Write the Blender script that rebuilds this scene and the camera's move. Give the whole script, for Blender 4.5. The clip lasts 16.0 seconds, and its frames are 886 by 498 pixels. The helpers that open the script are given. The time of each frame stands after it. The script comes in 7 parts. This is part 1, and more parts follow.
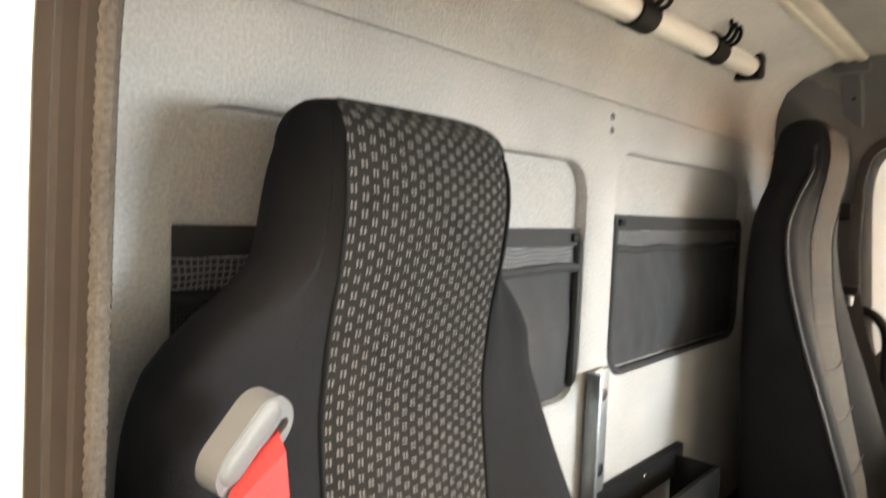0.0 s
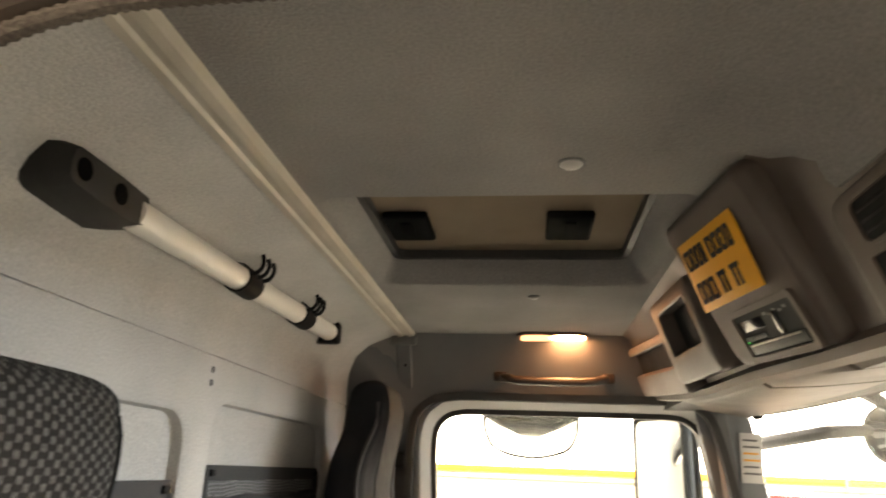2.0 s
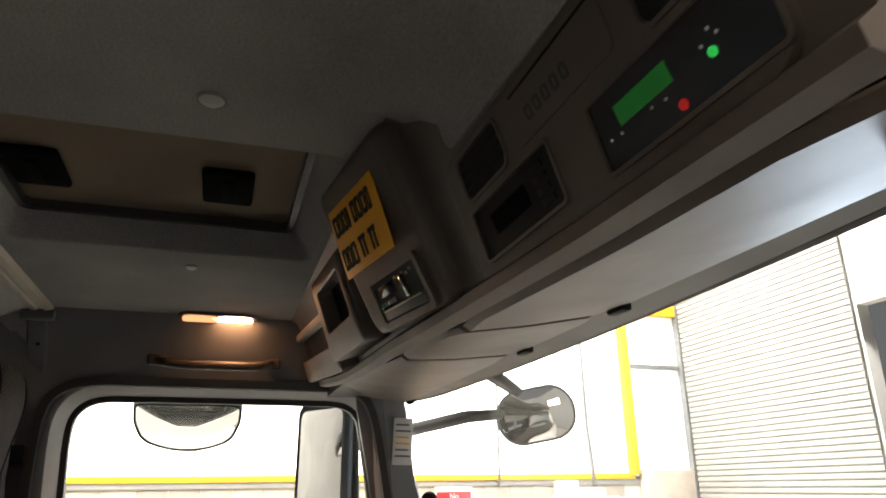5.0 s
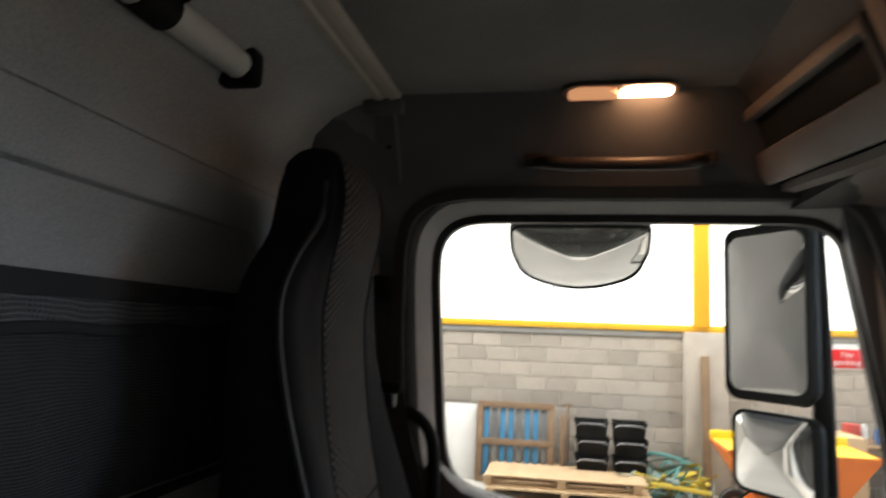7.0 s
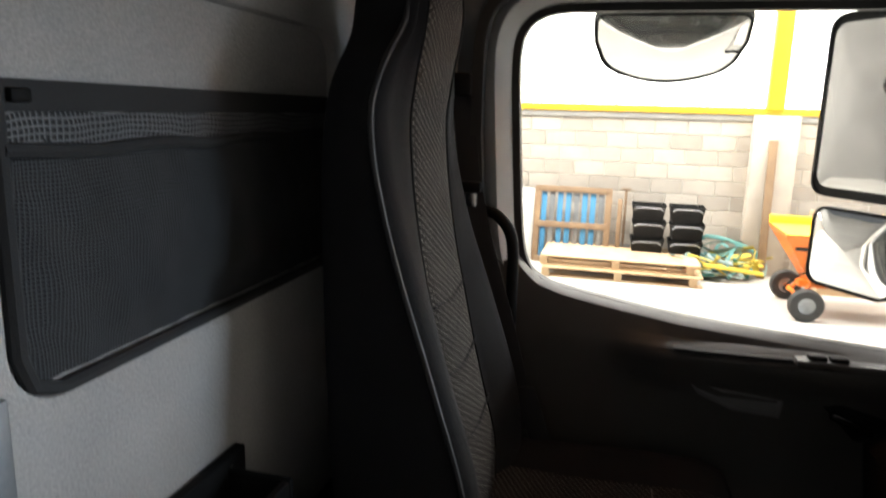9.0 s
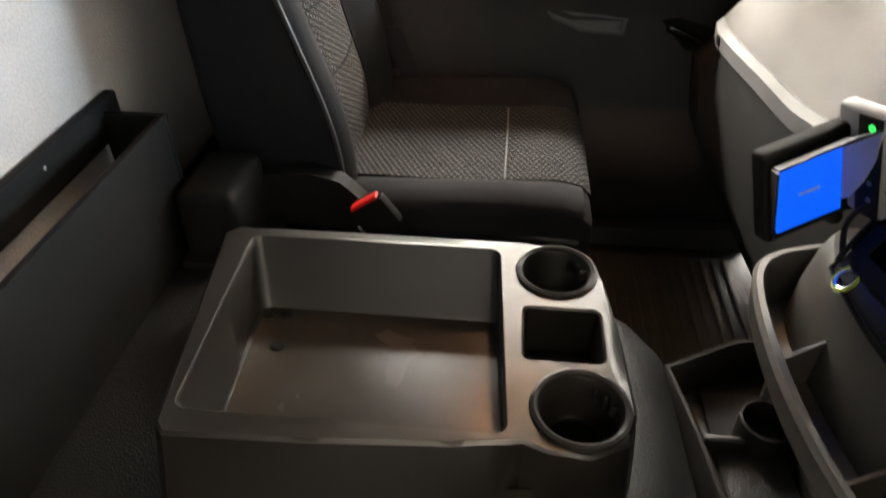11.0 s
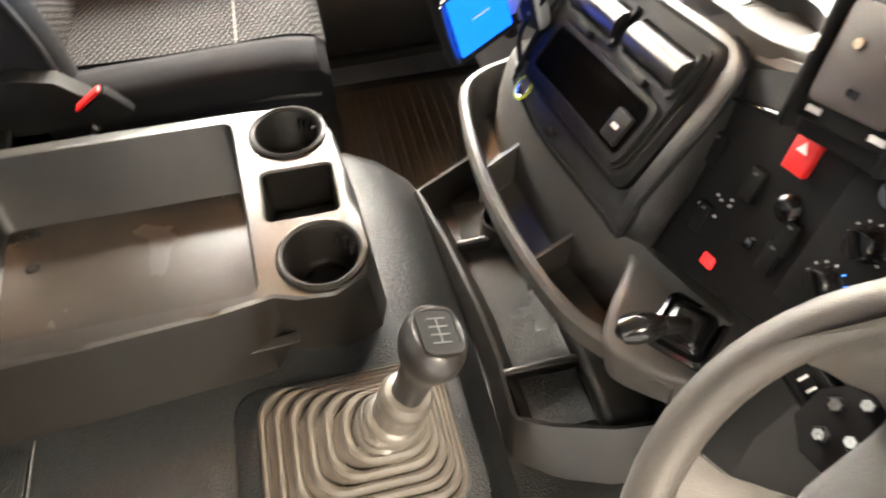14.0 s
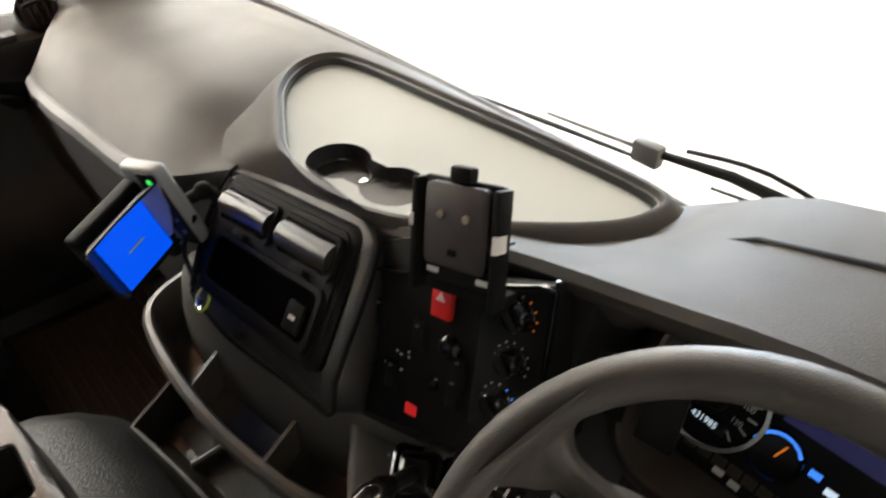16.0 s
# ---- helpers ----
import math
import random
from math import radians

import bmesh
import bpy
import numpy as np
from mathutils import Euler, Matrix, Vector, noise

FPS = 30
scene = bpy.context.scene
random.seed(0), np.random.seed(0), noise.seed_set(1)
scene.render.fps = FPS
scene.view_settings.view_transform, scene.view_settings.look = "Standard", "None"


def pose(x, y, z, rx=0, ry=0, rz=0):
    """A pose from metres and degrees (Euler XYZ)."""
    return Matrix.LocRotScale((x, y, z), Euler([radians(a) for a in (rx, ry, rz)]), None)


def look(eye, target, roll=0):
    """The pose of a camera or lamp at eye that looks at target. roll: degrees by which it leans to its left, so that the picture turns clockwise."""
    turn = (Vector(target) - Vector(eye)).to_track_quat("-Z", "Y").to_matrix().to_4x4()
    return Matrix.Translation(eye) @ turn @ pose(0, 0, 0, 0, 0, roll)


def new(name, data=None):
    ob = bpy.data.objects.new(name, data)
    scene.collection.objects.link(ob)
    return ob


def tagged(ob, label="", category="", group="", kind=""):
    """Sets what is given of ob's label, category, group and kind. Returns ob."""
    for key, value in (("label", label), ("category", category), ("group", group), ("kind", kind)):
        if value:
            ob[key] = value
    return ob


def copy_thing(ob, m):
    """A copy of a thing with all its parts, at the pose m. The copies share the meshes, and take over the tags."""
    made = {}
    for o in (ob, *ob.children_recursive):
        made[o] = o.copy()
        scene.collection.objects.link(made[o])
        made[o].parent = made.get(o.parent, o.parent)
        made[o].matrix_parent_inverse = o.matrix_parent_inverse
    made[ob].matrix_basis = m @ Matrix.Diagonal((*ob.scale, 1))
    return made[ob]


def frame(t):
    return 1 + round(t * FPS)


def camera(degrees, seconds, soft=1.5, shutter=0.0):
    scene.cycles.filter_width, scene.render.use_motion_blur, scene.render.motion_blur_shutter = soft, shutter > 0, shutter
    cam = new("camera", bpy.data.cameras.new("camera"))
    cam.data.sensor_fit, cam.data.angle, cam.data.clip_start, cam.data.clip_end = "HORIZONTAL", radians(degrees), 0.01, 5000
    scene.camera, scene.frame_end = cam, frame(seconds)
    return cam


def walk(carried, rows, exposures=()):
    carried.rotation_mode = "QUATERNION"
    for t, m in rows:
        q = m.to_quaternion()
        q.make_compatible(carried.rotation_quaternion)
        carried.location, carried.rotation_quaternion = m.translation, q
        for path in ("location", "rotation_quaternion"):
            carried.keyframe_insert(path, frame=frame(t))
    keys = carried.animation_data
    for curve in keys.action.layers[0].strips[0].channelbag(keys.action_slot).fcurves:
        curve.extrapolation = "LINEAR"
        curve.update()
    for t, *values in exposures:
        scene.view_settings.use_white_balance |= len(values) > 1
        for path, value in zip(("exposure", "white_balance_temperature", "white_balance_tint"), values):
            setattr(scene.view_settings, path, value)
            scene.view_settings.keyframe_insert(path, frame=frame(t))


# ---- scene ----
cam = camera(66.0, 16.0, soft=1.8, shutter=0.4)
PATH = [
    (0, (1.244, 0.588, 1.266), (-0.272, -0.711, 1.147), 2.4),
    (0.5, (1.294, 0.620, 1.277), (-0.340, -0.519, 1.453), 2.2),
    (1, (1.357, 0.611, 1.296), (-0.429, -0.207, 1.675), 3.8),
    (1.5, (1.37, 0.586, 1.271), (-0.488, 0.079, 1.811), 2.9),
    (2, (1.376, 0.61, 1.272), (-0.509, 0.363, 1.893), 2.3),
    (2.5, (1.384, 0.646, 1.269), (-0.497, 0.639, 1.948), 1.6),
    (3, (1.412, 0.654, 1.254), (-0.437, 0.936, 1.964), 0.9),
    (3.5, (1.383, 0.671, 1.25), (-0.41, 1.176, 1.978), 0.6),
    (3.7, (1.398, 0.682, 1.224), (-0.37, 1.26, 1.959), -0.1),
    (6, (1.019, 0.724, 1.189), (-0.874, 1.136, 1.685), 0.9),
    (6.2, (0.911, 0.711, 1.182), (-1.022, 0.972, 1.625), 1.2),
    (6.5, (0.703, 0.699, 1.182), (-1.257, 0.729, 1.579), 1.4),
    (7, (0.544, 0.587, 1.215), (-1.411, 0.234, 1.449), 2.0),
    (7.5, (0.457, 0.484, 1.259), (-1.482, -0.006, 1.298), 1.3),
    (8, (0.438, 0.431, 1.272), (-1.491, -0.092, 1.2), 1.2),
    (8.5, (0.497, 0.453, 1.265), (-1.422, -0.072, 1.057), 1.6),
    (9, (0.544, 0.531, 1.25), (-1.355, 0.049, 0.851), 1.6),
    (9.5, (0.599, 0.572, 1.234), (-1.249, 0.189, 0.571), 1.6),
    (10, (0.625, 0.587, 1.231), (-1.148, 0.324, 0.343), 1.8),
    (10.2, (0.635, 0.593, 1.23), (-1.109, 0.364, 0.278), 1.6),
    (12.3, (0.659, 0.708, 1.18), (-0.605, 0.646, -0.369), -1.3),
    (12.5, (0.662, 0.709, 1.181), (-0.581, 0.687, -0.386), -0.8),
    (13, (0.672, 0.72, 1.202), (-0.534, 0.786, -0.392), -0.6),
    (13.5, (0.684, 0.742, 1.237), (-0.51, 0.884, -0.361), -0.4),
    (14, (0.698, 0.762, 1.278), (-0.515, 1.051, -0.286), -0.3),
    (14.5, (0.711, 0.777, 1.308), (-0.488, 1.322, -0.197), 0.2),
    (15, (0.708, 0.783, 1.324), (-0.459, 1.521, -0.123), 0.3),
    (15.5, (0.709, 0.791, 1.33), (-0.441, 1.68, -0.043), 0.5),
    (16, (0.719, 0.823, 1.345), (-0.418, 1.871, 0.077), 1.2),
]
EXPOSURES = [(0, 2.3, 7300, 10), (0.5, 2.0, 7200, 10), (1.0, 1.9, 7200, 10), (2.0, 1.6, 7500, 10), (3.6, 1.3, 7400, 10), (5.8, -0.5, 6150, 10), (7.0, -0.95, 6150, 10), (8.5, -0.1, 6250, 10), (10.2, 0.9, 6450, 10), (12.3, 3.25, 6800, 10), (14.5, 3.7, 6600, 10), (15.5, 2.75, 6550, 10), (16.0, 1.4, 6500, 10)]
walk(cam, [(t, look(eye, target, roll)) for t, eye, target, roll in PATH], EXPOSURES)

# ---- light: the pale daylight of the hall ----
world = bpy.data.worlds.new("hall_daylight")
scene.world = world
world.use_nodes = True
world.node_tree.nodes["Background"].inputs[0].default_value = (0.98, 0.985, 1.0, 1)
world.node_tree.nodes["Background"].inputs[1].default_value = 0.13

# daylight through the open bay ahead of the truck
day = bpy.data.lights.new("bay_daylight", "AREA")
day.shape, day.size, day.size_y, day.energy, day.color = "RECTANGLE", 3.3, 2.4, 450.0, (0.74, 0.87, 1.0)
lamp_ob = new("bay_daylight", day)
lamp_ob.matrix_basis = pose(-4.2, 9.15, 1.9, -90, 0, 0)
# unseen warm lamp added outside the open driver door to brighten the cab
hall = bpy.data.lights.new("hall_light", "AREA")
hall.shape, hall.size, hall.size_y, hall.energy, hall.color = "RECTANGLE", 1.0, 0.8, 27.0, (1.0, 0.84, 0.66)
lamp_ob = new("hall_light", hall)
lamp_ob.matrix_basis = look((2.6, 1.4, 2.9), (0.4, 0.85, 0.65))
# unseen lamp added in place of hall rooflights, brightens the storage wall
roof = bpy.data.lights.new("rooflight", "AREA")
roof.shape, roof.size, roof.size_y, roof.energy, roof.color = "RECTANGLE", 3.0, 20.0, 5200.0, (1.0, 0.94, 0.86)
lamp_ob = new("rooflight", roof)
lamp_ob.matrix_basis = pose(-7.6, -2.0, 6.8, 0, 14, 0)


# ---- materials ----
def node(nt, kind, **kw):
    n = nt.nodes.new(kind)
    for k, v in kw.items():
        if k == "operation":
            n.operation = v
        elif k == "noise_dimensions":
            n.noise_dimensions = v
        elif k == "blend_type":
            n.blend_type = v
    return n


def surf(name, col, col2=None, rough=0.6, metal=0.0, scale=6.0, fine=300.0, bump=0.15, spread=0.12, coat=0.0, spec=0.5, grain=0.35):
    """A plain surface with broad blotches, fine grain and a little relief."""
    m = bpy.data.materials.new(name)
    m.use_nodes = True
    nt = m.node_tree
    b = nt.nodes["Principled BSDF"]
    col2 = col2 or tuple(c * 0.8 for c in col)
    tc = nt.nodes.new("ShaderNodeTexCoord")
    n1 = nt.nodes.new("ShaderNodeTexNoise")
    n1.inputs["Scale"].default_value, n1.inputs["Detail"].default_value = scale, 5
    n2 = nt.nodes.new("ShaderNodeTexNoise")
    n2.inputs["Scale"].default_value, n2.inputs["Detail"].default_value = fine, 2
    nt.links.new(tc.outputs["Object"], n1.inputs["Vector"])
    nt.links.new(tc.outputs["Object"], n2.inputs["Vector"])
    add = node(nt, "ShaderNodeMath", operation="MULTIPLY_ADD")
    nt.links.new(n2.outputs["Fac"], add.inputs[0])
    add.inputs[1].default_value = grain
    nt.links.new(n1.outputs["Fac"], add.inputs[2])
    ramp = nt.nodes.new("ShaderNodeMapRange")
    ramp.inputs[1].default_value, ramp.inputs[2].default_value = 0.25 + 0.4 * grain, 0.75 + 0.6 * grain
    nt.links.new(add.outputs[0], ramp.inputs[0])
    mix = nt.nodes.new("ShaderNodeMix")
    mix.data_type = "RGBA"
    mix.inputs[6].default_value, mix.inputs[7].default_value = (*col, 1), (*col2, 1)
    nt.links.new(ramp.outputs[0], mix.inputs[0])
    nt.links.new(mix.outputs[2], b.inputs["Base Color"])
    rr = nt.nodes.new("ShaderNodeMapRange")
    rr.inputs[3].default_value, rr.inputs[4].default_value = max(0.02, rough - spread), min(1.0, rough + spread)
    nt.links.new(n1.outputs["Fac"], rr.inputs[0])
    nt.links.new(rr.outputs[0], b.inputs["Roughness"])
    b.inputs["Metallic"].default_value = metal
    b.inputs["Specular IOR Level"].default_value = spec
    b.inputs["Coat Weight"].default_value = coat
    if bump > 0:
        bp = nt.nodes.new("ShaderNodeBump")
        bp.inputs["Strength"].default_value, bp.inputs["Distance"].default_value = bump, 0.002
        nt.links.new(n2.outputs["Fac"], bp.inputs["Height"])
        nt.links.new(bp.outputs[0], b.inputs["Normal"])
    return m


def glow(name, col, strength):
    m = bpy.data.materials.new(name)
    m.use_nodes = True
    b = m.node_tree.nodes["Principled BSDF"]
    b.inputs["Base Color"].default_value = (*[c * 0.5 for c in col], 1)
    b.inputs["Emission Color"].default_value = (*col, 1)
    b.inputs["Emission Strength"].default_value = strength
    return m


def dashes(name, ax, bx, base, light, px=0.021, pz=0.026):
    """Dark cloth with staggered pairs of short pale dashes; ax, bx: the object axes across and along it."""
    m = surf(name, base, tuple(c * 0.65 for c in base), 0.95, scale=25, fine=900, bump=0.5, spec=0.15)
    nt = m.node_tree
    b = nt.nodes["Principled BSDF"]
    tc = nt.nodes.new("ShaderNodeTexCoord")
    sep = nt.nodes.new("ShaderNodeSeparateXYZ")
    nt.links.new(tc.outputs["Object"], sep.inputs[0])

    def op(o, a, v=0.0, c=None):
        n = node(nt, "ShaderNodeMath", operation=o)
        nt.links.new(a, n.inputs[0])
        if hasattr(v, "is_output"):
            nt.links.new(v, n.inputs[1])
        else:
            n.inputs[1].default_value = v
        if c is not None:
            n.inputs[2].default_value = c
        return n.outputs[0]
    u, v = op("DIVIDE", sep.outputs[ax], px), op("DIVIDE", sep.outputs[bx], pz)
    stag = op("MULTIPLY", op("FLOORED_MODULO", op("FLOOR", u), 2.0), 0.5)
    fu = op("FLOORED_MODULO", u, 1.0)
    fv = op("FLOORED_MODULO", op("ADD", v, stag), 1.0)
    du = op("ABSOLUTE", op("SUBTRACT", op("ABSOLUTE", op("SUBTRACT", fu, 0.5)), 0.17))
    dash = op("MULTIPLY", op("LESS_THAN", du, 0.08), op("LESS_THAN", op("ABSOLUTE", op("SUBTRACT", fv, 0.5)), 0.26))
    thread = op("GREATER_THAN", op("SINE", op("MULTIPLY", fv, 60.0)), -0.6)
    dash = op("MULTIPLY", dash, thread)
    mix = nt.nodes.new("ShaderNodeMix")
    mix.data_type = "RGBA"
    old = b.inputs["Base Color"].links[0].from_socket
    nt.links.new(dash, mix.inputs[0])
    nt.links.new(old, mix.inputs[6])
    mix.inputs[7].default_value = (*light, 1)
    nt.links.new(mix.outputs[2], b.inputs["Base Color"])
    return m


def weave(name, col, gap, ax, bx, pitch):
    """A fine net: pale threads over dark gaps."""
    m = surf(name, col, tuple(c * 0.6 for c in col), 0.7, scale=9, fine=500, bump=0.0)
    nt = m.node_tree
    b = nt.nodes["Principled BSDF"]
    tc = nt.nodes.new("ShaderNodeTexCoord")
    sep = nt.nodes.new("ShaderNodeSeparateXYZ")
    wob = nt.nodes.new("ShaderNodeTexNoise")
    wob.inputs["Scale"].default_value = 7.0
    nt.links.new(tc.outputs["Object"], wob.inputs["Vector"])
    nt.links.new(tc.outputs["Object"], sep.inputs[0])
    outs = []
    for a in (ax, bx):
        k = node(nt, "ShaderNodeMath", operation="MULTIPLY_ADD")
        nt.links.new(wob.outputs["Fac"], k.inputs[0])
        k.inputs[1].default_value = 0.03
        nt.links.new(sep.outputs[a], k.inputs[2])
        k2 = node(nt, "ShaderNodeMath", operation="MULTIPLY")
        nt.links.new(k.outputs[0], k2.inputs[0])
        k2.inputs[1].default_value = 6.2832 / pitch
        s = node(nt, "ShaderNodeMath", operation="SINE")
        nt.links.new(k2.outputs[0], s.inputs[0])
        outs.append(s.outputs[0])
    mx = node(nt, "ShaderNodeMath", operation="MAXIMUM")
    nt.links.new(outs[0], mx.inputs[0])
    nt.links.new(outs[1], mx.inputs[1])
    rg = nt.nodes.new("ShaderNodeMapRange")
    rg.inputs[1].default_value, rg.inputs[2].default_value = 0.2, 0.9
    nt.links.new(mx.outputs[0], rg.inputs[0])
    mix = nt.nodes.new("ShaderNodeMix")
    mix.data_type = "RGBA"
    old = b.inputs["Base Color"].links[0].from_socket
    nt.links.new(rg.outputs[0], mix.inputs[0])
    mix.inputs[6].default_value = (*gap, 1)
    nt.links.new(old, mix.inputs[7])
    nt.links.new(mix.outputs[2], b.inputs["Base Color"])
    bp = nt.nodes.new("ShaderNodeBump")
    bp.inputs["Strength"].default_value, bp.inputs["Distance"].default_value = 0.6, 0.002
    nt.links.new(mx.outputs[0], bp.inputs["Height"])
    nt.links.new(bp.outputs[0], b.inputs["Normal"])
    return m


def vinyl(name, col, rough, cell=160.0, strength=0.6):
    """Grained leather-like plastic."""
    m = surf(name, col, tuple(c * 0.7 for c in col), rough, scale=5, fine=400, bump=0.0)
    nt = m.node_tree
    b = nt.nodes["Principled BSDF"]
    tc = nt.nodes.new("ShaderNodeTexCoord")
    vo = nt.nodes.new("ShaderNodeTexVoronoi")
    vo.feature = "DISTANCE_TO_EDGE"
    vo.inputs["Scale"].default_value = cell
    nt.links.new(tc.outputs["Object"], vo.inputs["Vector"])
    bp = nt.nodes.new("ShaderNodeBump")
    bp.inputs["Strength"].default_value, bp.inputs["Distance"].default_value = strength, 0.003 if cell < 400 else 0.0015
    # coarse grain: shade in the grooves is put into the colour as well
    if cell < 400:
        mr = nt.nodes.new("ShaderNodeMapRange")
        mr.inputs[1].default_value, mr.inputs[2].default_value, mr.inputs[3].default_value, mr.inputs[4].default_value = 0.0, 0.22, 0.45, 1.35
        nt.links.new(vo.outputs["Distance"], mr.inputs[0])
        mul = nt.nodes.new("ShaderNodeMix")
        mul.data_type, mul.blend_type = "RGBA", "MULTIPLY"
        mul.inputs[0].default_value = 1.0
        nt.links.new(b.inputs["Base Color"].links[0].from_socket, mul.inputs[6])
        nt.links.new(mr.outputs[0], mul.inputs[7])
        nt.links.new(mul.outputs[2], b.inputs["Base Color"])
    nt.links.new(vo.outputs["Distance"], bp.inputs["Height"])
    nt.links.new(bp.outputs[0], b.inputs["Normal"])
    return m


# one felt in two tones: the roof's shade is put into the darker copy
HEADLINER = surf("headliner_felt_shaded", (0.26, 0.25, 0.24), (0.16, 0.155, 0.15), 0.95, scale=4, fine=240, bump=0.8, spec=0.1, grain=1.0)
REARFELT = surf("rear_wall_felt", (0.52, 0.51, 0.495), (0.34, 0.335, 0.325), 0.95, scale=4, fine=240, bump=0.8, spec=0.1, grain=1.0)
TRIMGREY = surf("grey_trim", (0.13, 0.13, 0.13), (0.10, 0.10, 0.10), 0.6, fine=500, bump=0.2)
PLASTIC = vinyl("dark_plastic", (0.022, 0.021, 0.020), 0.5, 420, 0.25)
TRAYPLASTIC = vinyl("tray_plastic", (0.0115, 0.0100, 0.0082), 0.36, 500, 0.12)
SHELF = vinyl("shelf_plastic", (0.066, 0.061, 0.055), 0.42, 460, 0.2)
FASCIA = vinyl("fascia_plastic", (0.017, 0.0165, 0.016), 0.42, 460, 0.2)
CONSOLE = vinyl("overhead_plastic", (0.092, 0.070, 0.055), 0.55, 500, 0.2)
DASHTOP = vinyl("dash_top_plastic", (0.062, 0.056, 0.049), 0.6, 450, 0.25)
DASHTOP.node_tree.nodes["Principled BSDF"].inputs["Specular IOR Level"].default_value = 0.2
DOORCARD = vinyl("door_plastic", (0.045, 0.043, 0.041), 0.55, 420, 0.3)
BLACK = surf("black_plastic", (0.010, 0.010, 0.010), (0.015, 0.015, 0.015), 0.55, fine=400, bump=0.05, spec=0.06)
GLOSS = surf("gloss_black", (0.006, 0.006, 0.006), (0.01, 0.01, 0.01), 0.15, fine=400, bump=0.0)
RUBBER = surf("rubber_seal", (0.02, 0.019, 0.018), (0.03, 0.028, 0.026), 0.6, fine=500, bump=0.3)
SEAL = surf("worn_seal", (0.11, 0.095, 0.08), (0.045, 0.036, 0.03), 0.75, fine=320, bump=0.9, grain=1.0, spec=0.2)
MAT = vinyl("tunnel_vinyl", (0.0050, 0.0058, 0.0058), 0.46, 230, 0.6)
FLOORMAT = vinyl("floor_rubber", (0.013, 0.0135, 0.014), 0.6, 90, 0.5)
CLOTH = surf("seat_cloth", (0.012, 0.012, 0.0135), (0.019, 0.019, 0.021), 0.95, scale=12, fine=900, bump=0.6, spec=0.15)
STITCH = surf("pale_stitching", (0.16, 0.155, 0.15), None, 0.8)
PIPING = surf("seat_piping", (0.028, 0.028, 0.03), None, 0.6)
PAT_BACK = dashes("dash_cloth_back", 0, 2, (0.022, 0.0195, 0.018), (0.20, 0.19, 0.18), 0.0108, 0.0135)
PAT_SEAT = dashes("dash_cloth_seat", 0, 1, (0.018, 0.0175, 0.018), (0.16, 0.155, 0.15), 0.0105, 0.012)
PAINTED = surf("door_frame_paint", (0.62, 0.62, 0.61), (0.55, 0.55, 0.54), 0.35, scale=8, bump=0.02)
FRAMEPAINT = surf("aperture_paint", (0.034, 0.022, 0.015), (0.022, 0.015, 0.010), 0.4, scale=8, bump=0.02, spec=0.3)
WHITE = surf("white_cab_paint", (0.80, 0.78, 0.74), (0.52, 0.44, 0.36), 0.4, scale=14, bump=0.03)
METAL = surf("galvanised_metal", (0.32, 0.33, 0.34), (0.22, 0.23, 0.24), 0.45, 0.9, scale=20, fine=200, bump=0.1)
STEEL = surf("bright_steel", (0.75, 0.74, 0.72), (0.6, 0.6, 0.58), 0.25, 1.0, bump=0.0)
ALU = surf("white_tube", (0.72, 0.70, 0.66), (0.66, 0.64, 0.60), 0.35, bump=0.0)
STRIP = surf("trim_strip", (0.46, 0.42, 0.35), (0.38, 0.35, 0.29), 0.4, scale=12, bump=0.02)
RED = surf("red_plastic", (0.65, 0.02, 0.02), (0.5, 0.015, 0.015), 0.4, bump=0.0)
REDBELT = surf("red_webbing", (0.62, 0.04, 0.04), (0.5, 0.03, 0.03), 0.7, fine=700, bump=0.4)
BELT = surf("black_webbing", (0.012, 0.012, 0.014), (0.02, 0.02, 0.022), 0.7, fine=700, bump=0.4)
SILVER = surf("grey_belt_guide", (0.19, 0.193, 0.197), (0.16, 0.163, 0.167), 0.45, bump=0.1)
NET = weave("pocket_net", (0.075, 0.078, 0.082), (0.012, 0.012, 0.013), 0, 2, 0.0045)
ELASTIC = weave("pocket_elastic", (0.20, 0.20, 0.205), (0.03, 0.03, 0.03), 0, 2, 0.007)
BAND = surf("pocket_band", (0.022, 0.022, 0.023), (0.03, 0.03, 0.03), 0.85, fine=600, bump=0.4)
ORANGE = surf("yellow_sign", (0.85, 0.40, 0.02), (0.78, 0.36, 0.02), 0.5, bump=0.0)
INK = surf("dark_print", (0.02, 0.016, 0.012), None, 0.6, bump=0.0)
WHITEPRINT = surf("white_print", (0.75, 0.74, 0.72), None, 0.5, bump=0.0)
GREENLCD = glow("green_display", (0.02, 0.45, 0.05), 0.035)
GREENLED = glow("green_light", (0.05, 1.0, 0.15), 0.3)
REDLED = glow("red_light", (1.0, 0.03, 0.03), 0.12)
BLUELCD = glow("blue_screen", (0.0, 0.10, 1.0), 0.30)
BLUELED = glow("blue_light", (0.05, 0.25, 1.0), 0.4)
DIGITS = glow("display_digits", (0.7, 0.85, 1.0), 0.3)
ORANGELED = glow("orange_needle", (1.0, 0.25, 0.02), 0.15)
LAMP = glow("lamp_glow", (1.0, 0.48, 0.22), 80.0)
# second half of the lens, a weak glow put into its material
LAMPDIM = glow("lamp_dim", (1.0, 0.45, 0.2), 1.2)


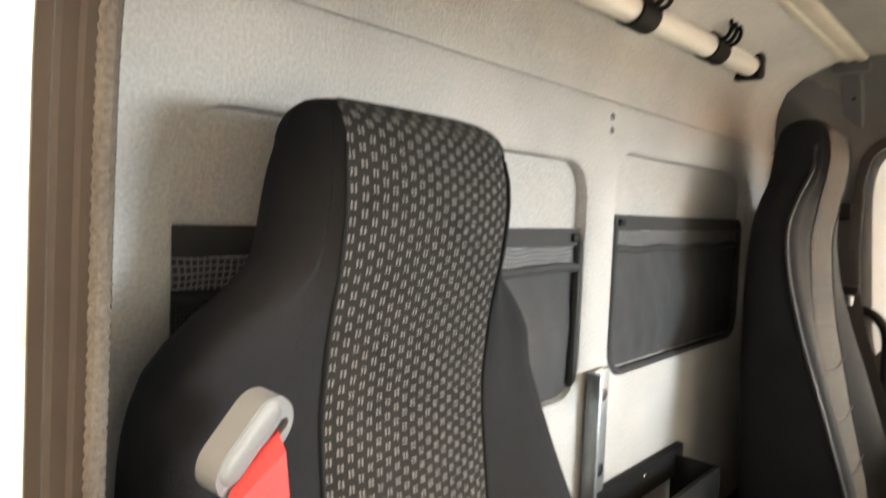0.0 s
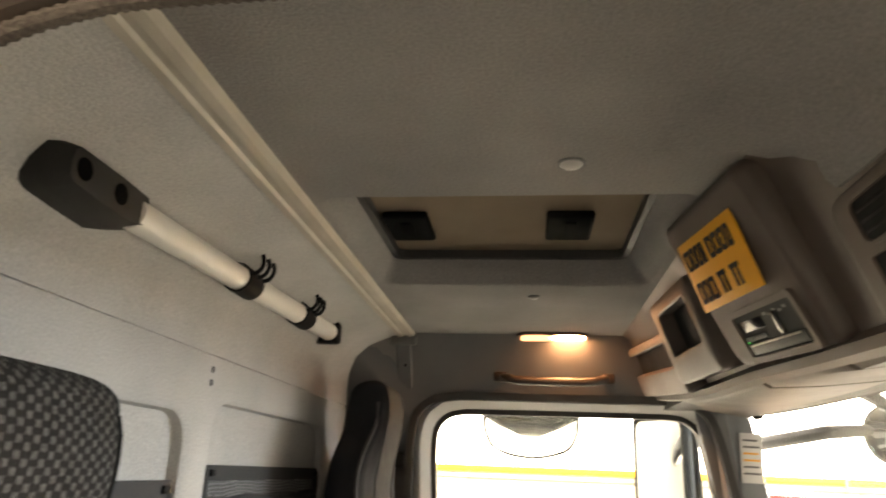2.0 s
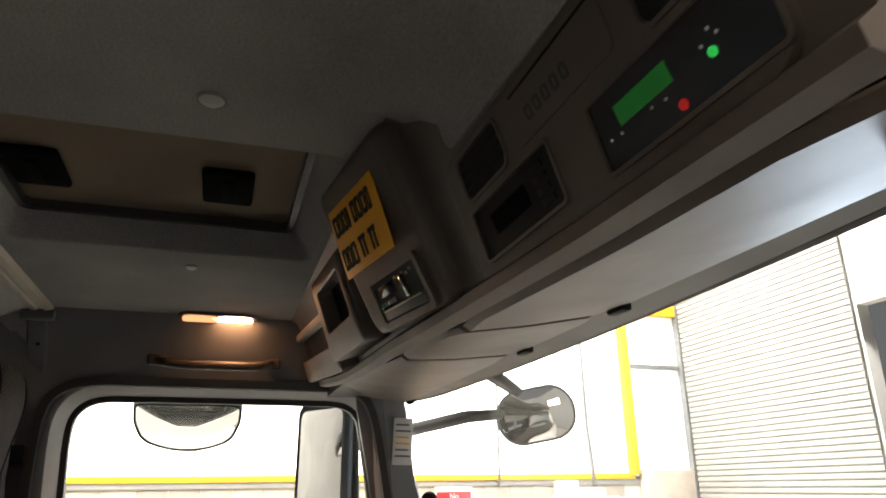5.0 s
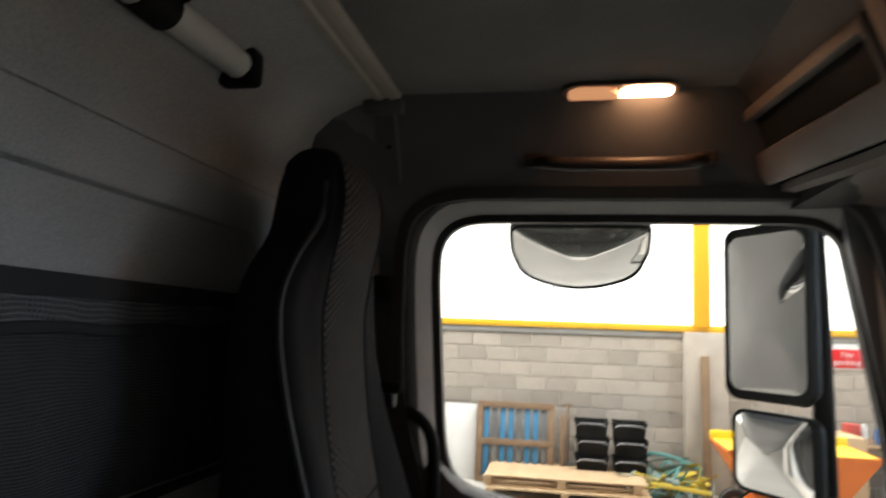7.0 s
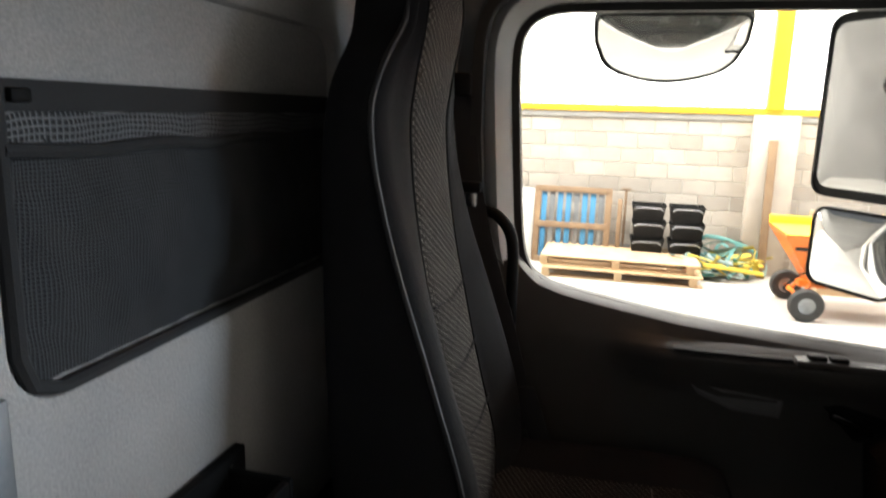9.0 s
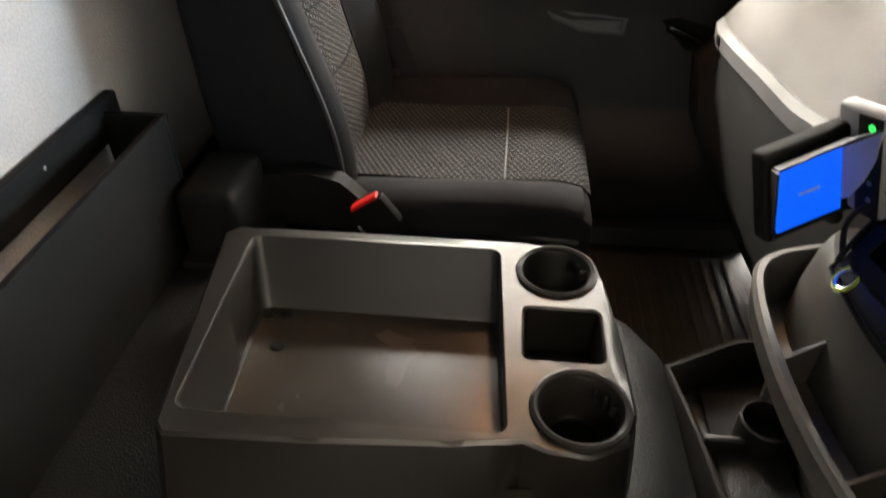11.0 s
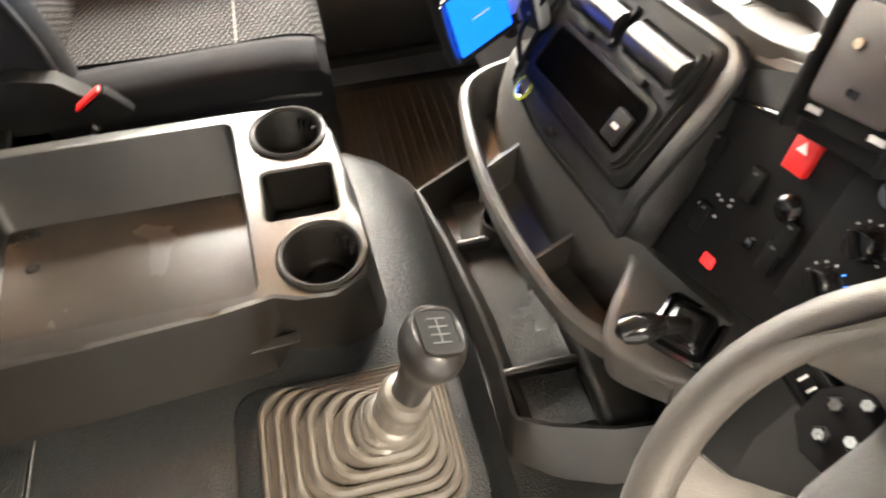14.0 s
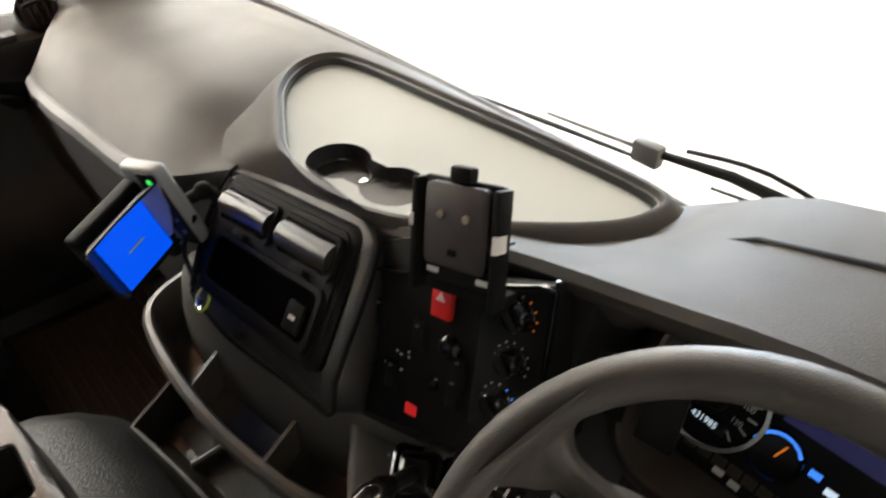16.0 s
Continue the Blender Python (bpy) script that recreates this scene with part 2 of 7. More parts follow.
def clear_glass(name):
    m = bpy.data.materials.new(name)
    m.use_nodes = True
    nt = m.node_tree
    nt.nodes.remove(nt.nodes["Principled BSDF"])
    out = nt.nodes["Material Output"]
    tr, gl, mx = nt.nodes.new("ShaderNodeBsdfTransparent"), nt.nodes.new("ShaderNodeBsdfGlossy"), nt.nodes.new("ShaderNodeMixShader")
    lw = nt.nodes.new("ShaderNodeLayerWeight")
    lw.inputs[0].default_value = 0.5
    pw = node(nt, "ShaderNodeMath", operation="POWER")
    nt.links.new(lw.outputs["Facing"], pw.inputs[0])
    pw.inputs[1].default_value = 4.0
    fr = node(nt, "ShaderNodeMath", operation="MULTIPLY_ADD")
    nt.links.new(pw.outputs[0], fr.inputs[0])
    fr.inputs[1].default_value, fr.inputs[2].default_value = 0.4, 0.02
    tr.inputs[0].default_value = (0.97, 0.98, 0.97, 1)
    gl.inputs["Roughness"].default_value = 0.02
    nt.links.new(fr.outputs[0], mx.inputs[0])
    nt.links.new(tr.outputs[0], mx.inputs[1])
    nt.links.new(gl.outputs[0], mx.inputs[2])
    nt.links.new(mx.outputs[0], out.inputs[0])
    return m


BARREL = surf("vent_barrel", (0.016, 0.014, 0.012), (0.022, 0.02, 0.018), 0.3, fine=400, bump=0.02, spec=0.3)
BADGEGREY = surf("badge_line", (0.03, 0.03, 0.03), None, 0.5, bump=0.0)
BUTTON = surf("fastener_plastic", (0.36, 0.35, 0.33), (0.30, 0.29, 0.28), 0.5, bump=0.0)
GLASS = clear_glass("window_glass")
CATCH = surf("matt_black", (0.005, 0.005, 0.005), None, 0.9, bump=0.0, spec=0.02)
# handle's brown carries the warm light of the dome lamp
HANDLE = surf("lamplit_handle", (0.030, 0.020, 0.014), (0.022, 0.015, 0.011), 0.45, bump=0.1)
SMOKED = surf("smoked_hatch_glass", (0.17, 0.135, 0.098), (0.13, 0.103, 0.074), 0.75, bump=0.0, spec=0.02)
MIRROR = surf("mirror_glass", (0.92, 0.93, 0.93), (0.9, 0.9, 0.9), 0.03, 1.0, spread=0.0, bump=0.0)


# ---- mesh helpers ----
def finish(name, bm, material, m=None, smooth=40):
    if m is not None:
        bm.transform(m)
    bmesh.ops.remove_doubles(bm, verts=bm.verts, dist=1e-5)
    bmesh.ops.recalc_face_normals(bm, faces=bm.faces)
    if smooth:
        for f in bm.faces:
            f.smooth = True
        for e in bm.edges:
            if len(e.link_faces) == 2 and e.calc_face_angle(0) > radians(smooth):
                e.smooth = False
    me = bpy.data.meshes.new(name)
    bm.to_mesh(me)
    bm.free()
    me.materials.append(material)
    return new(name, me)


def thing(name, base, label, category, group="", kind=""):
    ob = new(name)
    ob.empty_display_size = 0.05
    ob.matrix_basis = Matrix.Translation(base)
    return tagged(ob, label, category, group, kind)


def part(name, bm, material, parent, label="", m=None, smooth=40):
    ob = finish(name, bm, material, m, smooth)
    ob.parent = parent
    ob.matrix_parent_inverse = parent.matrix_basis.inverted() if parent.type == "EMPTY" else Matrix.Identity(4)
    if label:
        ob["label"] = label
    return ob


def structure(name, bm, material, label, category, m=None, smooth=40):
    return tagged(finish(name, bm, material, m, smooth), label, category, kind="structure")


def rbox(x0, x1, y0, y1, z0, z1, r=0.005, seg=2, bm=None, m=None):
    own = bmesh.new()
    bmesh.ops.create_cube(own, size=1)
    for v in own.verts:
        v.co = Vector(((x0 + x1) / 2 + v.co.x * (x1 - x0), (y0 + y1) / 2 + v.co.y * (y1 - y0), (z0 + z1) / 2 + v.co.z * (z1 - z0)))
    r = min(r, 0.45 * min(abs(x1 - x0), abs(y1 - y0), abs(z1 - z0)))
    if r > 0:
        bmesh.ops.bevel(own, geom=own.edges[:], offset=r, segments=seg, affect="EDGES", profile=0.5)
    if m is not None:
        own.transform(m)
    return join(bm, own)


def join(bm, other):
    if bm is None:
        return other
    me = bpy.data.meshes.new("tmp")
    other.to_mesh(me)
    other.free()
    bm.from_mesh(me)
    bpy.data.meshes.remove(me)
    return bm


def loft(rings, caps=True, closed=True, bm=None):
    own = bmesh.new()
    rows = [[own.verts.new(p) for p in ring] for ring in rings]
    n = len(rows[0])
    for a, b in zip(rows, rows[1:]):
        for i in range(n if closed else n - 1):
            j = (i + 1) % n
            own.faces.new((a[i], a[j], b[j], b[i]))
    if caps and closed:
        own.faces.new(rows[0][::-1])
        own.faces.new(rows[-1])
    return join(bm, own)


def tube(path, r, n=10, closed=False, bm=None, flat=1.0):
    """A round bar along a path; flat squeezes it along its second axis."""
    pts = [Vector(p) for p in path]
    rings, side = [], None
    for i, p in enumerate(pts):
        a = pts[(i - 1) % len(pts)] if closed or i > 0 else p
        b = pts[(i + 1) % len(pts)] if closed or i < len(pts) - 1 else p
        d = (b - a).normalized()
        if side is None:
            side = d.orthogonal().normalized() if abs(d.z) > 0.9 else d.cross(Vector((0, 0, 1))).normalized()
        side = (side - d * side.dot(d)).normalized()
        up = d.cross(side)
        rad = r[i] if hasattr(r, "__len__") else r
        rings.append([p + (side * math.cos(t) + up * math.sin(t) * flat) * rad for t in [2 * math.pi * k / n for k in range(n)]])
    if closed:
        rings.append(rings[0])
    return loft(rings, caps=not closed, bm=bm)


def smooth_path(pts, k=6):
    """Catmull-Rom through the points."""
    pts = [Vector(p) for p in pts]
    out = []
    for i in range(len(pts) - 1):
        p0, p1, p2, p3 = pts[max(i - 1, 0)], pts[i], pts[i + 1], pts[min(i + 2, len(pts) - 1)]
        for s in range(k):
            t = s / k
            out.append(0.5 * (2 * p1 + (p2 - p0) * t + (2 * p0 - 5 * p1 + 4 * p2 - p3) * t * t + (3 * p1 - p0 - 3 * p2 + p3) * t ** 3))
    out.append(pts[-1])
    return out


def lathe(profile, n=24, m=None, bm=None, caps=False):
    rings = [[Vector((r * math.cos(2 * math.pi * k / n), r * math.sin(2 * math.pi * k / n), z)) for k in range(n)] for r, z in profile]
    own = loft(rings, caps=caps)
    if m is not None:
        own.transform(m)
    return join(bm, own)


def rrect(x0, x1, y0, y1, r, k=5):
    """A rounded rectangle, anticlockwise, 4k points."""
    pts = []
    for cx, cy, a in ((x1 - r, y1 - r, 0), (x0 + r, y1 - r, 90), (x0 + r, y0 + r, 180), (x1 - r, y0 + r, 270)):
        for i in range(k):
            t = radians(a + 90 * i / (k - 1))
            pts.append((cx + r * math.cos(t), cy + r * math.sin(t)))
    return pts


def ringed(outer, inner, put, d0, d1, bm=None):
    """A frame between two outlines of equal count, from depth d0 to d1; put(u, v, d) gives the place."""
    n = len(outer)
    a = [[put(u, v, d) for u, v in ring] for ring, d in ((outer, d0), (outer, d1), (inner, d1), (inner, d0))]
    return loft(a + [a[0]], caps=False, bm=bm)


def plate(outline, put, d0, d1, bm=None):
    return loft([[put(u, v, d0) for u, v in outline], [put(u, v, d1) for u, v in outline]], bm=bm)


def to_rect(inner, x0, x1, y0, y1):
    """The outline on a rectangle that answers, point by point, to an outline inside it."""
    cx, cy = sum(p[0] for p in inner) / len(inner), sum(p[1] for p in inner) / len(inner)
    out = []
    for u, v in inner:
        du, dv = u - cx, v - cy
        s = min(((x1 if du > 0 else x0) - cx) / du if abs(du) > 1e-9 else 1e9, ((y1 if dv > 0 else y0) - cy) / dv if abs(dv) > 1e-9 else 1e9)
        out.append([cx + du * s, cy + dv * s])
    for c in ((x0, y0), (x1, y0), (x1, y1), (x0, y1)):
        i = min(range(len(out)), key=lambda k: (out[k][0] - c[0]) ** 2 + (out[k][1] - c[1]) ** 2)
        out[i] = list(c)
    return [tuple(p) for p in out]


def offset(poly, d):
    """An outline moved outwards by d (anticlockwise outlines)."""
    n, out = len(poly), []
    for i in range(n):
        a, b = Vector(poly[i - 1]), Vector(poly[(i + 1) % n])
        t = (b - a).normalized()
        out.append((poly[i][0] + t.y * d, poly[i][1] - t.x * d))
    return out


def dense(poly, step=0.03):
    """A closed outline with points at even steps."""
    out = []
    for i, a in enumerate(poly):
        b = poly[(i + 1) % len(poly)]
        k = max(1, round(math.dist(a, b) / step))
        out += [(a[0] + (b[0] - a[0]) * j / k, a[1] + (b[1] - a[1]) * j / k) for j in range(k)]
    return out


def frame_on(origin, u, v):
    """A pose whose x runs along u, y along v (made square to u) and z out of the face."""
    u = Vector(u).normalized()
    n = u.cross(Vector(v)).normalized()
    w = n.cross(u)
    return Matrix(((u.x, w.x, n.x, origin[0]), (u.y, w.y, n.y, origin[1]), (u.z, w.z, n.z, origin[2]), (0, 0, 0, 1)))


def lerp(table, x):
    """Piecewise-linear rows (x, values...)."""
    for a, b in zip(table, table[1:]):
        if x <= b[0]:
            s = max(0.0, (x - a[0]) / (b[0] - a[0]))
            return [p + (q - p) * s for p, q in zip(a[1:], b[1:])]
    return list(table[-1][1:])


def smooth_row(table, x):
    """Rows (x, values...) read through a smooth curve."""
    n = len(table)
    for i in range(n - 1):
        a, b = table[i], table[i + 1]
        if x <= b[0] or i == n - 2:
            p, q = table[max(0, i - 1)], table[min(n - 1, i + 2)]
            h = b[0] - a[0]
            s = min(1.0, max(0.0, (x - a[0]) / h))
            out = []
            for k in range(1, len(a)):
                m0 = (b[k] - p[k]) / (b[0] - p[0]) * h if i else (b[k] - a[k])
                m1 = (q[k] - a[k]) / (q[0] - a[0]) * h if i < n - 2 else (b[k] - a[k])
                out.append((2 * s ** 3 - 3 * s * s + 1) * a[k] + (s ** 3 - 2 * s * s + s) * m0 + (3 * s * s - 2 * s ** 3) * b[k] + (s ** 3 - s * s) * m1)
            return out


def XYZ(u, v, d):
    return Vector((u, v, d))


def on_side(u, v, d):
    return Vector((d, u, v))


def on_rear(u, v, d):
    return Vector((u, d, v))

# ---- the cab: shell ----
XL, XR, ROOF = -0.93, 1.04, 1.70

# rear wall with two shallow recesses for the net pockets
REC_P = rrect(-0.70, 0.06, 0.955, 1.385, 0.06, 7)
REC_D = rrect(0.17, 0.93, 0.945, 1.355, 0.06, 7)
bm = None
for rec, x0, x1 in ((REC_P, XL - 0.02, 0.115), (REC_D, 0.115, XR + 0.05)):
    mid = offset(rec, 0.012)
    out = to_rect(mid, x0, x1, 0.0, 1.465)
    rings = [[on_rear(u, v, 0.0) for u, v in out], [on_rear(u, v, 0.0) for u, v in mid], [on_rear(u, v, -0.006) for u, v in offset(rec, 0.003)],
             [on_rear(u, v, -0.024) for u, v in rec], [on_rear(u, v, -0.028) for u, v in offset(rec, -0.02)]]
    bm = loft(rings, caps=False, bm=bm)
    own = bmesh.new()
    own.faces.new([own.verts.new(p) for p in rings[-1]])
    bm = join(bm, own)
prof = [(0.0, 1.473), (0.002, 1.52), (0.016, 1.575), (0.045, 1.625), (0.09, 1.66), (0.15, 1.682), (0.20, 1.692), (0.20, 1.72), (-0.05, 1.72), (-0.05, 1.473)]
bm = loft([[Vector((x, y, z)) for y, z in prof] for x in (XL - 0.03, XL + 0.25, 0.0, 0.5, XR + 0.05)], bm=bm)
bm = rbox(XL - 0.02, XR + 0.02, -0.07, -0.035, 0.0, 1.72, 0, bm=bm)
bm = rbox(XL - 0.02, XR + 0.02, -0.06, -0.006, 1.4649, 1.4735, 0, bm=bm)
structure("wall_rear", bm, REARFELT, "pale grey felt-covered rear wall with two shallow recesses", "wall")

# roof lining with its hatch opening
HX0, HX1, HY0, HY1 = -0.20, 0.34, 0.265, 0.885
hole = rrect(HX0, HX1, HY0, HY1, 0.035, 7)
inner = rrect(HX0 + 0.035, HX1 - 0.012, HY0 + 0.03, HY1 - 0.05, 0.025, 7)
rect = to_rect(hole, XL - 0.02, XR + 0.08, 0.19, 0.93)
lip = offset(hole, 0.012)
rings = [[XYZ(u, v, ROOF + 0.03) for u, v in rect], [XYZ(u, v, ROOF) for u, v in rect], [XYZ(u, v, ROOF) for u, v in lip], [XYZ(u, v, ROOF + 0.006) for u, v in hole],
         [XYZ(u, v, ROOF + 0.07) for u, v in inner], [XYZ(u, v, ROOF + 0.09) for u, v in inner]]
bm = loft(rings, caps=False)
bm = rbox(XL - 0.1, XR + 0.1, -0.05, 1.45, ROOF + 0.10, ROOF + 0.14, 0, bm=bm)
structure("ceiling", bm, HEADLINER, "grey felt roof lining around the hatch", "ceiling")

hatch = thing("roof_hatch", (0.08, 0.57, ROOF + 0.075), "closed smoked roof hatch with two dark catches", "roof hatch")
part("pane", plate(rrect(HX0 + 0.040, HX1 - 0.02, HY0 + 0.035, HY1 - 0.055, 0.02, 6), XYZ, ROOF + 0.075, ROOF + 0.083), SMOKED, hatch)
part("seal", ringed(rrect(HX0 + 0.030, HX1 - 0.010, HY0 + 0.026, HY1 - 0.046, 0.025, 6), rrect(HX0 + 0.045, HX1 - 0.025, HY0 + 0.04, HY1 - 0.06, 0.02, 6), XYZ, ROOF + 0.055, ROOF + 0.074), RUBBER, hatch, "dark rubber seal")
for y in (0.36, 0.695):
    c = part("catch", rbox(-0.045, 0.10, y - 0.048, y + 0.048, ROOF + 0.058, ROOF + 0.0745, 0.010, 4), CATCH, hatch, "dark catch plate")
    part("lever", rbox(-0.02, 0.075, y - 0.012, y + 0.012, ROOF + 0.052, ROOF + 0.0585, 0.003), CATCH, c)

# roof strip and its end clip
strip = thing("roof_trim_strip", (0.05, 0.21, 1.685), "cream metal strip along the rear edge of the roof lining", "trim")
prof = [(0.192, 1.684), (0.206, 1.684), (0.210, 1.689), (0.222, 1.690), (0.226, 1.684), (0.240, 1.687), (0.243, 1.693), (0.246, 1.702), (0.19, 1.702), (0.188, 1.690)]
part("rail", loft([[Vector((x, y, z)) for y, z in prof] for x in (-0.80, 0.0, 0.93)]), STRIP, strip)
part("end_clip", rbox(-0.815, -0.785, 0.165, 0.25, 1.66, 1.69, 0.006), TRIMGREY, strip)

for x, y, r in ((0.47, 0.672, 0.0165), (-0.306, 0.625, 0.012)):
    d = thing("roof_button", (x, y, ROOF), "round pale plastic fastener in the roof lining", "fastener", "roof fasteners")
    part("cap", lathe([(0.0005, -0.007), (r * 0.7, -0.0065), (r, -0.003), (r, 0.0), (0.0005, 0.001)], 20, Matrix.Translation((x, y, ROOF))), BUTTON, d)
    part("collar", lathe([(r * 1.25, 0.0), (r * 1.22, -0.003), (r * 1.02, -0.003), (r * 1.0, 0.0)], 20, Matrix.Translation((x, y, ROOF))), TRIMGREY, d)


# passenger side wall round the door opening
GLASS_L = [(0.305, 1.25), (0.315, 1.10), (0.326, 0.97), (0.345, 0.905), (0.38, 0.875), (0.43, 0.86), (0.54, 0.84), (0.68, 0.818), (0.90, 0.797), (1.13, 0.78), (1.21, 0.778),
           (1.24, 0.80), (1.232, 0.96), (1.20, 1.18), (1.165, 1.38), (1.148, 1.43), (1.11, 1.458), (1.06, 1.465), (1.0, 1.466), (0.70, 1.466), (0.46, 1.465), (0.39, 1.463), (0.345, 1.452), (0.316, 1.427), (0.303, 1.390), (0.301, 1.33)]
GLASS_L = dense([tuple(p[:2]) for p in smooth_path([(u, v, 0) for u, v in GLASS_L + GLASS_L[:1]], 4)[:-1]], 0.03)
DOOR_L = [(0.225, 1.20), (0.24, 0.95), (0.25, 0.60), (0.27, 0.20), (0.30, 0.12), (1.20, 0.12), (1.27, 0.20), (1.30, 0.70), (1.275, 1.0), (1.235, 1.25), (1.20, 1.42), (1.16, 1.49), (1.09, 1.513),
                (1.02, 1.514), (0.70, 1.514), (0.43, 1.514), (0.36, 1.512), (0.29, 1.497), (0.245, 1.46), (0.228, 1.40), (0.225, 1.33)]
DOOR_L = dense([tuple(p[:2]) for p in smooth_path([(u, v, 0) for u, v in DOOR_L + DOOR_L[:1]], 4)[:-1]], 0.03)


def side_x(z, s=1):
    lean = max(0.0, z - 1.50) * 0.66
    return (XL + lean) if s < 0 else (XR + 0.038 - lean * 0.8)


def on_left(u, v, d):
    return Vector((side_x(v, -1) - d, u, v))


rect = to_rect(DOOR_L, -0.01, 1.315, 0.0, 1.705)
rect = [(min(u, 1.33 - 0.13 * max(0.0, v - 0.7)), v) for u, v in rect]
bm = ringed(rect, DOOR_L, on_left, 0.0, 0.05)
structure("wall_left", bm, TRIMGREY, "dark grey side lining around the passenger door", "wall")
# soft lining over the rear corner
bm = rbox(-0.935, -0.925, -0.005, 0.178, 0.5, 1.52, 0.003)
bm = loft([[Vector((side_x(z, -1) + o, y, z)) for y, o in ((0.0, 0.004), (0.178, 0.004), (0.178, -0.003), (0.0, -0.003))] for z in (1.515, 1.56, 1.62, 1.68)], bm=bm)
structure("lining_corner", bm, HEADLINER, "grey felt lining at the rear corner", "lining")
pil = thing("pillar_cover", (-0.9, 0.20, 1.53), "dark grey plastic strap cover behind the door", "trim")
part("cover", loft([[Vector((side_x(z, -1) + o, y, z)) for y, o in ((0.180, 0.0), (0.184, 0.012), (0.226, 0.012), (0.23, 0.0))] for z in (1.53, 1.54, 1.60, 1.69)]), TRIMGREY, pil)
part("screw", lathe([(0.0005, 0.003), (0.005, 0.003), (0.006, 0.0)], 10, Matrix.Translation((side_x(1.603, -1) + 0.011, 0.209, 1.603)) @ pose(0, 0, 0, 0, 90, 0)), BLACK, pil)
structure("door_seal_left", ringed(offset(DOOR_L, 0.012), offset(DOOR_L, -0.012), on_left, -0.012, 0.02), RUBBER, "black rubber seal round the passenger door", "seal")

door = thing("passenger_door", (-0.98, 0.75, 0.12), "closed passenger door with grey frame and dark plastic lining", "door", kind="structure")
GO = offset(GLASS_L, 0.010)
FO = offset(GLASS_L, 0.085)
rings = [[Vector((-1.02, u, v)) for u, v in FO], [Vector((-0.985, u, v)) for u, v in FO], [Vector((-0.958, u, v)) for u, v in offset(GLASS_L, 0.06)], [Vector((-0.950, u, v)) for u, v in offset(GLASS_L, 0.045)],
         [Vector((-0.972, u, v)) for u, v in offset(GLASS_L, 0.018)], [Vector((-0.99, u, v)) for u, v in GO], [Vector((-1.02, u, v)) for u, v in GO]]
part("window_frame", loft(rings + [rings[0]], caps=False), PAINTED, door, "light grey painted window frame")
part("gasket", ringed(offset(GLASS_L, 0.016), offset(GLASS_L, -0.004), on_side, -1.012, -0.983), RUBBER, door, "black glass gasket")
pane = part("pane", plate(offset(GLASS_L, 0.005), on_side, -1.003, -0.999), GLASS, door, "clear side glass")
pane.visible_shadow = False


def sill(y):
    return lerp([(0.24, 0.93), (0.33, 0.93), (0.36, 0.885), (0.43, 0.862), (0.54, 0.842), (0.68, 0.82), (0.9, 0.799), (1.13, 0.782), (1.3, 0.778)], y)[0]


rings = []
for i in range(41):
    y = 0.245 + (1.285 - 0.245) * i / 40
    zt = sill(y) - 0.004
    a = min(1.0, max(0.0, (y - 0.52) / 0.16))
    a = a * a * (3 - 2 * a)
    p = min(1.0, max(0.0, (y - 0.62) / 0.3)) * 0.7
    pr = [(-1.01, zt), (-0.975, zt + 0.006), (-0.953, zt - 0.006), (-0.944, zt - 0.035), (-0.940 + 0.004 * a, 0.785), (-0.937 + 0.035 * a, 0.772), (-0.935 + 0.042 * a, 0.760),
          (-0.935 + 0.040 * a, 0.735), (-0.935 + 0.012 * a, 0.705), (-0.935, 0.66), (-0.936, 0.50), (-0.936 + 0.02 * p, 0.42), (-0.936 + 0.06 * p, 0.37), (-0.936 + 0.07 * p, 0.20), (-0.94, 0.125), (-1.01, 0.12)]
    rings.append([Vector((x, y, z)) for x, z in pr])
card = part("door_card", loft(rings), DOORCARD, door, "dark grained plastic door lining")
part("pull_cup", loft([[Vector((-0.9335 + d, u, v)) for u, v in [(0.70 + s, 0.705 - s), (0.78, 0.685 - s), (0.90 - s, 0.672), (0.895 - s, 0.635 + s), (0.80, 0.64 + s), (0.73 + s, 0.668 + s)]] for s, d in ((0.0, 0.0), (0.0, 0.005), (0.006, 0.006), (0.012, -0.002))]), TRIMGREY, card, "grey pull cup")
# black strip laid on the armrest puts in the shade of its grip recess
part("grip_slot", rbox(-0.915, -0.892, 0.67, 0.90, 0.771, 0.7765, 0.002, m=None), BLACK, card, "black strip for the shade of the grip slot in the armrest")
sw = part("switch_panel", rbox(-0.925, -0.887, 0.905, 1.09, 0.764, 0.779, 0.004), PLASTIC, card, "window switch panel")
for y in (0.945, 0.985):
    part("switch", rbox(-0.918, -0.896, y - 0.017, y + 0.017, 0.778, 0.788, 0.003), BLACK, sw)
part("release_bezel", plate([(0.975, 0.672), (1.01, 0.68), (1.10, 0.655), (1.115, 0.63), (1.10, 0.60), (1.04, 0.605)], on_side, -0.937, -0.930), BLACK, card)
part("release_handle", rbox(-0.931, -0.915, 0.985, 1.075, -0.009, 0.009, 0.007, 3, m=Matrix.Translation((0, 0, 0.642)) @ Matrix.Translation((0, 1.03, 0)) @ Matrix.Rotation(radians(-22), 4, "X") @ Matrix.Translation((0, -1.03, 0))), GLOSS, card, "black door release")
vent = part("corner_vent", lathe([(0.0005, 0.012), (0.03, 0.012), (0.038, 0.02), (0.043, 0.012), (0.045, -0.012)], 20, Matrix.Translation((-0.925, 1.15, 0.80)) @ pose(0, 0, 0, 20, 50, 0)), BLACK, door, "round black air outlet")
